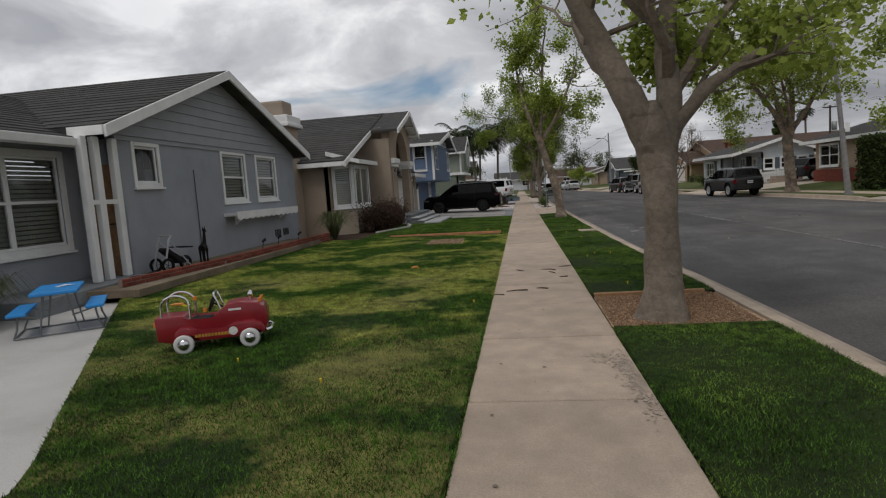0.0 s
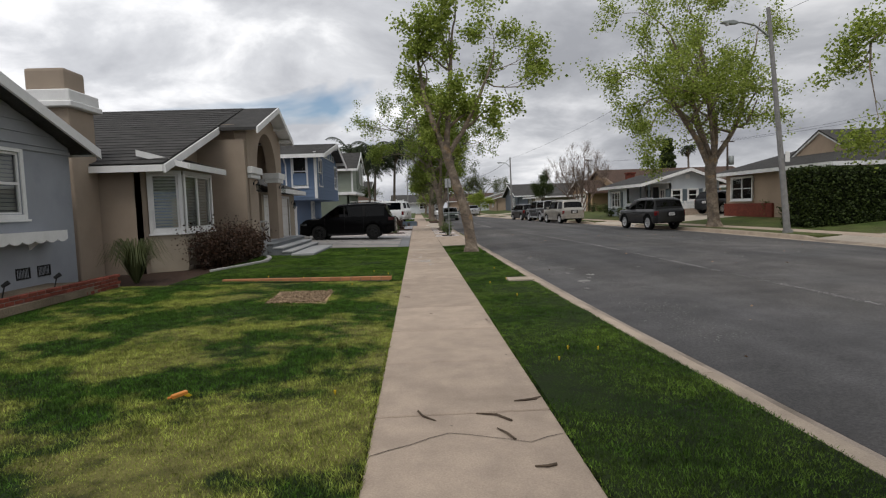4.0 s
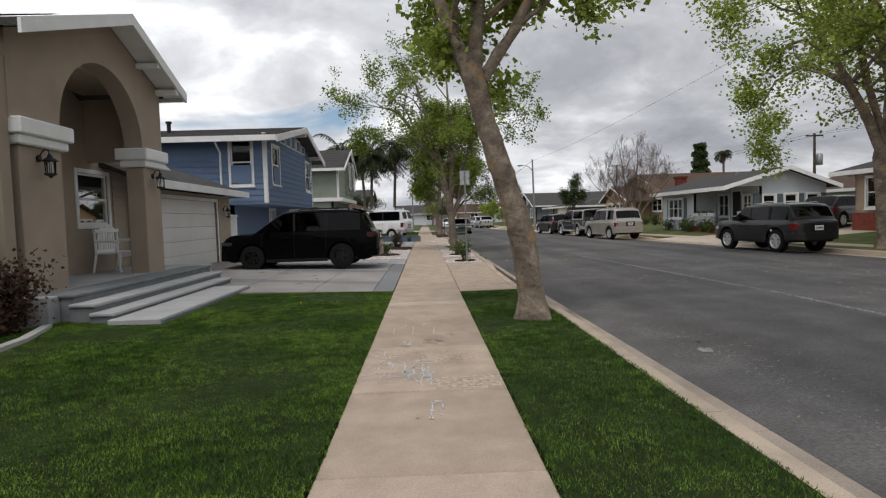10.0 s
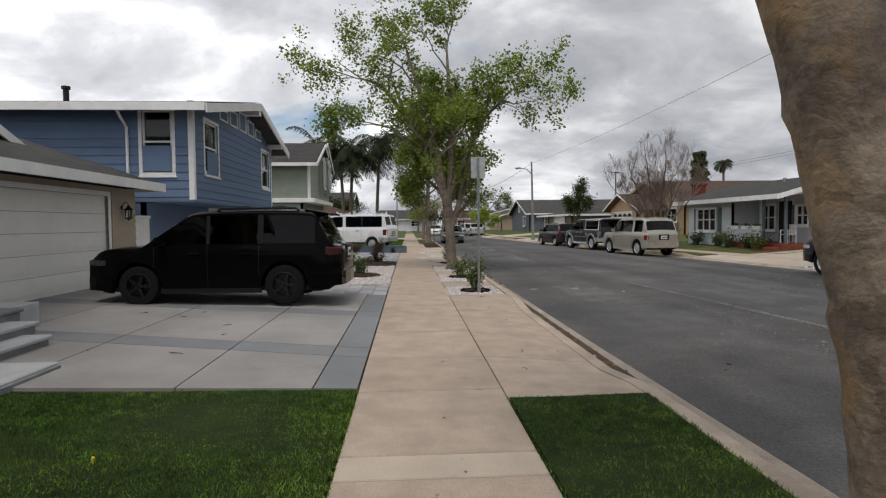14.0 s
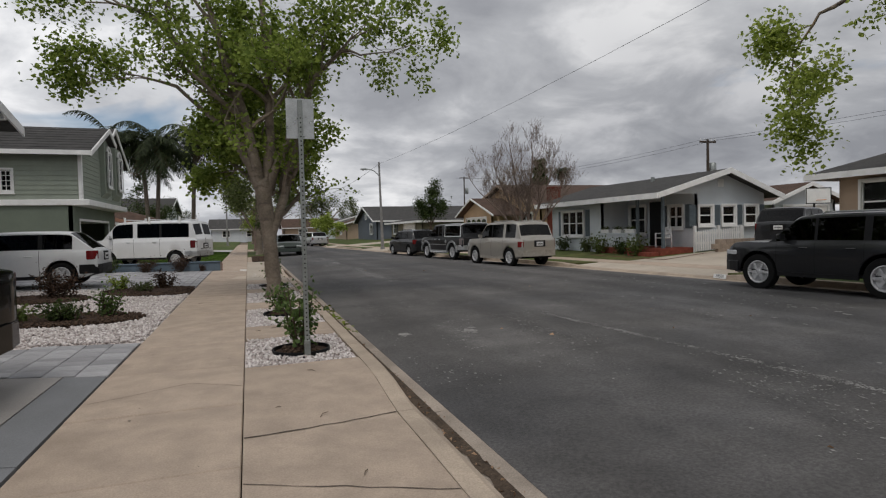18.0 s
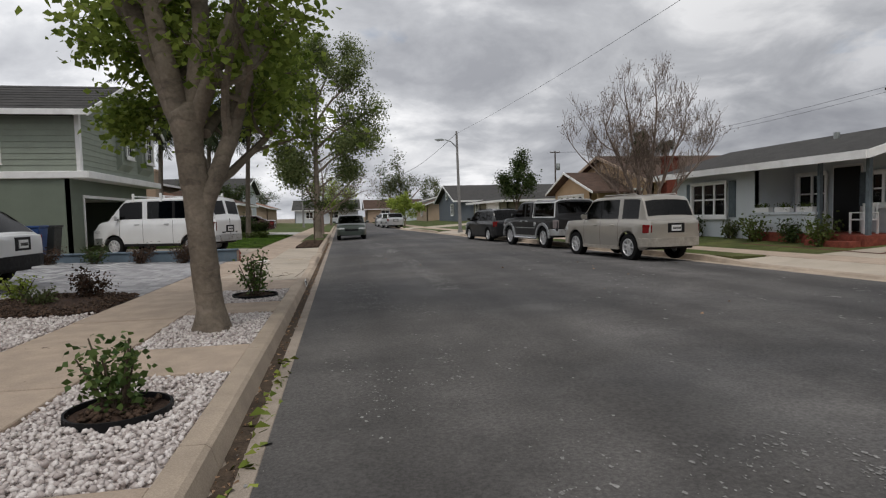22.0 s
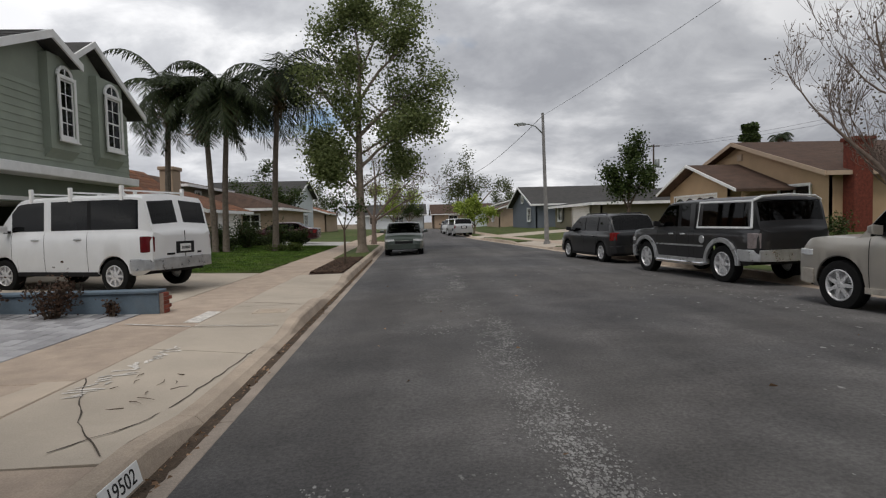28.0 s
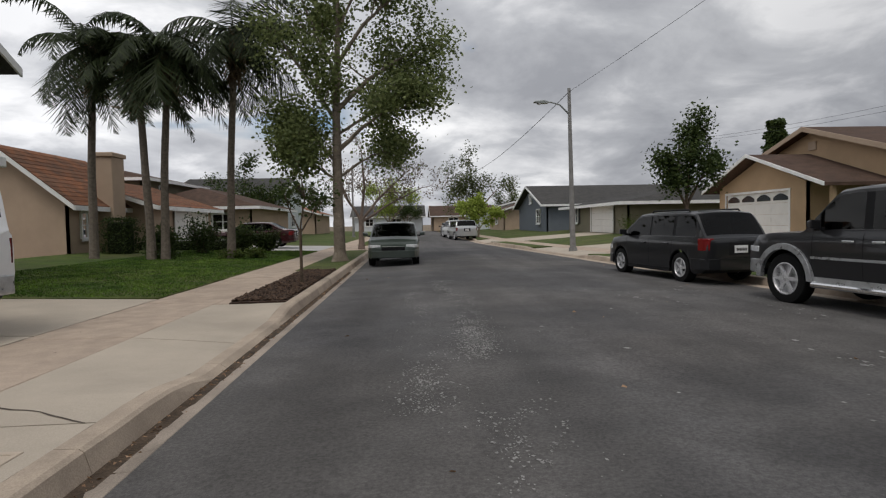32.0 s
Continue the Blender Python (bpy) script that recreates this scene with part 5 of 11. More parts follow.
part("band_trim", geo(box(-15.5, BX + 0.03, BY0 - 0.03, BY0, 2.1, 2.2), box(BX, BX + 0.03, BY0, BY1, 2.1, 2.2)), BLUE, h3)
window(h3, onwall("+x", BX, 39.3, 2.95), 1.1, 1.4, rows=2)
window(h3, onwall("+x", BX, 45.45, 2.95), 1.1, 1.35, rows=2)
window(h3, onwall("-y", -6.99, BY0, 2.85), 0.74, 1.6, rows=2)
window(h3, onwall("+x", -7.3, 43.1, 1.1), 1.0, 0.9, sashes=2, rows=1, muntin=1)
for x, y, f, hw in ((BX, 39.3, "+x", 0.45), (-6.99, BY0, "-y", 0.36)):
    part("panel", geo(*at([box(-hw, hw, -0.045, -0.032, 0.03, 0.68)], onwall(f, x, y, 2.86))), BLUE, h3)
for k in range(5):
    y = 40.5 + k * 1.0
    hgt = 0.55 - abs(y - 42.6) * 0.14
    window(h3, onwall("+x", BX, y, 4.66), 0.7, max(0.12, hgt), rows=1, trim=0.05, sill=False, mid=False)
EX = BX + 0.55
roof3 = part("roof", geo(slab([(EX, 37.3, 4.52), (EX, 42.75, 5.62), (-15.8, 42.75, 5.62), (-15.8, 37.3, 4.52)], 0.12), slab([(EX, 42.75, 5.62), (EX, 47.2, 4.5), (-15.8, 47.2, 4.5), (-15.8, 42.75, 5.62)], 0.12)), SHINGLE, h3)
shingle_rows(roof3, (EX, 37.3, 4.53), (-15.8, 37.3, 4.53), (-15.8, 42.75, 5.63), (EX, 42.75, 5.63), SHINGLE, 10)
part("fascia", geo(board((EX, 37.3, 4.52), (EX, 42.75, 5.62), 0.24, 0.05, (1, 0, 0)), board((EX, 42.75, 5.62), (EX, 47.2, 4.5), 0.24, 0.05, (1, 0, 0)), board((EX, 37.3, 4.53), (-15.8, 37.3, 4.53), 0.2, 0.06, (0, -1, 0))), WHITE, h3)
part("soffit_beam", geo(box(BX, EX, 42.6, 42.85, 5.2, 5.42), box(BX, EX, 45.9, 46.1, 4.5, 4.66)), WHITE, h3)
part("downpipe", geo(tube([(-7.72, 37.3, 4.4), (-7.72, 37.55, 4.2), (-7.72, 37.85, 4.0), (-7.72, 37.85, 0.1)], 0.04, 6)), WHITE, h3)
part("roof_vent", geo(tube([(-10.5, 40.2, 5.0), (-10.5, 40.2, 5.5)], 0.08, 10), tube([(-10.5, 40.2, 5.5), (-10.5, 40.2, 5.58)], 0.12, 10)), BLACKM, h3)
gt = thing("side_gate", "white timber gate panel between two houses", "gate")
for k in range(7):
    part("gate_board", bevelled(geo(box(-7.27, -7.23, 37.03 + 0.12 * k, 37.145 + 0.12 * k, 0.12, 1.66)), 0.006), WHITE, gt)
part("gate_rail", geo(box(-7.30, -7.27, 37.03, 37.87, 0.4, 0.5), box(-7.30, -7.27, 37.03, 37.87, 1.4, 1.5)), WHITE, gt)
part("top_rail", bevelled(geo(box(-7.29, -7.20, 37.02, 37.88, 1.66, 1.74)), 0.01), WHITE, gt)

# ---- green house ----
h4 = thing("house", "two-storey sage green house with tall windows and an open garage", "house")
SX, SY0, SY1 = -6.0, 55.0, 62.6
WG = onwall("+x", SX, 0, 0)
SG = onwall("-y", 0, SY0, 0)
GW = [(58.45, 59.1, 3.75, 5.55), (60.75, 61.6, 3.75, 5.5)]
part("lower_wall", geo(*wall(onwall("+x", SX - 0.35, 0, 0), SY0, SY1, 0.05, 2.75, [(56.0, 61.2, 0.05, 2.08)]), *wall(SG, -16.0, SX - 0.35, 0.0, 2.75), *wall(onwall("+y", 0, SY1, 0), 6.35, 16, 0, 2.75)), GREENST, h4)
# Back slab in near black: the open garage's inner shade is painted on.
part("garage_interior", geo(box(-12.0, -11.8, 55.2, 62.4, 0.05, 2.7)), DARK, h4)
part("garage_trim", geo(*at(ring(5.2, 2.03, 0.1, -0.03, 0.02, 0.08, 58.6)[:3], onwall("+x", SX - 0.35, 0, 0))), WHITE, h4)
part("door_edge", geo(box(-9.0, -6.4, 56.1, 61.1, 2.1, 2.16)), WHITE, h4)
part("upper_wall", geo(*wall(WG, SY0, SY1, 2.95, 5.0, GW), prism([(SY0, 5.0), (58.4, 5.0), (58.4, 6.1), (57.6, 6.1)], "x", SX - 0.16, SX), prism([(57.6, 5.0), (SY1, 5.0), (60.2, 6.55)], "x", SX - 0.17, SX - 0.01), *wall(SG, -16.0, SX, 2.95, 4.75, [(-9.15, -8.4, 3.3, 4.12)]), *wall(onwall("+y", 0, SY1, 0), 6, 16, 2.95, 4.8)), GREEN, h4)
lap_boards(h4, WG, SY0, SY1, 2.97, 5.0, GREEN, 0.19, GW)
lap_boards(h4, SG, -16.0, SX, 2.97, 4.7, GREEN, 0.19, [(-9.15, -8.4, 3.3, 4.12)])
part("band", bevelled(geo(box(-16.0, SX + 0.28, SY0 - 0.1, SY1 + 0.1, 2.72, 2.96)), 0.02), WHITE, h4)
part("corner_board", geo(box(SX - 0.1, SX + 0.035, SY0 - 0.035, SY0 + 0.12, 2.95, 5.0)), WHITE, h4)
window(h4, onwall("-y", -8.775, SY0, 3.3), 0.75, 0.82, sashes=2, rows=1, muntin=1)
for c, w_, z1 in ((58.78, 0.62, 5.62), (61.18, 0.8, 5.57)):
    db = part("dormer_box", geo(box(SX, SX + 0.22, c - w_ / 2 - 0.32, c + w_ / 2 + 0.32, 3.45, z1 + 0.25), prism([(SX, 3.2), (SX + 0.22, 3.45), (SX, 3.45)], "y", c - w_ / 2 - 0.3, c + w_ / 2 + 0.3)), GREEN, h4)
    window(h4, onwall("+x", SX + 0.31, c, 3.78), w_, 1.5, rows=2, trim=0.1, muntin=1, dark=True)
    n, r = 10, w_ / 2
    arc = [(c - r * math.cos(math.pi * i / n), 5.36 + r * 0.8 * math.sin(math.pi * i / n)) for i in range(n + 1)]
    ar = part("arched_light", geo(prism(arc, "x", SX + 0.225, SX + 0.27)), GLASS, h4)
    part("arched_trim", geo(*[tube([(SX + 0.27, p[0], p[1]), (SX + 0.27, q[0], q[1])], 0.05, 6) for p, q in zip(arc[:-1], arc[1:])], tube([(SX + 0.275, c, 5.36), (SX + 0.275, c, 5.36 + r * 0.8)], 0.02, 5)), WHITE, ar)
GE2 = SX + 0.5
roof4 = part("roof", geo(slab([(GE2, 54.4, 4.85), (GE2, 57.9, 6.3), (-16.3, 57.9, 6.3), (-16.3, 54.4, 4.85)], 0.12), slab([(GE2, 57.9, 6.3), (GE2, 59.2, 5.78), (-16.3, 59.2, 5.78), (-16.3, 57.9, 6.3)], 0.12),
                         slab([(GE2 - 0.2, 59.0, 5.95), (GE2 - 0.2, 60.25, 6.72), (-16.3, 60.25, 6.72), (-16.3, 59.0, 5.95)], 0.12), slab([(GE2 - 0.2, 60.25, 6.72), (GE2 - 0.2, 63.3, 5.1), (-16.3, 63.3, 5.1), (-16.3, 60.25, 6.72)], 0.12)), SHINGLE, h4)
shingle_rows(roof4, (GE2, 54.4, 4.86), (-16.3, 54.4, 4.86), (-16.3, 57.9, 6.31), (GE2, 57.9, 6.31), SHINGLE, 9)
part("fascia", geo(board((GE2, 54.4, 4.86), (GE2, 57.9, 6.32), 0.2, 0.05, (1, 0, 0)), board((GE2, 57.9, 6.32), (GE2, 59.2, 5.8), 0.2, 0.05, (1, 0, 0)), board((GE2 - 0.2, 59.0, 5.97), (GE2 - 0.2, 60.25, 6.74), 0.18, 0.05, (1, 0, 0)),
                   board((GE2 - 0.2, 60.25, 6.74), (GE2 - 0.2, 63.3, 5.12), 0.2, 0.05, (1, 0, 0)), board((GE2, 54.4, 4.87), (-16.3, 54.4, 4.87), 0.18, 0.05, (0, -1, 0))), WHITE, h4)


def simple_house(label, x0, x1, y0, y1, zb, eave, ridge, wallm, roofm, face, axis, over=0.5, trim=None, hip=0.0):
    """A plain gabled house: walls, roof slabs, fascia. axis: the way the ridge runs. Returns the thing."""
    h = thing("house", label, "house")
    part("wall", geo(*wall(onwall("-y", 0, y0, 0), x0, x1, zb - 0.4, eave), *wall(onwall("+y", 0, y1, 0), -x1, -x0, zb - 0.4, eave), *wall(onwall("-x", x0, 0, 0), -y1, -y0, zb - 0.4, eave), *wall(onwall("+x", x1, 0, 0), y0, y1, zb - 0.4, eave)), wallm, h)
    tm = trim or WHITE
    o = over
    if axis == "y":
        c = (x0 + x1) / 2
        k = (ridge - eave) / ((x1 - x0) / 2 + o)
        if not hip:
            part("gable", geo(prism([(x0, eave), (x1, eave), (c, ridge - o * k)], "y", y0 + 0.01, y0 + 0.16), prism([(x0, eave), (x1, eave), (c, ridge - o * k)], "y", y1 - 0.16, y1 - 0.01)), wallm, h)
        a, b = y0 - o, y1 + o
        A, B, C, D, R0, R1 = (x0 - o, a, eave), (x0 - o, b, eave), (x1 + o, b, eave), (x1 + o, a, eave), (c, a + hip, ridge), (c, b - hip, ridge)
        pcs = [slab([A, R0, R1, B], 0.12), slab([D, C, R1, R0], 0.12)]
        if hip:
            pcs += [slab([A, D, R0], 0.12), slab([B, R1, C], 0.12)]
        part("roof", geo(*pcs), roofm, h)
        fs = [board(A, B, 0.2, 0.05, (-1, 0, 0)), board(D, C, 0.2, 0.05, (1, 0, 0))]
        fs += [board(A, D, 0.2, 0.05, (0, -1, 0)), board(B, C, 0.2, 0.05, (0, 1, 0))] if hip else [board(A, R0, 0.2, 0.05, (0, -1, 0)), board(R0, D, 0.2, 0.05, (0, -1, 0)), board(B, R1, 0.2, 0.05, (0, 1, 0)), board(R1, C, 0.2, 0.05, (0, 1, 0))]
    else:
        c = (y0 + y1) / 2
        k = (ridge - eave) / ((y1 - y0) / 2 + o)
        part("gable", geo(prism([(y0, eave), (y1, eave), (c, ridge - o * k)], "x", x0 + 0.01, x0 + 0.16), prism([(y0, eave), (y1, eave), (c, ridge - o * k)], "x", x1 - 0.16, x1 - 0.01)), wallm, h)
        a, b = x0 - o, x1 + o
        A, B, C, D, R0, R1 = (a, y0 - o, eave), (b, y0 - o, eave), (b, y1 + o, eave), (a, y1 + o, eave), (a, c, ridge), (b, c, ridge)
        part("roof", geo(slab([A, B, R1, R0], 0.12), slab([D, R0, R1, C], 0.12)), roofm, h)
        fs = [board(A, R0, 0.2, 0.05, (-1, 0, 0)), board(R0, D, 0.2, 0.05, (-1, 0, 0)), board(B, R1, 0.2, 0.05, (1, 0, 0)), board(R1, C, 0.2, 0.05, (1, 0, 0)), board(A, B, 0.18, 0.05, (0, -1, 0)), board(D, C, 0.18, 0.05, (0, 1, 0))]
    part("fascia", geo(*fs), tm, h)
    return h


def flush_window(h, m, w, hh, sashes=2, shutters=None, trim=0.09, blind=None):
    """A window set on the face of a far house's wall, with optional shutters."""
    wn_ = window(h, m @ pose(0, -0.10, 0), w, hh, sashes=sashes, rows=2, trim=trim, blind=blind)
    part("reveal", geo(*at(ring(w, hh, 0.03, -0.10, 0.0), m)), WHITE, wn_)
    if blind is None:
        # Near-black plate on the wall, its colour standing for the dim room.
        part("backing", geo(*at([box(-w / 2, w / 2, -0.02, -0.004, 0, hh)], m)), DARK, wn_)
    if shutters:
        for s in (-1, 1):
            u = s * (w / 2 + trim + 0.2)
            part("shutter", geo(*at([box(u - 0.17, u + 0.17, -0.04, 0.0, -0.05, hh + 0.05)] + [box(u - 0.14, u + 0.14, -0.055, -0.04, hh * k / 10 + 0.01, hh * (k + 0.6) / 10) for k in range(10)], m)), shutters, wn_)
    return wn_


# ---- tiled house and those beyond it at the near side ----
h5 = simple_house("single-storey pinkish stucco house with a worn clay tile roof", -15.6, -10.4, 73.3, 79.0, 0.2, 2.25, 4.75, PINKTAN, CLAY, "+x", "y", 0.5)
shingle_rows(h5, (-9.88, 72.8, 2.26), (-9.88, 79.5, 2.26), (-13.0, 79.5, 4.77), (-13.0, 72.8, 4.77), CLAY, rows=13, name="tile_course")
part("chimney", bevelled(geo(box(-10.42, -9.7, 75.5, 76.6, 0.0, 4.5), box(-10.5, -9.62, 75.42, 76.68, 4.5, 4.7)), 0.03), PINKTAN, h5)
flush_window(h5, onwall("+x", -10.4, 74.5, 0.9), 0.9, 1.1)
h5b = simple_house("tiled garage wing with a white door", -17.0, -9.0, 77.6, 86.0, 0.2, 2.35, 3.9, PINKTAN, CLAY, "+x", "y", 0.6)
shingle_rows(h5b, (-8.38, 77.0, 2.36), (-8.38, 86.6, 2.36), (-13.0, 86.6, 3.92), (-13.0, 77.0, 3.92), CLAY, rows=14, name="tile_course")
garage_door(h5b, onwall("+x", -9.0, 82.6, 0.25) @ pose(0, -0.13, 0), 4.8, 1.95)
h6 = simple_house("brown two-storey stucco house behind the palms", -24.0, -14.0, 88.0, 98.0, 0.2, 4.6, 5.9, OLIVE, SHINGLEB, "+x", "y", 0.7, hip=2.5)
flush_window(h6, onwall("-y", -16.0, 88.0, 3.2), 1.2, 1.0)
flush_window(h6, onwall("+x", -14.0, 91.0, 3.2), 1.2, 1.0)
h7 = simple_house("low brown house with a hipped shingle roof", -16.0, -7.5, 90.0, 102.0, 0.2, 2.7, 4.2, PINKTAN, SHINGLEB, "+x", "y", 0.7, hip=3.0)
flush_window(h7, onwall("-y", -9.5, 90.0, 1.1), 1.4, 1.1)
h8 = simple_house("grey two-storey house with a solar panelled roof", -19.0, -9.0, 106.0, 117.0, 0.2, 4.6, 6.4, PALEBLUE, SHINGLE, "+x", "x", 0.6)
flush_window(h8, onwall("-y", -12.0, 106.0, 3.0), 1.3, 1.1)
flush_window(h8, onwall("+x", -9.0, 111.5, 1.2), 2.0, 1.2)
h9 = simple_house("distant orange-roofed stucco house", -18.0, -8.0, 121.0, 133.0, 0.2, 2.7, 4.4, PINKTAN, CLAY, "+x", "y", 0.6)
flush_window(h9, onwall("-y", -11.0, 121.0, 1.1), 1.6, 1.2)
h10 = simple_house("distant white house with a dark roof at the bend", -7.0, 6.0, 158.0, 168.0, 0.2, 2.7, 4.9, PALEBLUE, SHINGLE, "-y", "x", 0.6)
flush_window(h10, onwall("-y", 1.0, 158.0, 1.0), 1.8, 1.3)
flush_window(h10, onwall("-y", -4.0, 158.0, 1.0), 1.4, 1.3)
h11 = simple_house("distant tan house closing the street", 8.0, 20.0, 160.0, 170.0, 0.2, 2.7, 4.8, PINKTAN, SHINGLEB, "-y", "x", 0.6)
flush_window(h11, onwall("-y", 12.0, 160.0, 1.0), 1.8, 1.3)

# ---- far side houses ----
r1 = simple_house("buff stucco house with a low hipped roof", 24.5, 36.0, 10.0, 26.0, 0.4, 2.75, 4.7, PINKTAN, SHINGLE, "-x", "y", 0.7, hip=2.5)
garage_door(r1, onwall("-x", 24.5, 21.4, 0.42) @ pose(0, -0.13, 0), 4.8, 2.0)
r2 = simple_house("buff stucco house with dark shingles and a red brick plinth", 19.2, 32.0, 32.5, 42.2, 0.4, 2.95, 4.9, PINKTAN, SHINGLE, "-x", "y", 0.7, hip=2.8)
flush_window(r2, onwall("-x", 19.2, 40.3, 1.3), 2.2, 1.3, sashes=2)
flush_window(r2, onwall("-y", 23.5, 32.5, 1.4), 1.0, 1.1, sashes=2)
part("brick_plinth", geo(box(19.06, 19.2, 37.2, 42.2, 0.1, 1.05)), BRICK, r2)
for (gx_, y0_, y1_, zt) in ((21.0, 33.6, 38.6, 4.75),):
    part("roof_gable", geo(prism([(y0_, 3.45), (y1_, 3.45), ((y0_ + y1_) / 2, zt)], "x", gx_, gx_ + 0.1)), PINKTAN, r2)
    part("roof_gable_trim", geo(board((gx_, y0_ - 0.3, 3.42), (gx_, (y0_ + y1_) / 2, zt + 0.12), 0.16, 0.08, (-1, 0, 0)), board((gx_, (y0_ + y1_) / 2, zt + 0.12), (gx_, y1_ + 0.3, 3.42), 0.16, 0.08, (-1, 0, 0))), WHITE, r2)
    part("dormer_roof", geo(slab([(gx_ - 0.1, y0_ - 0.3, 3.44), (gx_ - 0.1, (y0_ + y1_) / 2, zt + 0.14), (26.0, (y0_ + y1_) / 2, zt + 0.14), (24.0, y0_ - 0.3, 3.44)], 0.08), slab([(gx_ - 0.1, (y0_ + y1_) / 2, zt + 0.14), (gx_ - 0.1, y1_ + 0.3, 3.44), (24.0, y1_ + 0.3, 3.44), (26.0, (y0_ + y1_) / 2, zt + 0.14)], 0.08)), SHINGLE, r2)
part("gable_vent", geo(prism([(24.2, 3.3), (27.8, 3.3), (26.0, 4.6)], "y", 32.3, 32.42)), PINKTAN, r2)
part("gable_vent_trim", geo(board((23.9, 32.3, 3.3), (26.0, 32.3, 4.75), 0.14, 0.08, (0, -1, 0)), board((26.0, 32.3, 4.75), (28.1, 32.3, 3.3), 0.14, 0.08, (0, -1, 0))), WHITE, r2)
part("roof_vent", geo(tube([(27.0, 36.5, 4.6), (27.0, 36.5, 5.35)], 0.1, 8)), STEEL, r2)

r3 = thing("house", "low pale blue stucco house with shuttered windows and a porch", "house")
RX, RY0, RY1, FL = 16.2, 47.2, 56.2, 0.42
RR, RB = 19.05, 21.4
W3 = onwall("-x", RX, 0, 0)
RS = onwall("-y", 0, RY0, 0)
part("wall", geo(*wall(onwall("-x", RX + 1.5, 0, 0), -51.6, -RY0, 0, 2.75), *wall(W3, -RY1, -51.6, 0, 2.7), *wall(onwall("-y", 0, 51.6, 0), RX, RX + 1.5, 0, 2.7), *wall(RS, RX + 1.5, RB, 0, 2.75), *wall(onwall("+y", 0, RY1, 0), -RB, -RX, 0, 2.7)), PALEBLUE, r3)
part("gable", geo(prism([(RX - 0.3, 2.62), (RB, 2.62), (RR, 3.50)], "y", RY0 - 0.01, RY0 + 0.15)), PALEBLUE, r3)
part("roof", geo(slab([(RX - 0.75, RY0 - 0.55, 2.62), (RR, RY0 - 0.55, 3.62), (RR, RY1 + 0.55, 3.62), (RX - 0.75, RY1 + 0.55, 2.62)], 0.12), slab([(RR, RY0 - 0.55, 3.62), (RB + 0.5, RY0 - 0.55, 2.55), (RB + 0.5, RY1 + 0.55, 2.55), (RR, RY1 + 0.55, 3.62)], 0.12)), SHINGLE, r3)
part("fascia", geo(board((RX - 0.75, RY0 - 0.55, 2.63), (RR, RY0 - 0.55, 3.64), 0.22, 0.05, (0, -1, 0)), board((RR, RY0 - 0.55, 3.64), (RB + 0.5, RY0 - 0.55, 2.56), 0.22, 0.05, (0, -1, 0)), board((RX - 0.75, RY0 - 0.55, 2.63), (RX - 0.75, RY1 + 0.55, 2.63), 0.22, 0.05, (-1, 0, 0))), WHITE, r3)
GRSH = mat("slate_shutter", (0.13, 0.16, 0.18), 0.7)
flush_window(r3, onwall("-x", RX, 54.0, 0.95), 2.0, 1.2, sashes=3, shutters=GRSH)
flush_window(r3, onwall("-x", RX + 1.5, 50.75, 1.0), 1.1, 1.25, sashes=2)
flush_window(r3, onwall("-x", RX + 1.5, 48.2, 1.25), 0.8, 0.9, sashes=2, shutters=GRSH)
dd = part("door", bevelled(geo(box(RX + 1.42, RX + 1.5, 49.0, 49.9, 0.45, 2.4)), 0.01), BLACKM, r3, "dark front door with an oval light")
part("door_trim", geo(*at(ring(0.9, 1.95, 0.08, -0.02, 0.02, 0.45, -49.45), onwall("-x", RX + 1.5, 0, 0))), WHITE, r3)
for x_ in (18.2, 19.4, 20.6):
    flush_window(r3, onwall("-y", x_, RY0, 1.35), 0.65, 0.75, sashes=1, shutters=GRSH if x_ != 19.4 else None)
part("porch_wall", bevelled(geo(box(RX - 0.05, RX + 0.1, 49.0, 51.6, 0.1, 0.98), box(RX - 0.1, RX + 0.15, 48.95, 51.6, 0.98, 1.06)), 0.01), PALEBLUE, r3)
part("porch_floor", geo(box(RX - 0.2, RX + 1.5, 47.2, 51.6, 0.0, 0.42)), BRICK, r3)
for y_ in (47.35, 48.95):
    part("porch_post", geo(box(RX + 0.0, RX + 0.11, y_ - 0.05, y_ + 0.05, 0.42, 2.6)), GRSH, r3)
part("porch_step", bevelled(geo(box(RX - 0.6, RX - 0.2, 47.3, 48.8, 0.0, 0.26)), 0.01), BRICK, r3)
part("roof_vent", geo(tube([(18.3, 50.5, 3.25), (18.3, 50.5, 3.6)], 0.09, 8), box(19.2, 19.45, 48.5, 48.75, 3.4, 3.65)), STEEL, r3)
part("gable_louvre", geo(*at([box(RR - 0.15, RR + 0.15, -0.03, 0.0, 2.9, 3.22)] + [box(RR - 0.12, RR + 0.12, -0.045, -0.03, 2.93 + 0.055 * k, 2.955 + 0.055 * k) for k in range(5)], RS)), WHITE, r3)

r3b = simple_house("detached white garage with a basketball board", 26.8, 31.4, 51.6, 57.0, 0.4, 2.5, 3.5, PALEBLUE, SHINGLEB, "-x", "y", 0.5)
garage_door(r3b, onwall("-y", 29.1, 51.6, 0.42) @ pose(0, -0.13, 0), 3.2, 1.8)

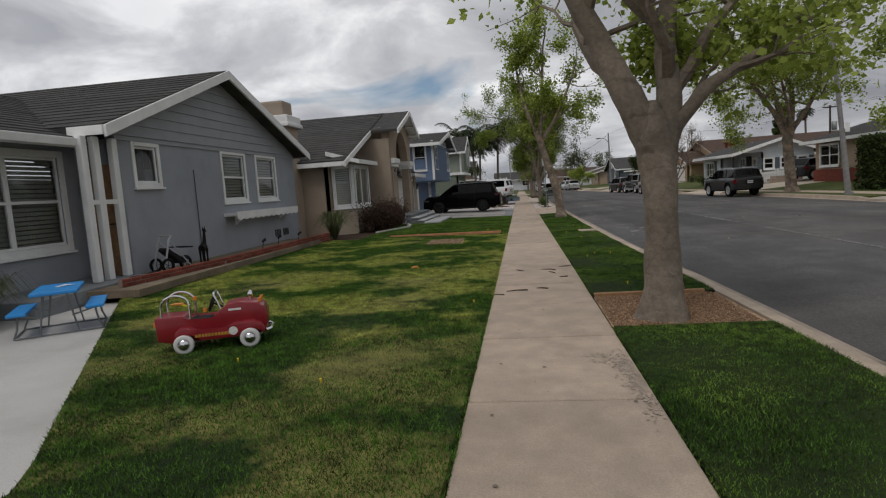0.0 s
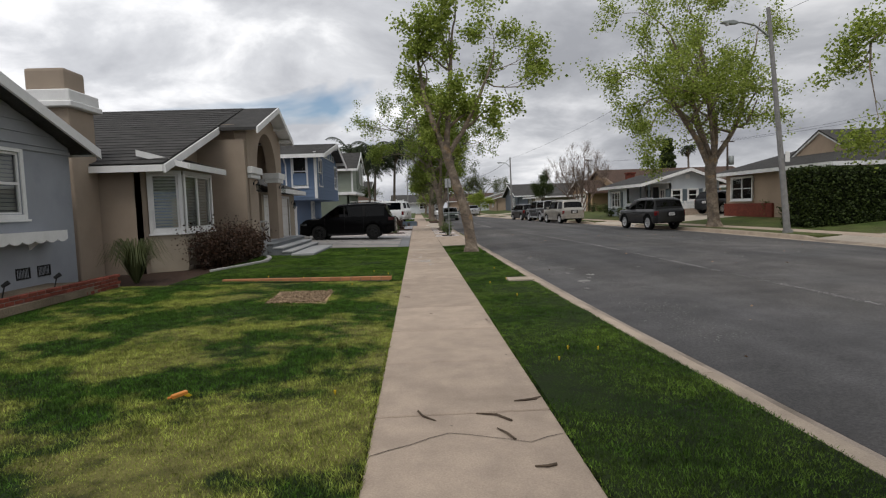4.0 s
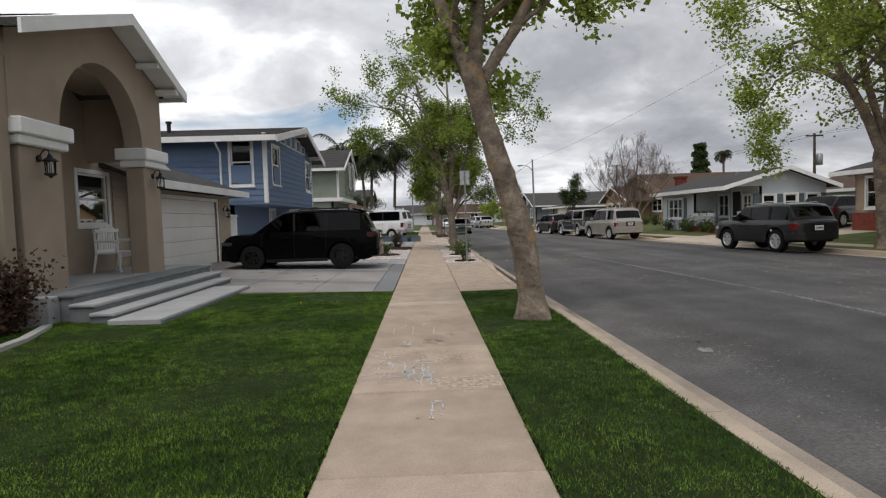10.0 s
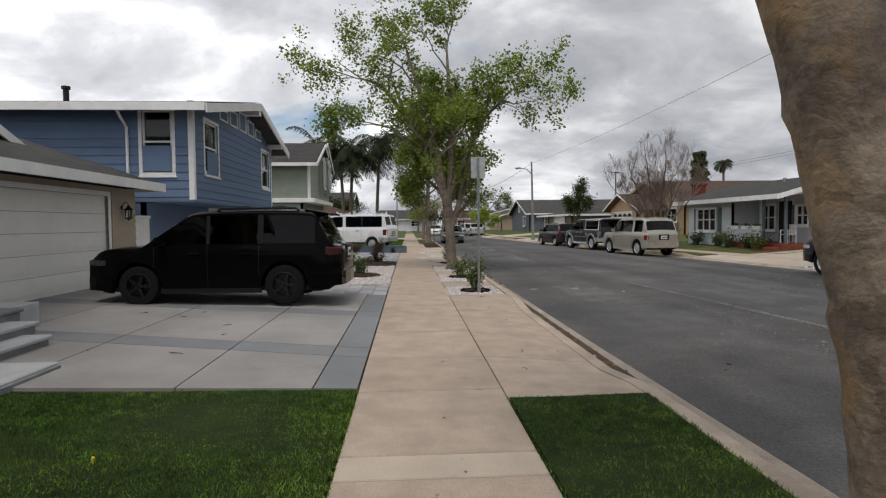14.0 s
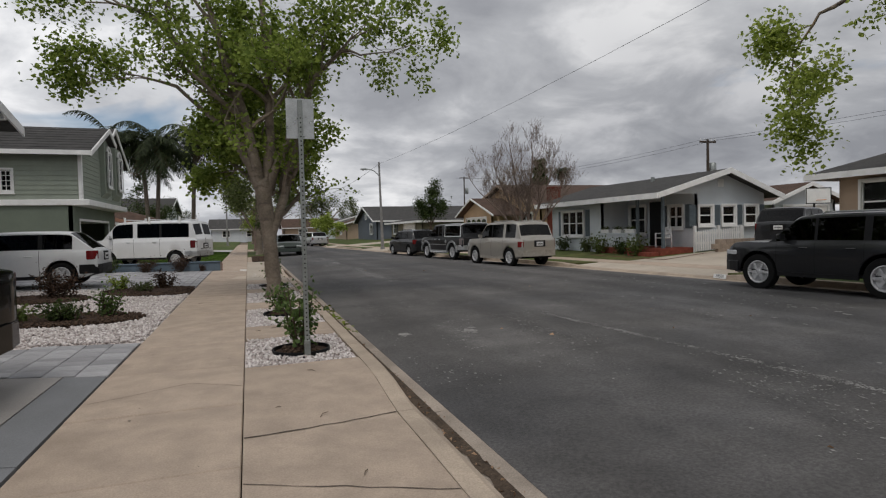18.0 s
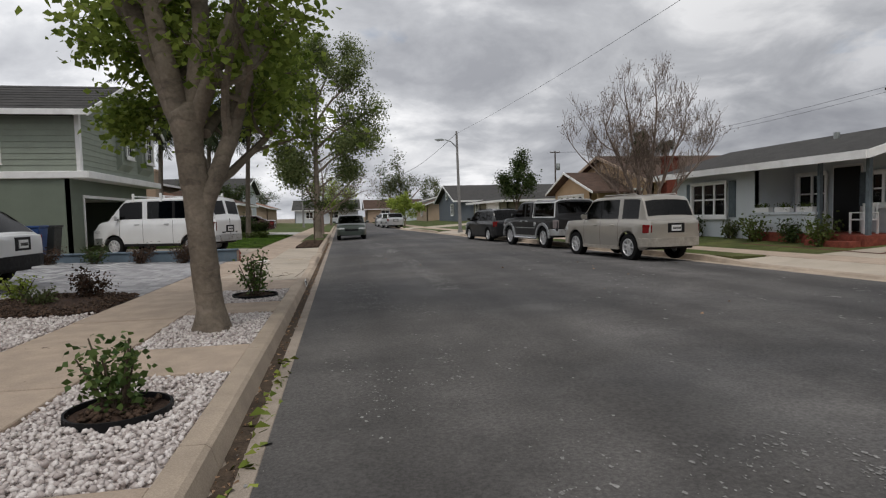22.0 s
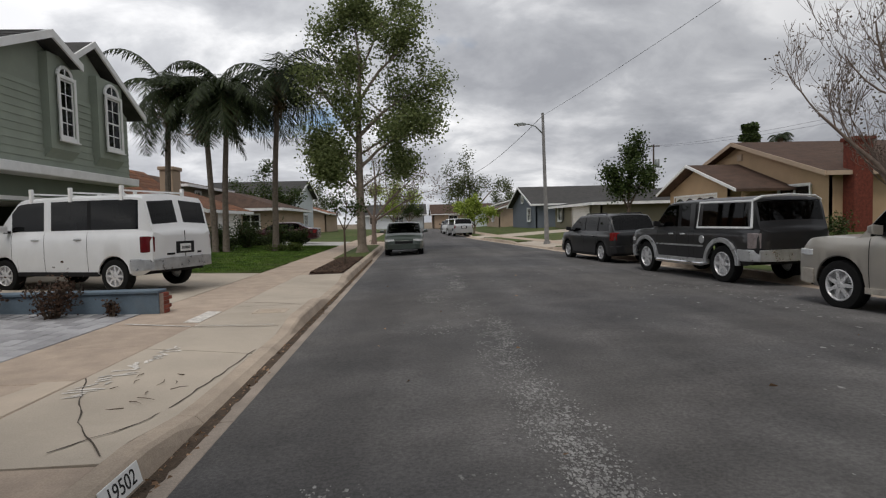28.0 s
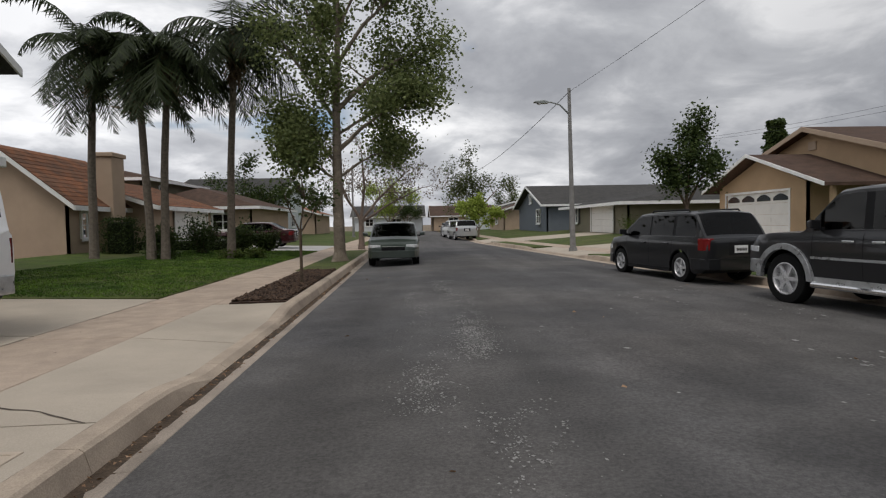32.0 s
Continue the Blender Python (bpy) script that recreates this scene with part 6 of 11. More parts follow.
r4 = simple_house("tan stucco house with brown shingles and a brick chimney", 20.8, 36.0, 66.2, 79.2, 0.6, 3.0, 5.08, TAN, SHINGLEB, "-x", "x", 0.5, trim=PINKTAN)
flush_window(r4, onwall("-x", 20.8, 68.3, 1.47), 2.1, 1.05)
ch4 = part("chimney", bevelled(geo(box(21.4, 22.2, 65.55, 66.19, 0.3, 4.2)), 0.01), BRICK, r4)
part("chimney_cap", bevelled(geo(box(21.32, 22.28, 65.47, 66.27, 4.2, 4.36)), 0.01), BRICK, ch4)
part("gable_vent", geo(box(20.74, 20.8, 72.5, 72.95, 4.1, 4.45)), PINKTAN, r4)
r4g = thing("house", "tan garage wing with a white door and a front gable", "house")
part("wall", geo(*wall(onwall("-x", 18.5, 0, 0), -76.0, -69.9, 0.2, 2.6, [(-75.4, -70.9, 0.2, 2.3)]), *wall(onwall("-y", 0, 69.9, 0), 18.5, 22.5, 0.2, 2.6), *wall(onwall("+y", 0, 76.0, 0), -22.5, -18.5, 0.2, 2.6)), TAN, r4g)
part("gable", geo(prism([(69.9, 2.6), (76.0, 2.6), (72.9, 3.72)], "x", 18.5, 18.66)), TAN, r4g)
part("roof", geo(slab([(17.95, 68.2, 2.45), (17.95, 72.9, 3.95), (23.5, 72.9, 3.95), (23.5, 68.2, 2.45)], 0.12), slab([(17.95, 72.9, 3.95), (17.95, 76.6, 2.55), (23.5, 76.6, 2.55), (23.5, 72.9, 3.95)], 0.12)), SHINGLEB, r4g)
part("fascia", geo(board((17.95, 68.2, 2.47), (17.95, 72.9, 3.97), 0.14, 0.05, (-1, 0, 0)), board((17.95, 72.9, 3.97), (17.95, 76.6, 2.57), 0.14, 0.05, (-1, 0, 0))), WHITE, r4g)
garage_door(r4g, onwall("-x", 18.5, 73.15, 0.45), 4.5, 1.85, lights=True)
part("porch_post", geo(box(18.4, 18.55, 68.4, 68.55, 0.2, 2.5)), TAN, r4g)
part("door", bevelled(geo(box(20.7, 20.76, 69.9, 70.8, 0.5, 2.4)), 0.01), BLACKM, r4g, "dark front door under the porch")

r5 = simple_house("olive house with a hipped roof and a white garage door", 17.0, 29.0, 84.0, 97.0, 0.4, 2.4, 3.5, OLIVE, SHINGLE, "-x", "y", 0.7, hip=3.0)
flush_window(r5, onwall("-x", 17.0, 95.0, 1.1), 1.4, 1.2, shutters=BLACKM)
garage_door(r5, onwall("-x", 17.0, 88.5, 0.42) @ pose(0, -0.13, 0), 4.6, 1.8)
r6 = simple_house("slate grey house with an upper storey under a sloping roof", 16.0, 30.0, 101.0, 114.0, 0.4, 2.8, 4.9, SLATE, SHINGLE, "-x", "x", 0.6)
flush_window(r6, onwall("-x", 16.0, 104.0, 1.1), 1.6, 1.3)
flush_window(r6, onwall("-x", 16.0, 107.5, 3.15), 1.0, 0.8)
flush_window(r6, onwall("-y", 19.0, 101.0, 1.2), 1.4, 1.2)
r7 = simple_house("distant brown house with a low roof", 15.0, 27.0, 119.0, 131.0, 0.4, 2.7, 4.6, PINKTAN, SHINGLEB, "-x", "y", 0.6)
flush_window(r7, onwall("-x", 15.0, 124.0, 1.1), 1.6, 1.2)
r8 = simple_house("distant grey house at the bend", 13.5, 25.0, 136.0, 147.0, 0.4, 2.7, 4.4, PALEBLUE, SHINGLE, "-x", "y", 0.6)

# ---- vehicles ----
def lathe(profile, n=20, axis_y=0.0):
    """A ring of revolution about the y axis: profile of (radius, y)."""
    vs, fs = [], []
    k = len(profile)
    for i in range(n):
        a = 2 * math.pi * i / n
        for r, y in profile:
            vs.append((r * math.cos(a), y + axis_y, r * math.sin(a)))
    for i in range(n):
        j = (i + 1) % n
        for q in range(k - 1):
            fs.append((i * k + q, i * k + q + 1, j * k + q + 1, j * k + q))
    return vs, fs


def wheel_meshes(r, w, spokes, rim_mat):
    """Tyre and rim meshes for wheels whose outer side faces -y."""
    ty = geo(lathe([(r * 0.62, -w * 0.46), (r * 0.80, -w * 0.5), (r * 0.95, -w * 0.46), (r, -w * 0.32), (r, w * 0.32), (r * 0.95, w * 0.46), (r * 0.62, w * 0.46)], 22))
    pcs = [lathe([(r * 0.64, -w * 0.47), (r * 0.60, -w * 0.49), (r * 0.57, -w * 0.42), (r * 0.56, -w * 0.1), (0.01, -w * 0.1)], 22), lathe([(0.01, -w * 0.46), (r * 0.13, -w * 0.45), (r * 0.15, -w * 0.38), (r * 0.15, -w * 0.2)], 10)]
    for i in range(spokes):
        a = 2 * math.pi * i / spokes
        m = Matrix.Rotation(a, 4, "Y")
        pcs.append(moved(([(r * 0.08, -w * 0.44, -r * 0.09), (r * 0.59, -w * 0.42, -r * 0.055), (r * 0.59, -w * 0.42, r * 0.055), (r * 0.08, -w * 0.44, r * 0.09), (r * 0.08, -w * 0.3, -r * 0.09), (r * 0.59, -w * 0.3, -r * 0.055), (r * 0.59, -w * 0.3, r * 0.055), (r * 0.08, -w * 0.3, r * 0.09)],
                          [(0, 1, 2, 3), (7, 6, 5, 4), (0, 4, 5, 1), (1, 5, 6, 2), (2, 6, 7, 3), (3, 7, 4, 0)]), m=m))
    return mesh_of("tyre", ty, TYRE), mesh_of("rim", geo(*pcs), rim_mat)


def vehicle(name, label, category, at, rz, L, W, H, color, belt, hood, cowl, roof0, roof1, tail, wheels, wr, panes, tint, rim_mat=None, spokes=6, clear=0.24, trunk=None, rear_red=(0.62, 0.95), lower=None, tumble=0.16, arch_mat=None, ladder=False, rails=False, glass_mat=None, grey_bumper=None, split_rear=False, plate_z=None, lens=None, seams=(), nose_drop=0.80, crown=0.03, spoiler=False, headlamp=None):
    """A car, lofted from many cross-sections. Along its length, from the tail at -L/2: tail (foot of the rear glass), roof1, roof0 (ends of the roof), cowl (foot of the windscreen), nose at L/2.
    belt: height of the window sills; hood: of the bonnet's front; panes: the (x0, x1) of each side window; trunk: height of a boot deck or None."""
    car = thing(name, label, category, at=at, rz=rz)
    hw, nose = W / 2, L / 2
    ht = hw * (1 - tumble)
    R = wr * 1.16

    def curve(pts, x, soft_=0.07):
        """A line through points, its corners rounded off."""
        return sum(np.interp(x + soft_ * k, [p[0] for p in pts], [p[1] for p in pts]) for k in (-1, -0.6, -0.2, 0.2, 0.6, 1)) / 6

    deck = [(-nose, (belt if trunk is None else trunk) * 0.97), (-nose + 0.10, belt if trunk is None else trunk), (tail, belt if trunk is None else trunk + 0.02), (roof1, belt), (cowl - 0.3, belt), (cowl, belt * 0.985), (cowl + (nose - cowl) * 0.55, hood + (belt - hood) * 0.55), (nose - 0.22, hood), (nose, hood * nose_drop)]
    line = [(tail, 0.0), (roof1, 0.93), (roof1 + 0.3, 0.985), ((roof0 + roof1) / 2, 1.0), (roof0 - 0.3, 0.98), (roof0, 0.93), (cowl, 0.0)]

    def zs(x):
        return curve(deck, x)

    def zt(x):
        q = max(0.0, curve(line, x, 0.05)) if tail - 0.05 < x < cowl + 0.05 else 0.0
        return zs(x) + q * (H - zs(x))

    def half(x):
        f, b = max(0.0, (x - nose + 0.75) / 0.75), max(0.0, (-x - nose + 0.45) / 0.45)
        return hw * (1 - 0.17 * f ** 2.2 - 0.075 * b ** 2.2)

    def low(x):
        """The lower edge of the side: the sill, the cut of a wheel arch, the rise of the bumpers."""
        z = clear + 0.16 * max(0.0, (abs(x) - nose + 0.35) / 0.35) ** 1.5
        for w_ in wheels:
            if abs(x - w_) < R:
                return max(z, wr + math.sqrt(R * R - (x - w_) ** 2)), True
        return z, False

    def section(x):
        z0, arch = low(x)
        h, s, t_ = half(x), zs(x), zt(x)
        q = (t_ - s) / max(0.05, H - belt)
        yb = h * 0.945
        yr = yb + (ht - yb) * min(1.0, q)
        rows = [(h * (0.965 if arch else 0.91), z0), (h * (0.995 if arch else 0.975), z0 + (0.012 if arch else 0.06))]
        rows.append((h * 1.0, max(z0 + 0.02, clear + 0.42 * (s - clear))))
        rows.append((h * 0.996, max(z0 + 0.03, s - 0.17)))
        rows.append((h * 0.978, max(z0 + 0.04, s - 0.045)))
        rows.append((yb, max(z0 + 0.05, s)))
        zr_ = s + (t_ - s) * 0.93
        for f in (0.07, 0.93):
            rows.append((yb + (yr - yb) * f, s + (zr_ - s) * f))
        rows.append((yr, zr_))
        c = crown
        rows += [(yr * 0.93, s + (t_ - s) * 0.975 + c * 0.3), (yr * (0.10 if split_rear else 0.5), t_ + c * 0.85), (0.0, t_ + c)]
        return rows

    xs = {-nose + 0.03, nose - 0.03, tail, roof1, roof0, cowl, cowl - 0.03, cowl + 0.03, tail - 0.03, -nose, nose}
    xs |= {p for w_ in panes for p in w_} | {-nose + 0.055 * k for k in range(int(L / 0.055) + 1)}
    for w_ in wheels:
        xs |= {w_ - R, w_ - R + 0.002, w_ + R, w_ + R - 0.002} | {w_ + R * math.cos(math.pi * k / 14) for k in range(1, 14)}
    keep = {p for w_ in panes for p in w_} | {w_ + s_ * R for w_ in wheels for s_ in (-1, 1)} | {w_ + s_ * (R - 0.002) for w_ in wheels for s_ in (-1, 1)} | {-nose, nose}
    ordered = []
    for x in sorted(v for v in xs if -nose <= v <= nose):
        if ordered and x - ordered[-1] < 0.02 and x not in keep:
            continue
        if ordered and x - ordered[-1] < 0.02 and ordered[-1] not in keep:
            ordered.pop()
        ordered.append(x)
    NR = 12
    vs, faces = [], {"body": []}
    for x in ordered:
        half_ = section(x)
        vs += [(x, y, z) for y, z in half_] + [(x, -y, z) for y, z in half_]
    zones = {}

    def kind(xm, k):
        """What a strip of the skin is at a place along the car: paint, a pane, or dark trim between panes."""
        if k == 6 and tail < xm < cowl:
            for i, (a, b) in enumerate(panes):
                if a < xm < b:
                    return ("side_window", i)
            for (a, b), (c, d) in zip(panes[:-1], panes[1:]):
                if b < xm < c and c - b < 0.16:
                    return ("pillar", round(b, 2))
        if k in ((9,) if split_rear else (9, 10)) and tail + 0.04 < xm < roof1 - 0.02:
            return ("rear_window", 0)
        if k in (9, 10) and roof0 + 0.03 < xm < cowl - 0.02:
            return ("windscreen", 0)
        return ("body", 0)

    for i in range(len(ordered) - 1):
        xm = (ordered[i] + ordered[i + 1]) / 2
        for side in (0, 1):
            for k in range(NR - 1):
                nm, key = kind(xm, k)
                o_ = side * NR
                q = (i * 2 * NR + o_ + k, i * 2 * NR + o_ + k + 1, (i + 1) * 2 * NR + o_ + k + 1, (i + 1) * 2 * NR + o_ + k)
                both = nm in ("windscreen",) or (nm == "rear_window" and not split_rear) or nm == "body"
                zones.setdefault((nm, key, 0 if both else side), []).append(q)
    for i in (0, len(ordered) - 1):
        b_ = i * 2 * NR
        rim_ = [b_ + k for k in range(NR)] + [b_ + NR + k for k in range(NR - 2, -1, -1)]
        zm = (vs[b_][2] + vs[b_ + NR - 1][2]) / 2
        for sc_, out_ in ((0.93, 0.022), (0.70, 0.040)):
            nr_ = []
            for v in rim_:
                p = vs[v]
                nr_.append(len(vs))
                vs.append((math.copysign(nose + out_, p[0]), p[1] * (sc_ if out_ < 0.03 else sc_ / 0.93), zm + (p[2] - zm) * (sc_ if out_ < 0.03 else sc_ / 0.93)))
            for k in range(len(rim_)):
                j = (k + 1) % len(rim_)
                zones[("body", 0, 0)].append((rim_[k], rim_[j], nr_[j], nr_[k]))
            rim_ = nr_
        zones[("body", 0, 0)].append(tuple(rim_))
    gm = glass_mat or (TINT if tint else CARPANE)
    for (nm, key, side), fl in sorted(zones.items(), key=lambda p: str(p[0])):
        used = sorted({v for f in fl for v in f})
        ids = {v: i for i, v in enumerate(used)}
        bm = welded(geo(([vs[v] for v in used], [tuple(ids[v] for v in f) for f in fl])))
        ob = smooth(part(nm, bm, {"body": color, "pillar": BLACKPL, "windscreen": CARPANE}.get(nm, gm), car), 32)
        if nm not in ("body", "pillar"):
            ob.visible_shadow = False
    part("underbody", geo(box(-nose + 0.2, nose - 0.25, -hw * 0.88, hw * 0.88, clear + 0.02, clear + 0.10)), BLACKPL, car)
    part("cabin_floor", geo(([(tail + 0.1, -hw * 0.9, belt - 0.05), (cowl - 0.02, -hw * 0.9, belt - 0.05), (cowl - 0.02, hw * 0.9, belt - 0.05), (tail + 0.1, hw * 0.9, belt - 0.05)], [(0, 1, 2, 3)])), DARK, car)
    for x in ((cowl + roof0) / 2 - 0.75, (cowl + roof0) / 2 - 1.65):
        for y in (-0.38, 0.38):
            part("seat", bevelled(geo(box(x - 0.08, x + 0.08, y - 0.24, y + 0.24, belt - 0.05, belt + 0.24), box(x - 0.05, x + 0.05, y - 0.12, y + 0.12, belt + 0.24, belt + 0.38)), 0.03), DARK, car)

    def wrap(end, y0, back, out):
        """A piece that wraps a corner of the car: from y0 at the end, round, and back along the side."""
        xe = end * (nose + 0.012 + out * 0.5)
        pts = [(xe, y0), (xe, half(nose * end) * 0.97)]
        pts += [(end * (nose - back * k / 3), half(end * (nose - back * k / 3)) + out) for k in range(1, 4)]
        pts += [(end * (nose - back), half(end * (nose - back)) - 0.06), (end * (nose - 0.09), y0)]
        return pts

    for s in (-1, 1):
        zf = hood * 0.86
        part("headlight", bevelled(geo(prism([(x, s * y) for x, y in wrap(1, hw * 0.48, 0.34, 0.010)], "z", zf - 0.115, zf - 0.02)), 0.012), headlamp or LAMPC, car)
        z0, z1 = rear_red[0] * belt, rear_red[1] * belt
        part("tail_light", bevelled(geo(prism([(x, s * y) for x, y in wrap(-1, hw * 0.74, 0.24, 0.012)], "z", z0, z1)), 0.015), lens or LAMPR, car)
        mx_ = cowl - 0.36
        mr = part("mirror", bevelled(geo(([(mx_ - 0.06, s * (hw + 0.03), belt + 0.03), (mx_ - 0.06, s * (hw + 0.22), belt + 0.05), (mx_ - 0.06, s * (hw + 0.22), belt + 0.19), (mx_ - 0.06, s * (hw + 0.03), belt + 0.17),
                                          (mx_ + 0.08, s * (hw + 0.03), belt + 0.05), (mx_ + 0.05, s * (hw + 0.19), belt + 0.07), (mx_ + 0.05, s * (hw + 0.19), belt + 0.16), (mx_ + 0.08, s * (hw + 0.03), belt + 0.14)],
                                         [(0, 1, 2, 3), (7, 6, 5, 4), (0, 4, 5, 1), (1, 5, 6, 2), (2, 6, 7, 3), (3, 7, 4, 0)])), 0.025, 2), lower if lower in (BLACKPL,) else color, car)
        part("mirror_stalk", geo(box(mx_ - 0.03, mx_ + 0.05, min(s * hw * 0.92, s * (hw + 0.05)), max(s * hw * 0.92, s * (hw + 0.05)), belt + 0.02, belt + 0.07)), BLACKPL, mr)
        for (x0, x1) in panes[-2:]:
            hz = belt - 0.15
            part("door_handle", bevelled(geo(box(x0 + 0.10, x0 + 0.28, s * hw * 0.985 if s > 0 else -hw - 0.028, hw + 0.028 if s > 0 else -hw * 0.985, hz, hz + 0.035)), 0.01), grey_bumper or color, car)
        for x_ in [p[0] - 0.03 for p in panes[-2:]] + [panes[-1][1] - 0.02] + list(seams):
            rows = section(x_)[1:6]
            sv = [(x_ + dx_, s * (y + 0.0025), z) for y, z in rows for dx_ in (-0.005, 0.005)]
            part("door_seam", geo((sv, [(2 * k, 2 * k + 1, 2 * k + 3, 2 * k + 2) for k in range(4)])), BLACKPL, car)
        part("sill_trim", geo(box(wheels[0] + R, wheels[-1] - R, s * hw * 0.93 if s > 0 else -hw * 0.998, hw * 0.998 if s > 0 else -hw * 0.93, clear - 0.01, clear + 0.075)), lower or BLACKPL, car)
        for x_ in wheels:
            arc = [(x_ + (R + 0.02) * math.cos(math.pi * k / 16), wr + (R + 0.02) * math.sin(math.pi * k / 16)) for k in range(17)]
            part("wheel_arch", geo(prism(arc, "y", s * (hw - 0.36), s * (hw - 0.33))), BLACKPL, car)
    bm_ = grey_bumper or lower or color
    for end, nm, za, zb_ in ((1, "front_bumper", clear + 0.05, clear + 0.28), (-1, "rear_bumper", clear + 0.10, clear + 0.33)):
        p_ = wrap(end, 0.0, nose - abs(wheels[1] if end > 0 else wheels[0]) - R - 0.03, 0.022)[:-2]
        p_[0] = (end * (nose + 0.075), 0.0)
        p_.insert(1, (end * (nose + 0.062), hw * 0.6))
        outer = [(x, y) for x, y in p_] 
        inner = [(x - end * 0.07 if abs(x) > nose - 0.1 else x, max(0.0, y - 0.06)) for x, y in p_]
        full = [(x, -y) for x, y in reversed(outer[1:])] + outer + list(reversed(inner[1:])) + [inner[0]] + [(x, -y) for x, y in inner[1:]]
        part(nm, bevelled(geo(prism(full, "z", za, zb_)), 0.02, 2), bm_, car)
    part("grille", geo(box(nose - 0.03, nose + 0.045, -hw * 0.45, hw * 0.45, hood * 0.55, hood * 0.76), *[box(nose + 0.045, nose + 0.052, -hw * 0.45, hw * 0.45, hood * (0.57 + 0.05 * k), hood * (0.585 + 0.05 * k)) for k in range(4)]), BLACKPL, car)
    pz = belt * 0.74 if plate_z is None else plate_z
    pl = part("licence_plate", bevelled(geo(box(-nose - 0.062, -nose - 0.02, -0.15, 0.15, pz, pz + 0.15)), 0.004), PLATE, car)
    part("plate_marks", geo(*[box(-nose - 0.066, -nose - 0.062, -0.12 + 0.035 * k, -0.098 + 0.035 * k, pz + 0.045, pz + 0.10) for k in range(7)]), INK, pl)
    part("plate_recess", geo(box(-nose - 0.046, -nose + 0.03, -0.26, 0.26, pz - 0.04, pz + 0.20)), BLACKPL, car)
    if spoiler:
        part("spoiler", bevelled(geo(prism([(roof1 - 0.22, H - 0.10), (roof1 - 0.20, H - 0.055), (roof1 + 0.2, H + 0.02), (roof1 + 0.2, H - 0.02)], "y", -ht * 0.9, ht * 0.9)), 0.012), color, car)
    # wheels
    ty, rm = wheel_meshes(wr, 0.23, spokes, rim_mat or RIM)
    for x in wheels:
        for s in (-1, 1):
            if arch_mat:
                a = [(x + R * 0.995 * math.cos(math.pi * k / 16), wr + R * 0.995 * math.sin(math.pi * k / 16)) for k in range(17)]
                b_ = [(x + R * 1.2 * math.cos(math.pi * k / 16), wr + R * 1.2 * math.sin(math.pi * k / 16)) for k in range(17)]
                part("arch_flare", bevelled(welded(geo(*[prism([a[k], a[k + 1], b_[k + 1], b_[k]], "y", s * (hw - 0.03), s * (hw + 0.04)) for k in range(16)])), 0.004), arch_mat, car)
            wh = new("wheel")
            wh.parent = car
            wh.matrix_local = pose(x, s * (hw - 0.125), wr, 0, 0, 0 if s < 0 else 180)
            for nm, me in (("tyre", ty), ("rim", rm)):
                o = new(nm, me)
                o.parent = wh
                smooth(o, 35)
    if rails:
        for s in (-1, 1):
            part("roof_rail", geo(tube([(roof1 + 0.25, s * ht * 0.9, H - 0.05), (roof1 + 0.36, s * ht * 0.9, H + 0.035), (roof0 - 0.5, s * ht * 0.9, H + 0.035), (roof0 - 0.38, s * ht * 0.9, H - 0.05)], 0.018, 6)), rails if rails is not True else BLACKPL, car)
        if rails is True:
            for x in (roof1 + 0.75, roof0 - 0.75):
                part("cross_bar", geo(tube([(x, -ht * 0.9, H + 0.05), (x, 0, H + 0.085), (x, ht * 0.9, H + 0.05)], 0.02, 6)), BLACKPL, car)
    if ladder:
        for x in (roof1 + 0.5, (roof0 + roof1) / 2 + 0.2, roof0 - 0.35):
            part("rack_bar", geo(box(x - 0.025, x + 0.025, -ht, ht, H + 0.06, H + 0.09), *[box(x - 0.03, x + 0.03, s * ht - 0.03, s * ht + 0.03, H - 0.12, H + 0.17) for s in (-1, 1)]), WHITE, car)
    return car


BLACKC = mat("black_paint", (0.003, 0.003, 0.0033), 0.10, var=0.03, scale=3, fine=200, bump=0.0, spec=0.06)
WHITEC = paint("white_car_paint", (0.70, 0.71, 0.72), 0.3, 0.0)
CHARC = mat("charcoal_paint", (0.016, 0.0165, 0.0185), 0.32, metal=0.3, var=0.03, scale=3, fine=200, bump=0.0, spec=0.4, coat=0.5)
GOLDC = paint("pale_gold_paint", (0.40, 0.375, 0.335), 0.3, 0.45)
GREYC = mat("dark_grey_paint", (0.020, 0.020, 0.022), 0.34, metal=0.35, var=0.03, scale=3, fine=200, bump=0.0, spec=0.4, coat=0.5)
SILVERC = paint("silver_paint", (0.42, 0.43, 0.44), 0.3, 0.5)
REDC = paint("dark_red_paint", (0.045, 0.010, 0.012), 0.25, 0.3)
GREENC = paint("dark_green_paint", (0.055, 0.070, 0.062), 0.28, 0.4)

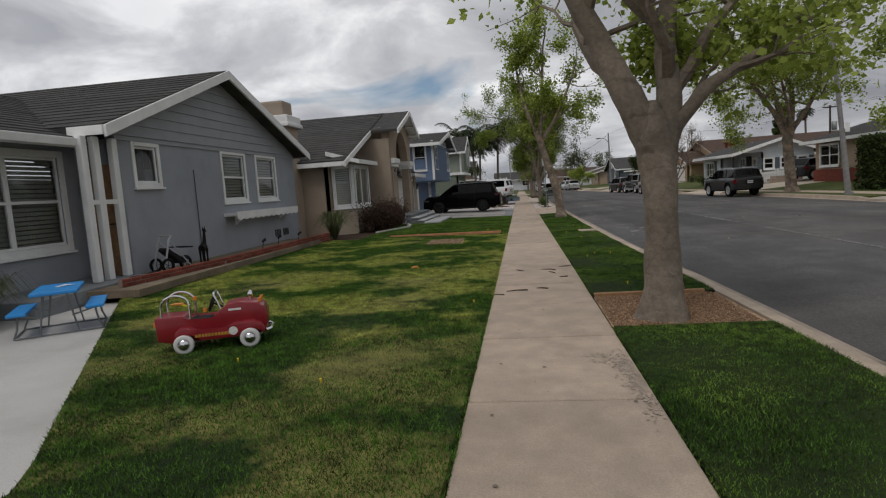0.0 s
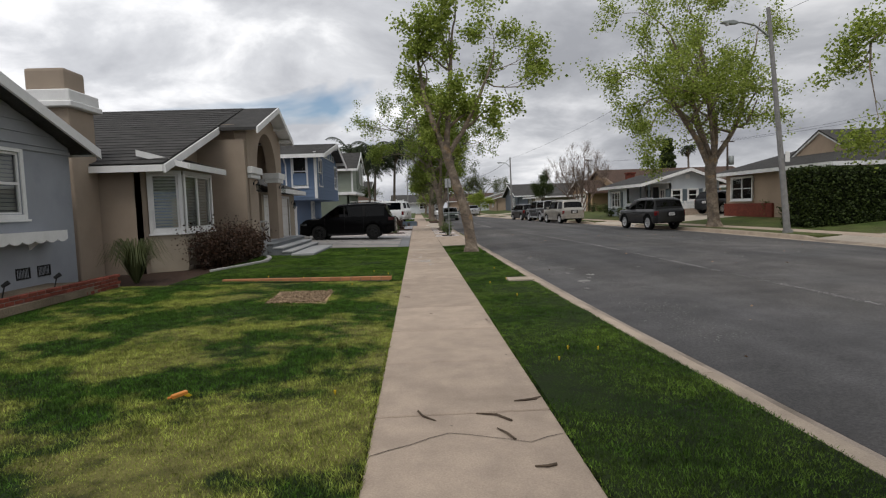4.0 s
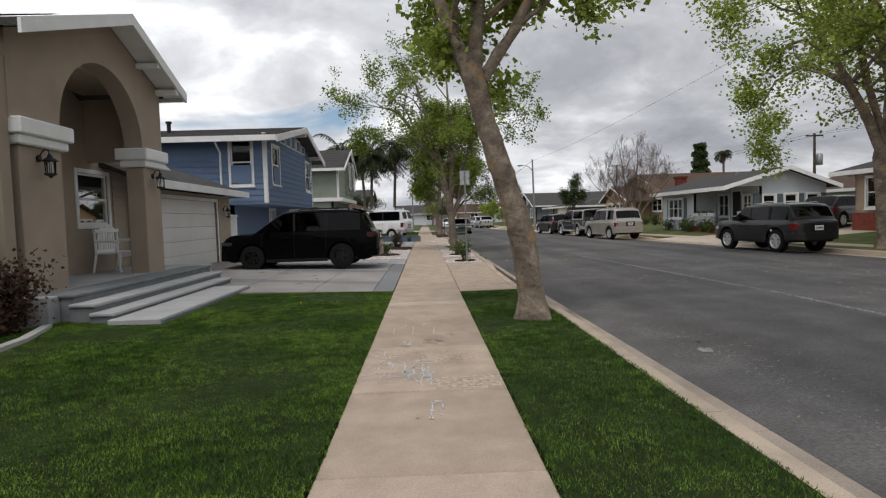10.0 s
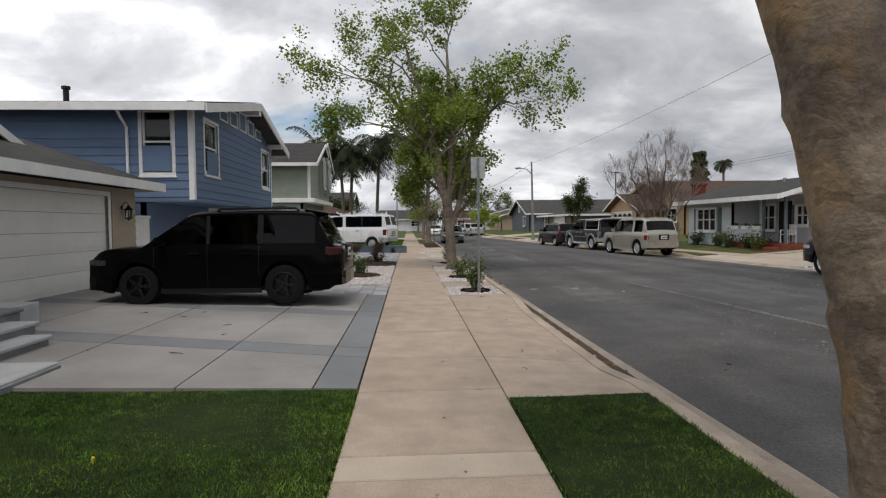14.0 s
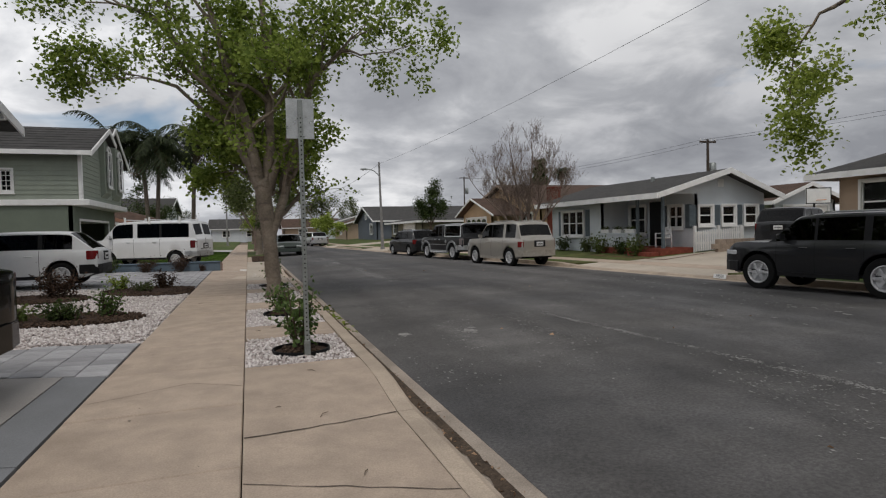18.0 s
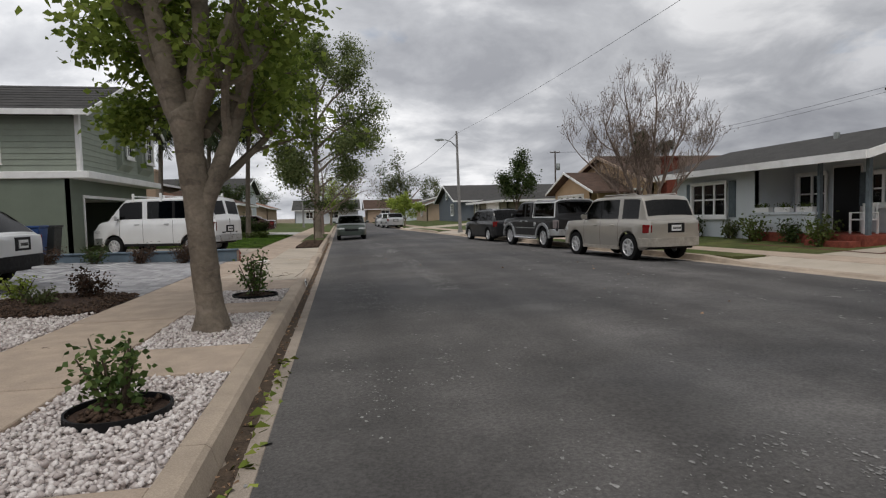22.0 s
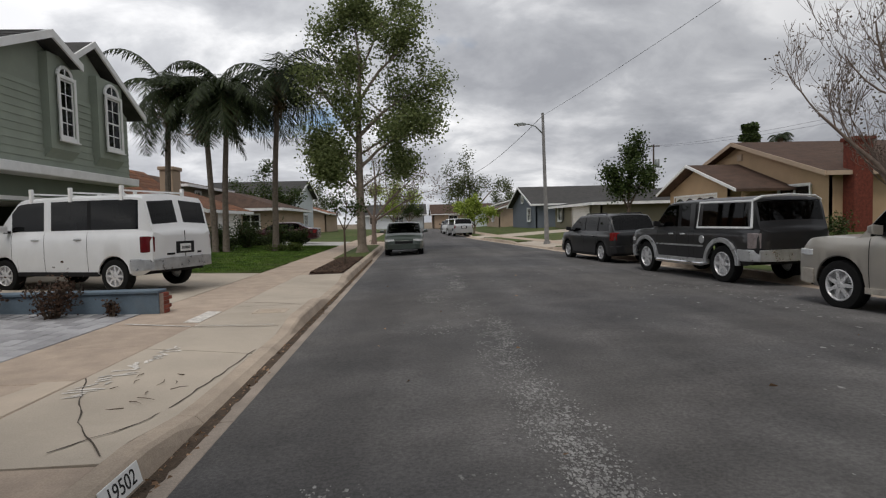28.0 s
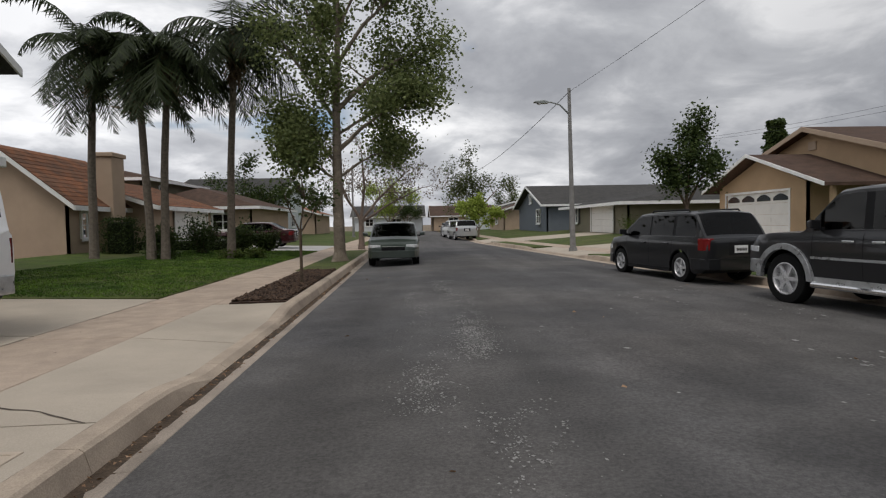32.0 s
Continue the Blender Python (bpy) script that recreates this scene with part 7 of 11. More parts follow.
vehicle("parked_suv", "glossy black three-row SUV with black wheels on the concrete drive", "car", (-3.90, 33.55, dz(-3.90) + 0.005), 178, 4.35, 1.80, 1.64, BLACKC, 1.02, 0.95, 1.22, 0.40, -1.75, -2.02, (-1.22, 1.28), 0.345,
        [(-1.75, -0.86), (-0.76, 0.06), (0.12, 1.02)], True, rim_mat=BLACKRIM, rails=True, rear_red=(0.83, 0.97), lens=mat("smoked_lens", (0.05, 0.008, 0.010), 0.12, var=0.1, scale=15, bump=0.0), spokes=5, clear=0.22, spoiler=True, plate_z=0.80, headlamp=GLASS)
van = vehicle("passenger_van", "white passenger van with dark windows and a white roof rack", "van", (-3.62, 55.8, dz(-3.6) + 0.01), 161, 4.6, 1.85, 1.94, WHITEC, 1.20, 1.05, 1.62, 1.02, -2.12, -2.27, (-1.42, 1.42), 0.335,
              [(-2.0, -0.86), (-0.76, 0.16), (0.34, 1.20)], True, rear_red=(0.66, 0.92), ladder=True, tumble=0.10, spokes=8, grey_bumper=ALU, split_rear=True, clear=0.34, plate_z=0.78, crown=0.05, lens=mat("dark_red_lens", (0.10, 0.006, 0.008), 0.15, var=0.1, scale=15, bump=0.0))
part("rear_seam", geo(box(-2.346, -2.334, -0.006, 0.006, 0.62, 1.2)), BLACKPL, van)
part("maker_badge", geo(box(-2.346, -2.334, 0.30, 0.52, 0.72, 0.76), box(-2.346, -2.334, -0.48, -0.36, 0.72, 0.76)), BLACKPL, van)
vehicle("parked_suv", "charcoal off-road SUV parked at the far kerb", "car", (11.95, 36.75, -0.11), 97, 4.3, 1.64, 1.62, CHARC, 1.06, 1.02, 1.02, 0.42, -1.78, -2.04, (-1.24, 1.27), 0.39,
        [(-1.78, -1.0), (-0.86, 0.0), (0.06, 0.86)], True, rails=ALU, rear_red=(0.72, 0.93), spokes=6, clear=0.34, plate_z=0.75)
vehicle("parked_suv", "pale gold full-size SUV with roof rails at the far kerb", "car", (10.5, 49.8, -0.11), 99, 4.22, 1.68, 1.74, GOLDC, 1.08, 1.04, 0.99, 0.49, -1.74, -1.98, (-1.27, 1.29), 0.365,
        [(-1.67, -0.98), (-0.81, -0.05), (0.02, 0.83)], True, rails=GOLDC, rear_red=(0.70, 0.90), spokes=7, lower=mat("beige_trim", (0.33, 0.30, 0.26), 0.5), clear=0.30, plate_z=0.80)
SILVERT = mat("silver_trim", (0.38, 0.39, 0.40), 0.35, metal=0.6)
pk = vehicle("pickup_truck", "dark grey pickup with a white-edged camper cap and silver arches", "truck", (10.4, 56.15, -0.11), 98, 4.85, 1.74, 1.78, GREYC, 1.14, 1.06, 1.19, 0.61, -2.27, -2.40, (-1.43, 1.50), 0.40,
             [(-2.16, -0.72), (-0.28, 0.055), (0.18, 1.0)], True, rear_red=(0.66, 0.93), spokes=6, arch_mat=SILVERT, tumble=0.12, clear=0.40, grey_bumper=ALU, lower=ALU, seams=(-0.48,), plate_z=0.52, lens=mat("silvered_lens", (0.20, 0.17, 0.17), 0.15, var=0.2, scale=15, bump=0.0))
part("cab_gap", geo(tube([(-0.49, -0.845, 1.12), (-0.49, -0.765, 1.68), (-0.49, -0.58, 1.79), (-0.49, 0.58, 1.79), (-0.49, 0.765, 1.68), (-0.49, 0.845, 1.12)], 0.022, 6)), BLACKPL, pk)
for s in (-1, 1):
    part("cap_edge", geo(tube([(-2.27, s * 0.832, 1.16), (-2.23, s * 0.772, 1.69), (-0.61, s * 0.772, 1.705), (-0.57, s * 0.832, 1.16), (-2.27, s * 0.832, 1.16)], 0.026, 6)), WHITEC, pk)
    part("running_board", geo(tube([(-0.92, s * 0.80, 0.40), (-0.83, s * 0.91, 0.36), (0.92, s * 0.91, 0.36), (1.0, s * 0.80, 0.40)], 0.04, 8)), CHROME, pk)
    part("side_moulding", geo(box(-0.83, 0.99, s * 0.865 if s > 0 else -0.885, 0.885 if s > 0 else -0.865, 0.74, 0.775)), SILVERT, pk)
    part("fuel_cap", geo(*[moved(lathe([(0.0, -0.006), (0.085, -0.006), (0.09, 0.01)], 14), -0.78, s * 0.876, 0.90)] if s < 0 else [moved(lathe([(0.0, 0.006), (0.085, 0.006), (0.09, -0.01)], 14), -0.78, s * 0.876, 0.90)]), SILVERT, pk)
part("cap_roof_edge", geo(tube([(-2.24, -0.77, 1.70), (-2.27, -0.6, 1.775), (-2.29, 0, 1.805), (-2.27, 0.6, 1.775), (-2.24, 0.77, 1.70)], 0.026, 6)), WHITEC, pk)
vehicle("parked_minivan", "dark grey compact minivan with red tail lights at the far kerb", "car", (9.85, 62.2, -0.11), 98, 4.2, 1.58, 1.52, CHARC, 0.96, 0.86, 1.32, 0.52, -1.66, -2.02, (-1.24, 1.30), 0.325,
        [(-1.72, -1.02), (-0.92, -0.06), (0.0, 1.02)], True, rails=BLACKPL, rear_red=(0.74, 1.0), spokes=5, clear=0.22, plate_z=0.66)
vehicle("parked_crossover", "dark grey crossover backed by the white fence on a drive", "car", (20.6, 45.0, 0.36), 24, 4.0, 1.75, 1.55, CHARC, 1.00, 0.92, 1.2, 0.45, -1.5, -2.0, (-1.3, 1.3), 0.36,
        [(-1.6, -0.95), (-0.85, 0.0), (0.08, 0.95)], True, rear_red=(0.74, 0.98), spokes=5)
vehicle("parked_hatchback", "green-grey hatchback parked at the near kerb facing the walker", "car", (2.95, 69.3, -0.10), -90, 4.2, 1.68, 1.42, GREENC, 0.92, 0.84, 1.25, 0.45, -1.4, -1.98, (-1.22, 1.3), 0.31,
        [(-1.5, -0.75), (-0.65, 0.15), (0.22, 1.05)], False, rear_red=(0.7, 0.98), spokes=6, nose_drop=0.72)
vehicle("parked_car", "white compact car with a dark rear window on the paver drive", "car", (-5.35, 45.7, dz(-5.35) + 0.01), 180, 4.0, 1.68, 1.42, WHITEC, 0.94, 0.85, 1.15, 0.4, -1.4, -1.92, (-1.2, 1.22), 0.32,
        [(-1.45, -0.8), (-0.7, 0.1), (0.18, 0.95)], True, rear_red=(0.74, 0.98), spokes=6, lower=BLACKPL)
vehicle("parked_saloon", "dark red saloon on a drive behind the shrubs", "car", (-5.0, 80.8, dz(-5.0) + 0.01), 180, 4.6, 1.75, 1.35, REDC, 0.90, 0.80, 1.2, 0.35, -1.05, -1.75, (-1.32, 1.35), 0.32,
        [(-1.2, -0.72), (-0.6, 0.1), (0.18, 0.92)], False, rear_red=(0.72, 0.95), trunk=0.95)
vehicle("parked_suv", "silver SUV parked far down the street", "car", (7.75, 96.0, -0.10), 96, 4.4, 1.75, 1.58, SILVERC, 1.0, 0.92, 1.1, 0.45, -1.7, -2.05, (-1.3, 1.3), 0.34, [(-1.6, -0.95), (-0.85, 0.0), (0.08, 0.95)], True, rear_red=(0.72, 0.98))
vehicle("parked_suv", "white SUV parked far down the street", "car", (7.65, 102.5, -0.10), 96, 4.4, 1.75, 1.60, WHITEC, 1.0, 0.92, 1.1, 0.45, -1.7, -2.05, (-1.3, 1.3), 0.34, [(-1.6, -0.95), (-0.85, 0.0), (0.08, 0.95)], True, rear_red=(0.72, 0.98))
vehicle("parked_car", "dark car parked far down the street", "car", (7.6, 108.5, -0.10), 90, 4.3, 1.7, 1.42, CHARC, 0.94, 0.85, 1.1, 0.4, -1.4, -1.9, (-1.25, 1.3), 0.32, [(-1.35, -0.8), (-0.7, 0.1), (0.18, 0.98)], True)
vehicle("parked_car", "white car parked far down the near kerb", "car", (3.0, 100.0, -0.10), -90, 4.3, 1.7, 1.42, WHITEC, 0.94, 0.85, 1.1, 0.4, -1.4, -1.9, (-1.25, 1.3), 0.32, [(-1.35, -0.8), (-0.7, 0.1), (0.18, 0.98)], True)


# ---- trees ----
def leaves_mesh(name, pts, size, material, rng, flat=0.4, aspect=0.8):
    """Many small leaves at pts (an array): each a folded blade of four corners."""
    n = len(pts)
    d = rng.normal(size=(n, 3))
    d[:, 2] = d[:, 2] * flat - 0.4
    d /= np.linalg.norm(d, axis=1)[:, None]
    s = np.cross(d, rng.normal(size=(n, 3)))
    s /= np.linalg.norm(s, axis=1)[:, None]
    nr = np.cross(d, s)
    ln = size * rng.uniform(0.6, 1.3, n)[:, None]
    w = ln * aspect * 0.5
    v = np.empty((n, 4, 3))
    v[:, 0] = pts
    v[:, 1] = pts + d * ln * 0.45 + s * w + nr * ln * 0.12
    v[:, 2] = pts + d * ln
    v[:, 3] = pts + d * ln * 0.45 - s * w + nr * ln * 0.12
    me = bpy.data.meshes.new(name)
    me.vertices.add(4 * n)
    me.vertices.foreach_set("co", v.reshape(-1))
    me.loops.add(4 * n)
    me.loops.foreach_set("vertex_index", np.arange(4 * n))
    me.polygons.add(n)
    me.polygons.foreach_set("loop_start", np.arange(0, 4 * n, 4))
    me.polygons.foreach_set("loop_total", np.full(n, 4))
    me.update(calc_edges=True)
    me.materials.append(material)
    return me


def grow(tubes, tips, p, d, length, r, level, rnd, wob=0.35, up=0.12, kids=(2, 4), n=5):
    """A branch and its twigs: wandering tubes, and the points where leaves sit."""
    path, rad = [p.copy()], [r]
    dd = d.normalized()
    seg = 4 if level else 3
    for i in range(seg):
        dd = (dd + Vector((rnd.gauss(0, wob), rnd.gauss(0, wob), rnd.gauss(0, wob) + up)) * 0.55).normalized()
        p = p + dd * (length / seg)
        path.append(p.copy())
        rad.append(max(0.004, r * (1 - 0.55 * (i + 1) / seg)))
    tubes.append((path, rad, n if level > 1 else 4))
    if level == 0:
        tips += path[1:]
        return
    if level == 1:
        tips.append(path[-1])
    for i in range(rnd.randint(*kids)):
        f = rnd.uniform(0.35, 1.0)
        k = min(seg, max(1, round(f * seg)))
        nd = (dd + Vector((rnd.gauss(0, 0.75), rnd.gauss(0, 0.75), rnd.gauss(0.05, 0.55)))).normalized()
        grow(tubes, tips, path[k], nd, length * rnd.uniform(0.55, 0.8), rad[k] * 0.62, level - 1, rnd, wob, up, kids, n)


def tree(label, at, trunk, limbs, seed, levels=3, leaf_n=6000, leaf_size=0.11, leaf_mat=None, bark=None, spread=0.16, flare=True, wob=0.4, up=0.10, kids=(2, 4), sub=(3, 5), droop=0.0, name="plane_tree", group="street trees", lenk=0.62, short=()):
    """A tree: a trunk path with radii, main limbs (each a path with radii), twigs grown from them, and a crown of small leaves."""
    rnd = random.Random(seed)
    rng = np.random.default_rng(seed)
    t = thing(name, label, "tree", group, at=at)
    bk = bark or BARK

    def fine(path, k=5):
        out = []
        for i in range(len(path) - 1):
            a, b = path[i], path[i + 1]
            for j in range(k):
                f = j / k
                out.append(tuple(a[q] + (b[q] - a[q]) * f for q in range(4)))
        out.append(path[-1])
        return out

    tp = fine(trunk, 14)
    rk = random.Random(seed + 500)
    knots = [(rk.uniform(0.3, trunk[-1][2]), rk.uniform(0, 6.28), rk.uniform(0.06, 0.16), rk.uniform(0.018, 0.04)) for _ in range(int(trunk[-1][2] * 6))] if flare else []
    vs, fs = tube([p[:3] for p in tp], [p[3] for p in tp], 24)
    vv = []
    for i, v in enumerate(vs):
        ring_ = min(i // 24, len(tp) - 1)
        c = Vector(tp[ring_][:3])
        o = Vector(v) - c
        k = 1 + 0.10 * noise.noise((v[0] * 5, v[1] * 5, v[2] * 2.2 + seed)) + 0.05 * noise.noise((v[0] * 14, v[1] * 14, v[2] * 7 + seed))
        a = math.atan2(o.y, o.x)
        for kz, ka, kh, kw in knots:
            dzk = (v[2] - kz - 0.03 * math.sin(a * 3 + ka)) / kw
            if abs(dzk) < 3:
                k += kh * math.exp(-dzk * dzk) * max(0.0, math.cos(a - ka)) ** 1.5
        if flare and v[2] < 0.35:
            k *= 1 + (0.35 - max(v[2], -0.1)) * (0.45 + 0.75 * math.sin(a * 3 + seed) * abs(math.sin(a * 2 + seed)))
        vv.append(tuple(c + o * k))
    smooth(part("trunk", geo((vv, fs)), bk, t), 60)
    tubes, tips = [], []
    for ib, lb in enumerate(limbs):
        fp = fine(lb, 4)
        lv, lf = tube([p[:3] for p in fp], [p[3] for p in fp], 10)
        lv = [tuple(Vector(v) + Vector((noise.noise((v[0] * 4, v[1] * 4, v[2] * 4 + k_ + seed)) for k_ in (0, 11, 23))) * 0.03) for v in lv]
        smooth(part("limb", geo((lv, lf)), bk, t), 60)
        L = sum((Vector(lb[i + 1][:3]) - Vector(lb[i][:3])).length for i in range(len(lb) - 1)) * (0.34 if ib in short else 1.0)
        for i in range(rnd.randint(*sub)):
            f = rnd.uniform(0.3, 1.0)
            k = min(len(fp) - 1, int(f * (len(fp) - 1)))
            d = Vector(fp[k][:3]) - Vector(fp[max(0, k - 2)][:3])
            if d.length < 1e-3:
                continue
            nd = (d.normalized() + Vector((rnd.gauss(0, 0.6), rnd.gauss(0, 0.6), rnd.gauss(0.1 - droop, 0.4)))).normalized()
            grow(tubes, tips, Vector(fp[k][:3]), nd, L * rnd.uniform(0.45, 0.8) * lenk, fp[k][3] * 0.6, levels - 1, rnd, wob, up - droop, kids)
        d = Vector(fp[-1][:3]) - Vector(fp[-3][:3])
        grow(tubes, tips, Vector(fp[-1][:3]), d, L * 0.6 * lenk, fp[-1][3] * 0.9, levels - 1, rnd, wob, up - droop, kids)
    tagged(part("twig_mass", geo(*[tube(p, r, n) for p, r, n in tubes]), bk, t), kind="stuff")
    if leaf_n and tips:
        tp_ = np.array([tuple(v) for v in tips])
        wt_ = rng.gamma(1.1, 1.0, len(tp_)) + 0.02
        idx = rng.choice(len(tp_), leaf_n, p=wt_ / wt_.sum())
        pts = tp_[idx] + rng.normal(size=(leaf_n, 3)) * spread * 0.9
        cr = new("crown", leaves_mesh("crown", pts, leaf_size, leaf_mat or LEAF, rng))
        cr.parent = t
        tagged(cr, kind="stuff")
    return t


tree("mottled plane tree forking low in a pit of dry litter", (0.83, 6.1, -0.02), [(0, 0, 0, 0.235), (0.0, 0, 0.25, 0.19), (0.0, 0.0, 0.9, 0.162), (-0.01, 0, 1.5, 0.175), (-0.05, 0, 1.9, 0.19), (-0.06, 0, 2.1, 0.13), (-0.06, 0, 2.22, 0.04)],
     [[(-0.02, 0, 1.3, 0.11), (-0.09, 0, 1.8, 0.155), (-0.30, 0.0, 2.3, 0.15), (-0.55, 0.1, 2.9, 0.125), (-0.95, 0.3, 3.8, 0.10), (-1.3, 0.8, 4.9, 0.06)],
      [(0.02, 0, 1.35, 0.10), (0.06, 0, 1.8, 0.135), (0.12, 0.05, 2.25, 0.13), (0.14, 0.2, 2.9, 0.105), (0.35, 0.5, 3.9, 0.08), (0.5, 0.9, 5.0, 0.05)],
      [(0.04, 0, 1.6, 0.07), (0.17, 0, 1.97, 0.08), (0.45, -0.1, 2.3, 0.06), (0.95, 0.1, 2.6, 0.045), (1.7, 0.5, 3.1, 0.03)],
      [(0.1, 0.1, 1.95, 0.06), (0.3, 0.7, 2.3, 0.045), (0.6, 1.4, 2.7, 0.03)]], 11, leaf_n=7800, leaf_size=0.085, lenk=0.6, bark=BARKS)
tree("leaning mottled plane tree with flaking bark on the grass strip", (1.03, 24.15, -0.02), [(0.02, 0, 0, 0.22), (0.0, 0, 0.3, 0.18), (-0.12, 0, 1.2, 0.162), (-0.36, 0, 2.0, 0.146), (-0.58, 0, 2.7, 0.138), (-0.72, 0, 3.3, 0.15), (-0.76, 0, 3.45, 0.08)],
     [[(-0.72, 0, 3.2, 0.11), (-1.0, 0.1, 3.9, 0.09), (-1.3, 0.3, 4.9, 0.07), (-1.5, 0.4, 6.2, 0.045)], [(-0.70, 0, 3.3, 0.11), (-0.6, 0.2, 4.2, 0.09), (-0.5, 0.3, 5.4, 0.07), (-0.4, 0.3, 6.8, 0.045)],
      [(-0.6, 0, 3.2, 0.09), (-0.1, 0.1, 3.9, 0.075), (0.3, 0.1, 4.7, 0.06), (0.7, 0.2, 5.6, 0.035), (0.9, 0.2, 6.2, 0.02)], [(-0.72, 0.1, 3.1, 0.07), (-0.9, 0.7, 3.7, 0.06), (-1.2, 1.4, 4.6, 0.04)]], 23, leaf_n=17500, leaf_size=0.10, lenk=0.55)
tree("plane tree with a full spring crown standing in white stone chips", (0.86, 41.1, -0.05), [(0, 0, 0, 0.20), (-0.02, 0, 0.3, 0.158), (-0.08, 0, 1.2, 0.145), (-0.16, 0, 2.1, 0.155), (-0.18, 0, 2.5, 0.17), (-0.18, 0, 2.62, 0.10)],
     [[(-0.2, 0, 2.3, 0.13), (-0.6, 0.1, 3.4, 0.11), (-1.3, 0.3, 4.8, 0.085), (-2.2, 0.5, 6.0, 0.06), (-2.9, 0.7, 6.3, 0.03)], [(-0.2, 0, 2.3, 0.12), (-0.45, -0.1, 3.6, 0.10), (-0.9, -0.2, 5.3, 0.075), (-1.4, -0.1, 7.0, 0.045)],
      [(-0.12, 0, 2.4, 0.13), (0.0, 0.1, 3.5, 0.105), (0.0, 0.2, 5.0, 0.08), (-0.1, 0.3, 6.9, 0.045)], [(-0.08, 0, 1.1, 0.08), (0.0, 0, 1.55, 0.11), (0.25, 0.1, 2.2, 0.10), (0.5, 0.4, 3.2, 0.08), (0.8, 0.9, 4.6, 0.055)],
      [(-0.1, 0, 2.4, 0.10), (0.4, -0.2, 3.5, 0.085), (0.9, -0.4, 4.7, 0.06), (1.5, -0.6, 5.3, 0.04), (1.9, -0.7, 5.2, 0.02)], [(-0.15, 0.1, 2.4, 0.08), (-0.9, 0.6, 3.7, 0.06), (-1.9, 0.9, 4.7, 0.04), (-2.6, 1.0, 4.9, 0.02)],
      [(-0.15, 0.1, 2.4, 0.09), (-0.5, 0.9, 3.3, 0.07), (-0.9, 1.8, 4.5, 0.045)], [(-0.1, 0.1, 2.3, 0.07), (-0.6, 1.4, 2.9, 0.055), (-0.9, 2.5, 3.3, 0.03)], [(0.0, 0.1, 2.3, 0.06), (0.2, 1.4, 3.1, 0.045), (0.4, 2.5, 3.4, 0.028)]], 37, leaf_n=35000, leaf_size=0.10, levels=3, lenk=0.50, leaf_mat=LEAFM, bark=BARKS)
tree("large spreading plane tree beyond the street with sprays hanging low", (14.25, 34.3, -0.02), [(0, 0, 0, 0.36), (0.0, 0, 0.4, 0.28), (-0.1, 0, 1.6, 0.25), (-0.2, 0, 2.9, 0.26), (0.0, 0, 3.6, 0.25)],
     [[(-0.15, 0, 2.9, 0.16), (-0.9, -0.1, 4.4, 0.14), (-2.0, -0.3, 5.9, 0.11), (-2.8, -0.5, 7.0, 0.075), (-3.5, -0.7, 7.2, 0.04)], [(0.0, 0, 3.5, 0.17), (0.1, 0.1, 5.2, 0.14), (-0.2, 0.2, 7.2, 0.10), (-0.6, 0.3, 9.3, 0.06)],
      [(0.05, 0, 3.4, 0.15), (0.8, 0.1, 4.4, 0.12), (1.5, 0.2, 5.6, 0.10), (1.7, 0.2, 7.2, 0.075), (2.2, 0.2, 8.8, 0.045)], [(-0.1, 0, 3.3, 0.12), (-0.8, -0.2, 5.0, 0.1), (-1.6, -0.5, 7.4, 0.075), (-2.5, -0.8, 9.2, 0.045)],
      [(0.0, -0.1, 3.3, 0.11), (-0.6, -0.9, 4.9, 0.09), (-1.3, -1.8, 6.2, 0.06), (-2.2, -2.3, 6.8, 0.035)], [(-0.1, 0.2, 3.4, 0.11), (-0.4, 1.2, 5.4, 0.085), (-0.9, 2.6, 6.5, 0.06), (-1.4, 3.6, 6.1, 0.035), (-1.7, 4.0, 5.3, 0.018), (-1.75, 4.1, 4.5, 0.01)]], 41, short=(5,), leaf_n=30000, leaf_size=0.12, spread=0.26, levels=3, lenk=0.55, droop=0.12)
tree("plane tree beyond the street reaching over the road with hanging sprays", (14.25, 17.3, -0.02), [(0, 0, 0, 0.30), (0.0, 0, 0.4, 0.24), (-0.05, 0.1, 1.6, 0.21), (-0.1, 0.2, 2.9, 0.22), (-0.1, 0.2, 3.3, 0.18)],
     [[(-0.1, 0.2, 2.9, 0.15), (-0.4, 1.6, 4.6, 0.12), (-0.5, 3.4, 6.0, 0.09), (-0.7, 5.0, 6.5, 0.06), (-1.5, 5.2, 5.9, 0.035), (-1.9, 4.7, 5.0, 0.022), (-1.85, 4.5, 3.8, 0.01)], [(-0.1, 0.2, 3.0, 0.14), (-0.9, 0.6, 4.6, 0.11), (-1.6, 1.0, 6.4, 0.08), (-2.0, 1.3, 7.8, 0.04)],
      [(-0.1, 0.2, 3.1, 0.15), (0.2, 0.0, 5.0, 0.12), (0.3, -0.3, 7.5, 0.07)], [(-0.1, 0.2, 3.0, 0.13), (1.0, -0.4, 4.6, 0.1), (2.2, -1.0, 6.4, 0.06)]], 131, short=(0,), leaf_n=10000, leaf_size=0.11, spread=0.22, levels=3, lenk=0.45, droop=0.12)
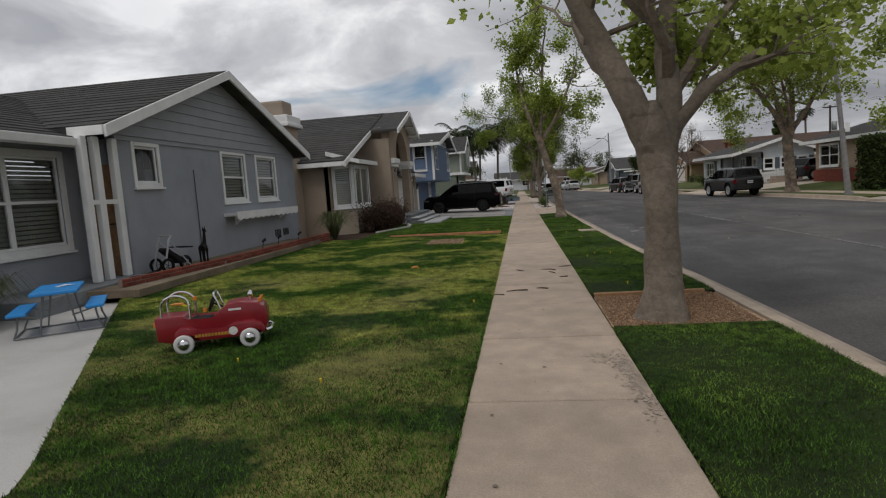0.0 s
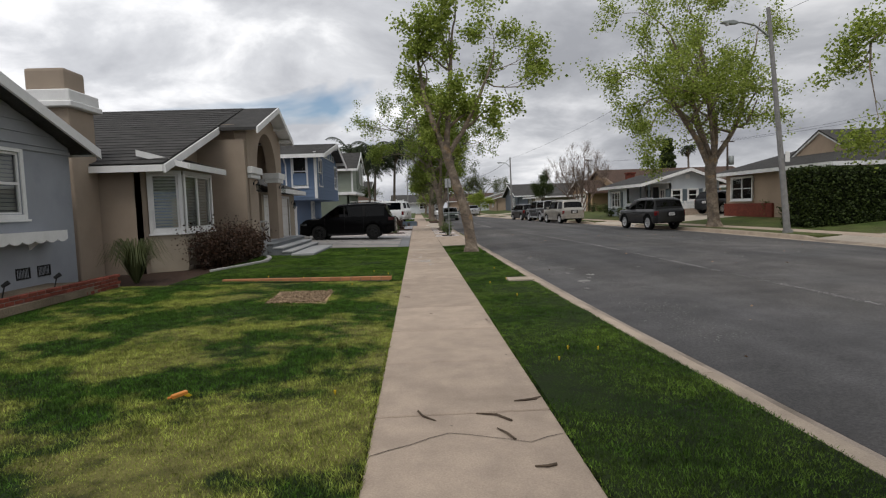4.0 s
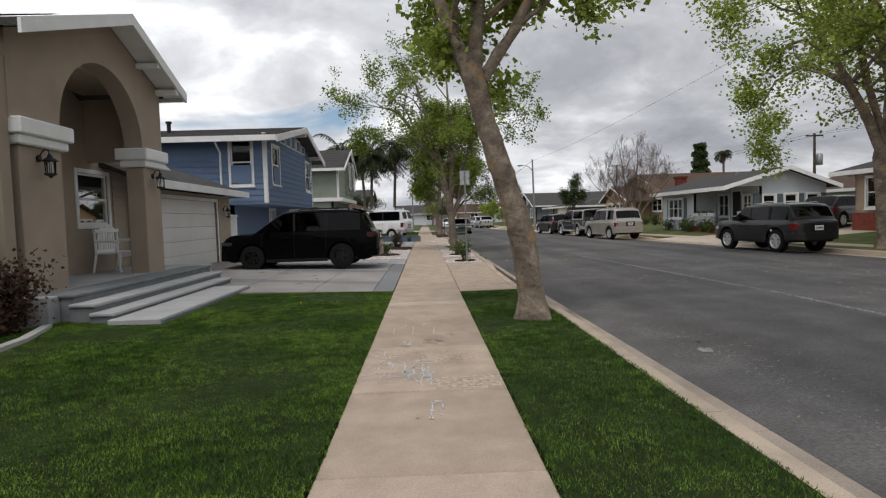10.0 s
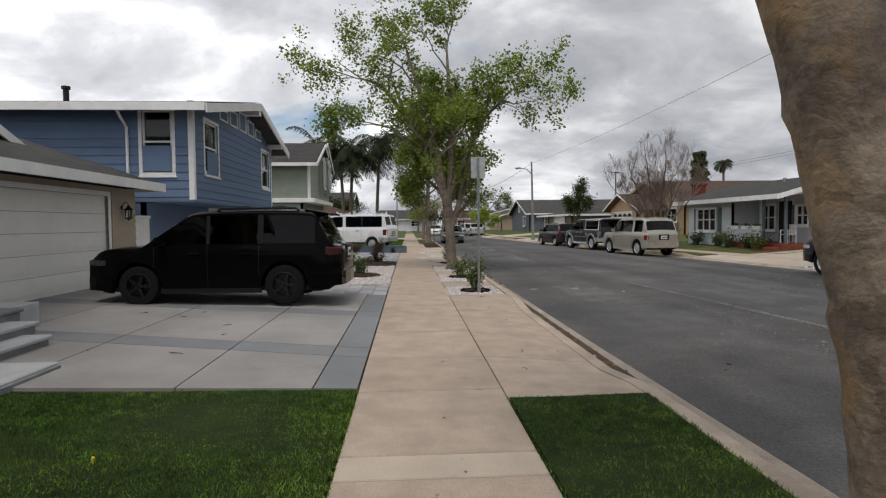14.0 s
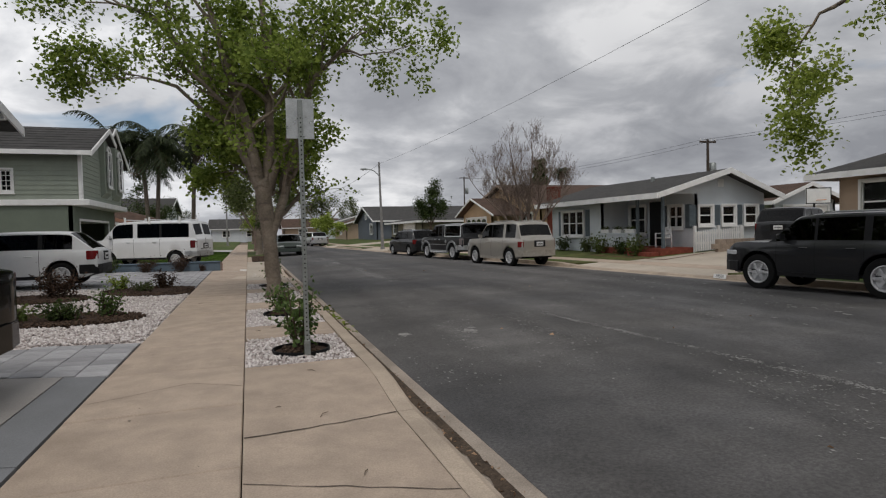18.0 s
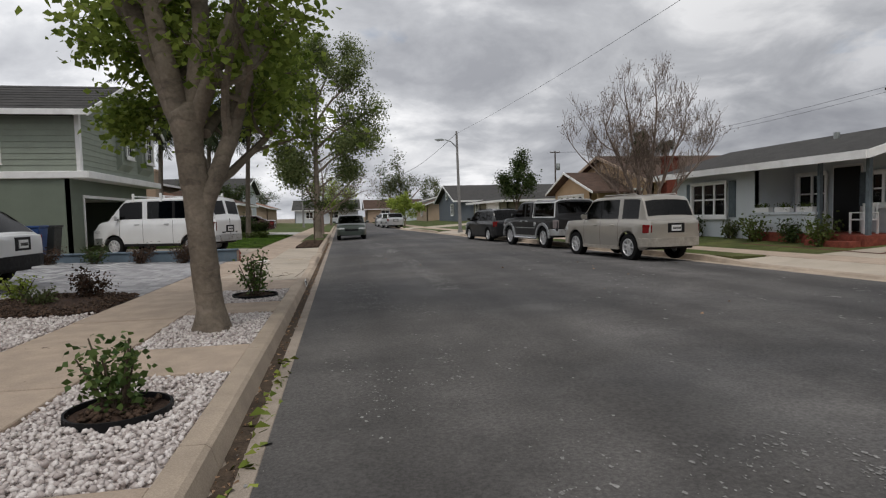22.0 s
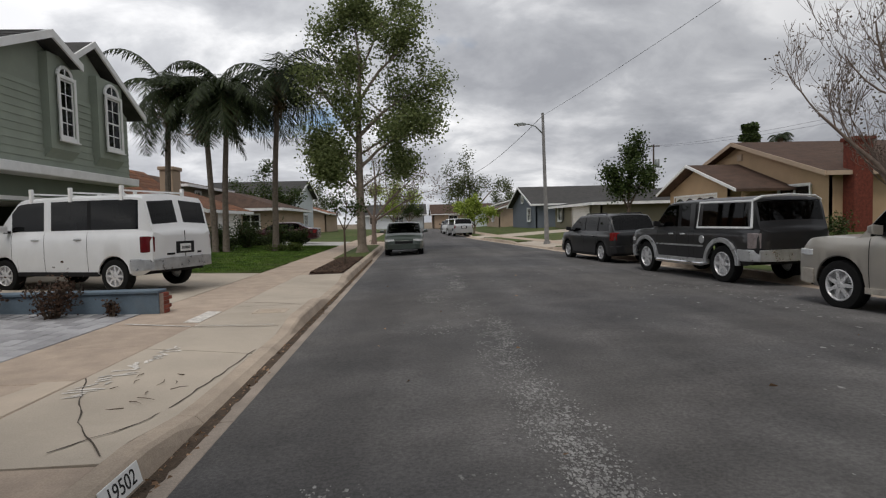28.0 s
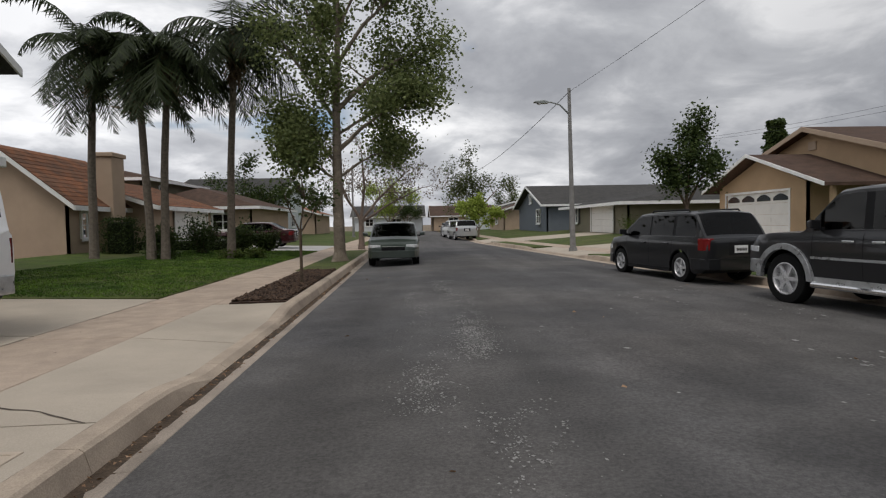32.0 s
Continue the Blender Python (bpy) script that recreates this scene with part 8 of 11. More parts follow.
tree("tall plane tree by the kerb down the street", (1.05, 69.0, -0.02), [(0, 0, 0, 0.27), (0.0, 0, 0.4, 0.20), (-0.02, 0, 2.5, 0.17), (0.0, 0, 5.0, 0.13), (0.1, 0, 7.5, 0.09), (0.15, 0, 9.0, 0.05)],
     [[(0, 0, 3.4, 0.07), (-0.7, 0.2, 4.2, 0.05), (-1.5, 0.4, 4.8, 0.03)], [(0, 0, 2.9, 0.05), (0.8, 0.3, 3.5, 0.04), (1.6, 0.5, 3.9, 0.02)], [(0, 0, 2.8, 0.05), (-0.7, -0.3, 3.3, 0.035), (-1.3, -0.4, 3.6, 0.02)], [(0, 0, 4.4, 0.06), (1.2, 0.5, 5.2, 0.05), (2.4, 0.8, 6.1, 0.03)], [(0, 0, 3.8, 0.08), (0.9, -0.2, 4.6, 0.06), (1.7, -0.3, 5.1, 0.04), (2.3, -0.4, 5.2, 0.02)], [(0, 0, 4.8, 0.08), (-0.7, -0.3, 6.0, 0.06), (-1.5, -0.5, 7.1, 0.035)],
      [(0, 0, 5.2, 0.09), (1.1, 0.2, 6.3, 0.07), (2.1, 0.3, 7.0, 0.045), (2.8, 0.4, 7.3, 0.02)], [(0.05, 0, 6.3, 0.08), (-0.5, 0.4, 7.6, 0.055), (-1.1, 0.6, 9.0, 0.03)], [(0.1, 0, 6.8, 0.08), (1.0, -0.3, 8.0, 0.055), (2.2, -0.5, 9.0, 0.03)],
      [(0.15, 0, 8.5, 0.06), (0.0, 0.2, 9.8, 0.04), (-0.1, 0.2, 10.8, 0.02)], [(0.15, 0, 8.0, 0.06), (0.8, 0.3, 9.5, 0.04), (1.3, 0.4, 10.6, 0.02)]], 53, leaf_n=38000, leaf_size=0.125, spread=0.36, lenk=0.5, leaf_mat=LEAFT, bark=BARKS)
tree("nearly bare winter tree behind the plane tree", (0.95, 79.5, -0.02), [(0, 0, 0, 0.16), (0, 0, 1.6, 0.13)],
     [[(0, 0, 1.5, 0.08), (-0.8, 0, 2.8, 0.06), (-1.4, 0.1, 4.4, 0.035)], [(0, 0, 1.6, 0.09), (0.2, 0.1, 3.2, 0.06), (0.1, 0.2, 5.0, 0.035)], [(0, 0, 1.5, 0.08), (1.0, 0, 2.7, 0.06), (2.2, 0, 3.8, 0.035)], [(0, 0, 1.4, 0.07), (1.4, 0.2, 2.3, 0.05), (3.0, 0.2, 3.1, 0.03)]], 61, leaf_n=2500, leaf_size=0.1, leaf_mat=BUD, bark=TWIG, levels=4, lenk=0.5)
tree("bare crape myrtle with a fan of fine twigs", (12.6, 52.3, 0.0), [(0, 0, 0, 0.13), (0, 0, 0.5, 0.11)],
     [[(0, 0, 0.4, 0.06), (-0.6, -0.1, 2.0, 0.05), (-1.4, -0.2, 3.6, 0.03)], [(0, 0, 0.4, 0.06), (-0.2, 0.1, 2.2, 0.05), (-0.5, 0.2, 4.4, 0.03)], [(0, 0, 0.4, 0.06), (0.2, 0, 2.2, 0.05), (0.4, 0, 4.5, 0.03)], [(0, 0, 0.4, 0.06), (0.6, 0.1, 2.0, 0.05), (1.4, 0.2, 3.7, 0.03)], [(0, 0, 0.4, 0.05), (-0.9, 0.3, 1.9, 0.04), (-2.1, 0.5, 3.1, 0.02)], [(0, 0, 0.4, 0.05), (0.9, -0.3, 1.9, 0.04), (2.0, -0.4, 3.1, 0.02)]],
     71, leaf_n=3500, leaf_size=0.05, leaf_mat=BUD, bark=TWIG, levels=4, lenk=0.42, spread=0.10, sub=(7, 9), kids=(3, 5), name="crape_myrtle", group="", up=0.42, wob=0.12)
tree("young street tree tied to stakes in dark mulch", (1.15, 61.3, 0.0), [(0, 0, 0, 0.035), (0, 0, 1.2, 0.03)], [[(0, 0, 1.1, 0.02), (-0.2, 0, 1.6, 0.015), (-0.35, 0, 2.0, 0.01)], [(0, 0, 1.2, 0.02), (0.1, 0, 1.8, 0.015), (0.05, 0, 2.3, 0.01)], [(0, 0, 1.1, 0.02), (0.3, 0.1, 1.6, 0.012), (0.5, 0.1, 1.9, 0.01)]],
     77, leaf_n=480, lenk=0.45, leaf_size=0.09, leaf_mat=LEAFD, levels=2, spread=0.14, flare=False, name="young_tree", bark=BARKD)
tree("dark round evergreen tree beyond the street", (12.9, 68.0, 0.1), [(0, 0, 0, 0.10), (0.03, 0, 1.7, 0.07)], [[(0, 0, 1.6, 0.05), (-0.4, 0, 2.4, 0.04), (-0.6, 0, 3.0, 0.02)], [(0, 0, 1.7, 0.05), (0.1, 0, 2.8, 0.04), (0.4, 0, 4.0, 0.02)], [(0, 0, 1.6, 0.05), (0.45, 0, 2.4, 0.04), (0.75, 0, 2.9, 0.02)]],
     83, leaf_n=6500, leaf_size=0.11, leaf_mat=LEAFD, levels=3, spread=0.22, lenk=0.30, name="evergreen_tree", bark=BARKD, group="")
for x, y, sd, sc, lm, lab in ((10.3, 112.0, 91, 1.0, LEAFG, "pale spreading tree far down the street"), (1.0, 118.0, 97, 0.8, LEAF, "distant street tree in leaf"), (9.4, 98.5, 93, 0.42, LEAF, "small green tree far down the street"), (-12.0, 104.0, 99, 0.8, LEAFD, "distant dark garden tree"), (3.0, 156.0, 101, 0.7, LEAFD, "distant dark tree at the bend"), (22.0, 152.0, 103, 0.9, LEAFG, "distant grey-green tree at the bend"), (-14.0, 150.0, 105, 1.0, LEAFD, "distant trees closing the street")):
    k = sc
    tree(lab, (x, y, 0.0), [(0, 0, 0, 0.24 * k), (0.1, 0, 1.8 * k, 0.18 * k)], [[(0.1, 0, 1.7 * k, 0.11 * k), (-1.2 * k, 0, 3.6 * k, 0.09 * k), (-2.4 * k, 0, 5.4 * k, 0.05 * k)], [(0.1, 0, 1.8 * k, 0.12 * k), (0.2 * k, 0.2, 4.2 * k, 0.09 * k), (0.1, 0.3, 6.6 * k, 0.05 * k)], [(0.1, 0, 1.7 * k, 0.11 * k), (1.5 * k, 0, 3.4 * k, 0.09 * k), (2.8 * k, 0, 4.8 * k, 0.05 * k)]],
         sd, leaf_n=4500, leaf_size=0.2, leaf_mat=lm, levels=3, spread=0.45 * k, lenk=0.55, group="distant trees", name="garden_tree")


def conifer(label, at, h, r, seed):
    """A dark conifer: trunk and tiers of drooping sprays."""
    rng = np.random.default_rng(seed)
    t = thing("conifer", label, "tree", at=at)
    part("trunk", geo(tube([(0, 0, 0), (0, 0, h * 0.95)], [0.22, 0.03], 8)), BARKD, t)
    n = 5000
    f = rng.uniform(0, 1, n) ** 0.8
    a = rng.uniform(0, 2 * math.pi, n)
    rad = r * (0.35 + 0.65 * (1 - f) ** 0.8) * (1 + 0.25 * np.sin(f * 40)) * np.sqrt(rng.uniform(0.1, 1, n))
    pts = np.stack([rad * np.cos(a), rad * np.sin(a), h * (0.22 + 0.78 * f)], 1)
    c = new("crown", leaves_mesh("crown", pts, 0.5, LEAFD, rng))
    c.parent = t
    tagged(c, kind="stuff")


conifer("tall dark conifer behind the tan house", (48.5, 117.5, 0.2), 12.9, 1.9, 5)


def palm(label, at, h, lean, n=15, flen=2.3, seed=1, feather=True, skirt=True, tr=0.13):
    """A palm: ringed trunk, feather or fan fronds with single leaflets, dry skirt."""
    rnd = random.Random(seed)
    t = thing("palm_tree", label, "palm", "palms on the lawn" if feather else "", at=at)
    path = [(lean * (i / 12) ** 1.6, 0.1 * math.sin(i), h * i / 12) for i in range(13)]
    path = [(p[0], 0.03 * math.sin(i * 0.9), p[2]) for i, p in enumerate(path)]
    part("trunk", geo(tube(path, [tr * (1.35 - 0.5 * (i / 12) ** 0.4 + 0.04 * (i % 2)) for i in range(13)], 10)), PALMB, t)
    top = Vector(path[-1])
    for k in range(n):
        a = 2 * math.pi * k / n * 2.4 + rnd.uniform(-0.3, 0.3)
        el = rnd.uniform(-0.55, 1.02)
        d = Vector((math.cos(a) * math.cos(el), math.sin(a) * math.cos(el), math.sin(el)))
        L = flen * rnd.uniform(0.8, 1.15)
        p, pts = top.copy(), [top.copy()]
        for i in range(8):
            d = (d + Vector((0.07, 0.0, -0.13 - 0.04 * i))).normalized()
            p = p + d * L / 8
            pts.append(p.copy())
        vs, fs = [], []
        for i in range(52):
            f = (i + 3) / 55.0
            j = min(7, int(f * 8))
            c = pts[j].lerp(pts[j + 1], f * 8 - j)
            dr = (pts[j + 1] - pts[j]).normalized()
            sd = dr.cross(Vector((0, 0, 1)))
            sd = sd.normalized() if sd.length > 1e-3 else Vector((1, 0, 0))
            ll = 0.66 * math.sin(math.pi * min(1, f * 0.80 + 0.18)) * L / 2.3 * rnd.uniform(0.8, 1.15)
            for s in (-1, 1):
                e = c + sd * s * ll * rnd.uniform(0.45, 0.85) + dr * ll * 0.5 + Vector((rnd.uniform(-0.06, 0.14), rnd.uniform(-0.08, 0.08), -ll * rnd.uniform(0.2, 0.75)))
                w = dr * 0.024
                b = len(vs)
                vs += [tuple(c - w), tuple(c + w), tuple(c.lerp(e, 0.6) + w), tuple(e), tuple(c.lerp(e, 0.6) - w)]
                fs.append((b, b + 1, b + 2, b + 3, b + 4))
        fr = part("frond", geo(tube([tuple(q) for q in pts], [0.022 * (1 - 0.1 * i) for i in range(9)], 4)), FROND, t)
        tagged(part("frond_blade", geo((vs, fs)), FROND, fr), kind="stuff")
    if skirt:
        rng = np.random.default_rng(seed)
        m = 420
        pts = np.array(top) + np.stack([rng.normal(0, 0.15, m), rng.normal(0, 0.15, m), rng.uniform(-1.7, -0.05, m)], 1)
        c = new("dry_skirt", leaves_mesh("dry_skirt", pts, 0.42, DRYFR, rng, flat=3.0, aspect=0.18))
        c.parent = t
        tagged(c, "hanging brown dry fronds", kind="stuff")
    return t


palm("slender feather palm with windblown fronds on the lawn", (-8.0, 70.5, 0.2), 7.6, 0.25, seed=3, flen=3.3, n=26)
palm("slender feather palm with windblown fronds on the lawn", (-5.75, 70.0, 0.14), 7.0, -0.3, seed=4, flen=3.1, n=24)
palm("slender feather palm with windblown fronds on the lawn", (-5.3, 70.1, 0.14), 7.4, 0.35, seed=5, flen=3.1, n=24)
palm("taller feather palm with windblown fronds on the lawn", (-3.2, 70.85, 0.07), 8.3, 0.4, seed=6, flen=3.4, n=28)
palm("distant palm above the roofs", (53.0, 117.8, 0.2), 11.2, -0.2, seed=9, flen=2.2, n=20, feather=False, tr=0.2)


# ---- shrubs and hedges ----
def shrub(name, label, at, rx, ry, h, n, size, material, seed, stems=8, group="", base=None, kind_="shrub"):
    """A shrub: stems and a loose uneven mass of small leaves."""
    rng = np.random.default_rng(seed)
    rnd = random.Random(seed)
    t = thing(name, label, kind_, group, at=at)
    st_ = []
    ends = []
    for i in range(stems):
        a = rnd.uniform(0, 2 * math.pi)
        q = rnd.uniform(0.3, 0.95)
        e = Vector((rx * q * math.cos(a), ry * q * math.sin(a), h * rnd.uniform(0.55, 1.0)))
        st_.append(tube([(0.2 * e.x, 0.2 * e.y, -0.02), (0.6 * e.x, 0.6 * e.y, e.z * 0.5), tuple(e)], [0.016, 0.011, 0.005], 5))
        ends.append(e)
    tagged(part("stem_cluster", geo(*st_), BARKD, t), kind="stuff")
    c = np.array([tuple(e) for e in ends])
    k = rng.integers(0, len(c), n)
    f = rng.uniform(0.25, 1.0, n)[:, None]
    pts = c[k] * f + rng.normal(size=(n, 3)) * np.array([rx * 0.22, ry * 0.22, h * 0.14])
    pts[:, 2] = np.abs(pts[:, 2])
    o = new("foliage", leaves_mesh("foliage", pts, size, material, rng))
    o.parent = t
    tagged(o, kind="stuff")
    return t


def spiky(label, at, r, h, n, material, seed):
    """A tussock of long arching leaves."""
    rng = np.random.default_rng(seed)
    t = thing("strap_leaf_plant", label, "plant", at=at)
    vs, fs = [], []
    for i in range(n):
        a, q = rng.uniform(0, 6.283), rng.uniform(0.3, 1.0)
        c, s = math.cos(a), math.sin(a)
        hh = h * rng.uniform(0.6, 1.0)
        b = len(vs)
        w = 0.014
        for f, z in ((0.05, 0.0), (0.4, 0.7), (0.75, 0.95), (1.0, 0.85 - 0.3 * q)):
            vs += [(r * q * f * c - s * w * (1 - f * 0.8), r * q * f * s + c * w * (1 - f * 0.8), hh * z), (r * q * f * c + s * w * (1 - f * 0.8), r * q * f * s - c * w * (1 - f * 0.8), hh * z)]
        fs += [(b, b + 1, b + 3, b + 2), (b + 2, b + 3, b + 5, b + 4), (b + 4, b + 5, b + 7, b + 6)]
    tagged(part("leaves", geo((vs, fs)), material, t), kind="stuff")


def hedge(label, x0, x1, y0, y1, z0, h, n, seed, material=None, size=0.07):
    """A clipped hedge: a dark twiggy core and a shell of small leaves."""
    rng = np.random.default_rng(seed)
    t = thing("hedge", label, "hedge")
    c = bevelled(geo(box(x0 + 0.12, x1 - 0.12, y0 + 0.12, y1 - 0.12, z0, z0 + h - 0.12)), 0.15, 3)
    part("core", c, mat("hedge_core", (0.014, 0.02, 0.007), 0.95, var=0.4, scale=9, fine=40, bump=1.0), t)
    per = np.array([(x1 - x0) * h, (x1 - x0) * h, (y1 - y0) * h, (y1 - y0) * h, (x1 - x0) * (y1 - y0)])
    k = rng.choice(5, n, p=per / per.sum())
    u, v = rng.uniform(0, 1, n), rng.uniform(0, 1, n)
    px_ = np.where(k == 2, x0, np.where(k == 3, x1, x0 + u * (x1 - x0)))
    py_ = np.where(k == 0, y0, np.where(k == 1, y1, np.where(k == 4, y0 + v * (y1 - y0), y0 + u * (y1 - y0))))
    pz_ = np.where(k == 4, z0 + h, z0 + v * h)
    pts = np.stack([px_, py_, pz_], 1)
    bump = np.array([noise.noise((p[0] * 1.3, p[1] * 1.3, p[2] * 1.3)) for p in pts])
    ctr = np.array([(x0 + x1) / 2, (y0 + y1) / 2, z0 + h / 2])
    pts = pts + (pts - ctr) * (bump * 0.07)[:, None] + rng.normal(size=(n, 3)) * 0.05
    pts[:, 2] = np.maximum(pts[:, 2], z0 + 0.02)
    o = new("foliage", leaves_mesh("foliage", pts, size, material or HEDGE, rng))
    o.parent = t
    tagged(o, kind="stuff")


hedge("big clipped dark green hedge beside a drive", 16.0, 20.6, 29.6, 31.4, 0.1, 2.45, 16000, 3, size=0.11)
shrub("shrub", "round reddish-brown shrub below the bay window", (-6.1, 21.9, 0.03), 0.85, 1.25, 1.15, 9000, 0.06, LEAFR, 5, stems=40, group="shrubs of the taupe house")
shrub("shrub", "reddish-brown shrub beside the porch steps", (-5.75, 23.9, 0.03), 0.55, 0.7, 0.95, 4500, 0.06, LEAFR, 6, stems=26, group="shrubs of the taupe house")
spiky("grey-green strap-leaved tussock at the house corner", (-6.75, 18.5, 0.05), 0.8, 1.05, 260, LEAFG, 7)
spiky("spiky dark tussock by the porch", (-7.7, 6.6, 0.05), 0.75, 0.8, 240, LEAFG, 8)


# ---- grass, chips and pieces of the ground ----
def tri_mesh(name, v, f, material):
    """A mesh from arrays of vertices and triangles."""
    me = bpy.data.meshes.new(name)
    me.vertices.add(v.size // 3)
    me.vertices.foreach_set("co", v.reshape(-1))
    me.loops.add(f.size)
    me.loops.foreach_set("vertex_index", f.reshape(-1))
    me.polygons.add(len(f))
    me.polygons.foreach_set("loop_start", np.arange(0, f.size, 3))
    me.polygons.foreach_set("loop_total", np.full(len(f), 3))
    me.update(calc_edges=True)
    me.materials.append(material)
    return me


def grass(label, x0, x1, y0, y1, zf, density, material, seed, h=(0.035, 0.07), w=0.0045, left=None, name="grass"):
    """Blades of grass over x0(y)..x1(y): each a narrow leaning triangle."""
    rng = np.random.default_rng(seed)
    xa = (lambda y: x0) if not callable(x0) else x0
    xb = (lambda y: x1) if not callable(x1) else x1
    lo = min(xa(y) for y in steps(y0, y1, 0.5))
    hi = max(xb(y) for y in steps(y0, y1, 0.5))
    n = int((hi - lo) * (y1 - y0) * density)
    x, y = rng.uniform(lo, hi, n), rng.uniform(y0, y1, n)
    ed = steps(y0, y1, 0.25)
    ok = (x > np.interp(y, ed, [xa(q) for q in ed])) & (x < np.interp(y, ed, [xb(q) for q in ed]))
    if left is not None:
        ok &= left(x, y)
    x, y = x[ok], y[ok]
    n = len(x)
    z = np.full(n, 0.0) + zf
    if callable(SLOPE.get(name + label)):
        z = SLOPE[name + label](x, y)
    a = rng.uniform(0, 2 * math.pi, n)
    hh = rng.uniform(h[0], h[1], n) * (1 + 0.35 * np.sin(x * 2.7 + 1.3 * np.sin(y * 1.9)) * np.sin(y * 2.3))
    b = rng.uniform(0, 2 * math.pi, n)
    ln = hh * rng.uniform(0.2, 1.0, n)
    v = np.empty((n, 3, 3))
    v[:, 0] = np.stack([x + np.cos(a) * w, y + np.sin(a) * w, z], 1)
    v[:, 1] = np.stack([x - np.cos(a) * w, y - np.sin(a) * w, z], 1)
    v[:, 2] = np.stack([x + np.cos(b) * ln, y + np.sin(b) * ln, z + hh], 1)
    ob = new(name, tri_mesh(name, v, np.arange(3 * n).reshape(-1, 3), material))
    return tagged(ob, label, "grass", kind="stuff")


SLOPE = {}


def lawn_slope(x, y):
    return 0.008 + 0.016 * (SWL - x)


def lawn_edge(y):
    return -3.3 if y < 2.6 else -3.3 - (min(y, 8.2) - 2.6) * 0.64


PIT = ((-3.06, 15.1), (-2.13, 14.8), (-2.2, 16.05), (-3.17, 16.25))


def off_pit(x, y):
    return ~((x > -3.12) & (x < -2.17) & (y > 14.95) & (y < 16.15))


for lab in ("patchy yellow-green grass of the grey house", "thick dark green grass of the taupe house"):
    SLOPE["grass" + lab] = lawn_slope
grass("patchy yellow-green grass of the grey house", lawn_edge, -1.0, 0.8, 17.46, 0, 7500, BLADE1, 1, h=(0.012, 0.034), w=0.0036, left=off_pit)
grass("thick dark green grass of the taupe house", -5.65, -1.0, 17.62, 27.55, 0, 7500, BLADE3, 2, h=(0.010, 0.027), w=0.0036)
grass("mown green grass beside the kerb", 0.24, lambda y: kb(y) + 0.015, -1.5, 5.72, 0.008, 6500, BLADE2, 3, h=(0.010, 0.027), w=0.0034)
grass("mown green grass beside the kerb", 0.24, lambda y: kb(y) + 0.015, 7.4, 27.2, 0.008, 6500, BLADE2, 4, h=(0.010, 0.027), w=0.0034, left=lambda x, y: ~((x > 1.1) & (x < 1.6) & (y > 16.65) & (y < 17.2)))
SLOPE["grassmown lawn under the palms"] = lambda x, y: 0.02 + 0.028 * (SWL - x)
grass("mown lawn under the palms", -7.0, -1.0, 59.4, 77.4, 0, 900, BLADE2, 5, h=(0.015, 0.04), w=0.008)

YELLOW = mat("dandelion_yellow", (0.72, 0.50, 0.03), 0.7, var=0.1)
rngp = np.random.default_rng(21)
fl = []
for k in range(19):
    x, y = (rngp.uniform(-4.6, -1.2), rngp.uniform(2.0, 26.5)) if k < 11 else (rngp.uniform(0.45, 1.25), rngp.uniform(8.0, 26.0))
    if x > lawn_edge(y) + 0.1:
        z = (lawn_slope(x, y) if x < 0 else 0.008) + 0.045
        fl.append(([(x + 0.011 * math.cos(k), y + 0.011 * math.sin(k), z) for k in (0, 1.05, 2.1, 3.14, 4.2, 5.2)] + [(x, y, z + 0.010), (x, y, z - 0.05)],
                   [(k, (k + 1) % 6, 6) for k in range(6)] + [(k, (k + 1) % 6, 7) for k in range(6)]))
tagged(solid("dandelion", geo(*fl), YELLOW, "small yellow dandelion flowers scattered over the lawn", "flower"), kind="stuff")


def chips(name, label, x0, x1, y0, y1, zf, n, size, material, seed, skip=None, parent=None, cat="gravel"):
    """Loose angular chips: squat eight-faced stones lying every way."""
    rng = np.random.default_rng(seed)
    x, y = rng.uniform(x0, x1, n), rng.uniform(y0, y1, n)
    if skip is not None:
        ok = ~skip(x, y)
        x, y = x[ok], y[ok]
        n = len(x)
    s = size * rng.uniform(0.55, 1.35, n)
    base = np.array([(1, 0, 0), (0, 0.75, 0), (-1, 0, 0), (0, -0.75, 0), (0.1, 0.1, 0.6), (-0.1, 0, -0.6)])
    a, tl = rng.uniform(0, 2 * math.pi, n), rng.normal(0, 0.45, n)
    v = base[None] * (1 + rng.uniform(-0.25, 0.25, (n, 6, 1)))
    c, d = np.cos(tl)[:, None], np.sin(tl)[:, None]
    v = np.stack([v[:, :, 0] * c - v[:, :, 2] * d, v[:, :, 1], v[:, :, 0] * d + v[:, :, 2] * c], 2)
    c, d = np.cos(a)[:, None], np.sin(a)[:, None]
    v = np.stack([v[:, :, 0] * c - v[:, :, 1] * d, v[:, :, 0] * d + v[:, :, 1] * c, v[:, :, 2]], 2) * s[:, None, None]
    v[:, :, 0] += x[:, None]
    v[:, :, 1] += y[:, None]
    v[:, :, 2] += (zf(x, y) + rng.uniform(0.0, 0.02, n))[:, None]
    f = np.array([(0, 1, 4), (1, 2, 4), (2, 3, 4), (3, 0, 4), (1, 0, 5), (2, 1, 5), (3, 2, 5), (0, 3, 5)])
    fa = (f[None] + 6 * np.arange(n)[:, None, None]).reshape(-1, 3)
    ob = new(name, tri_mesh(name, v.reshape(-1, 3), fa, material))
    if parent is not None:
        ob.parent = parent
        return tagged(ob, kind="stuff")
    return tagged(ob, label, cat, kind="stuff")


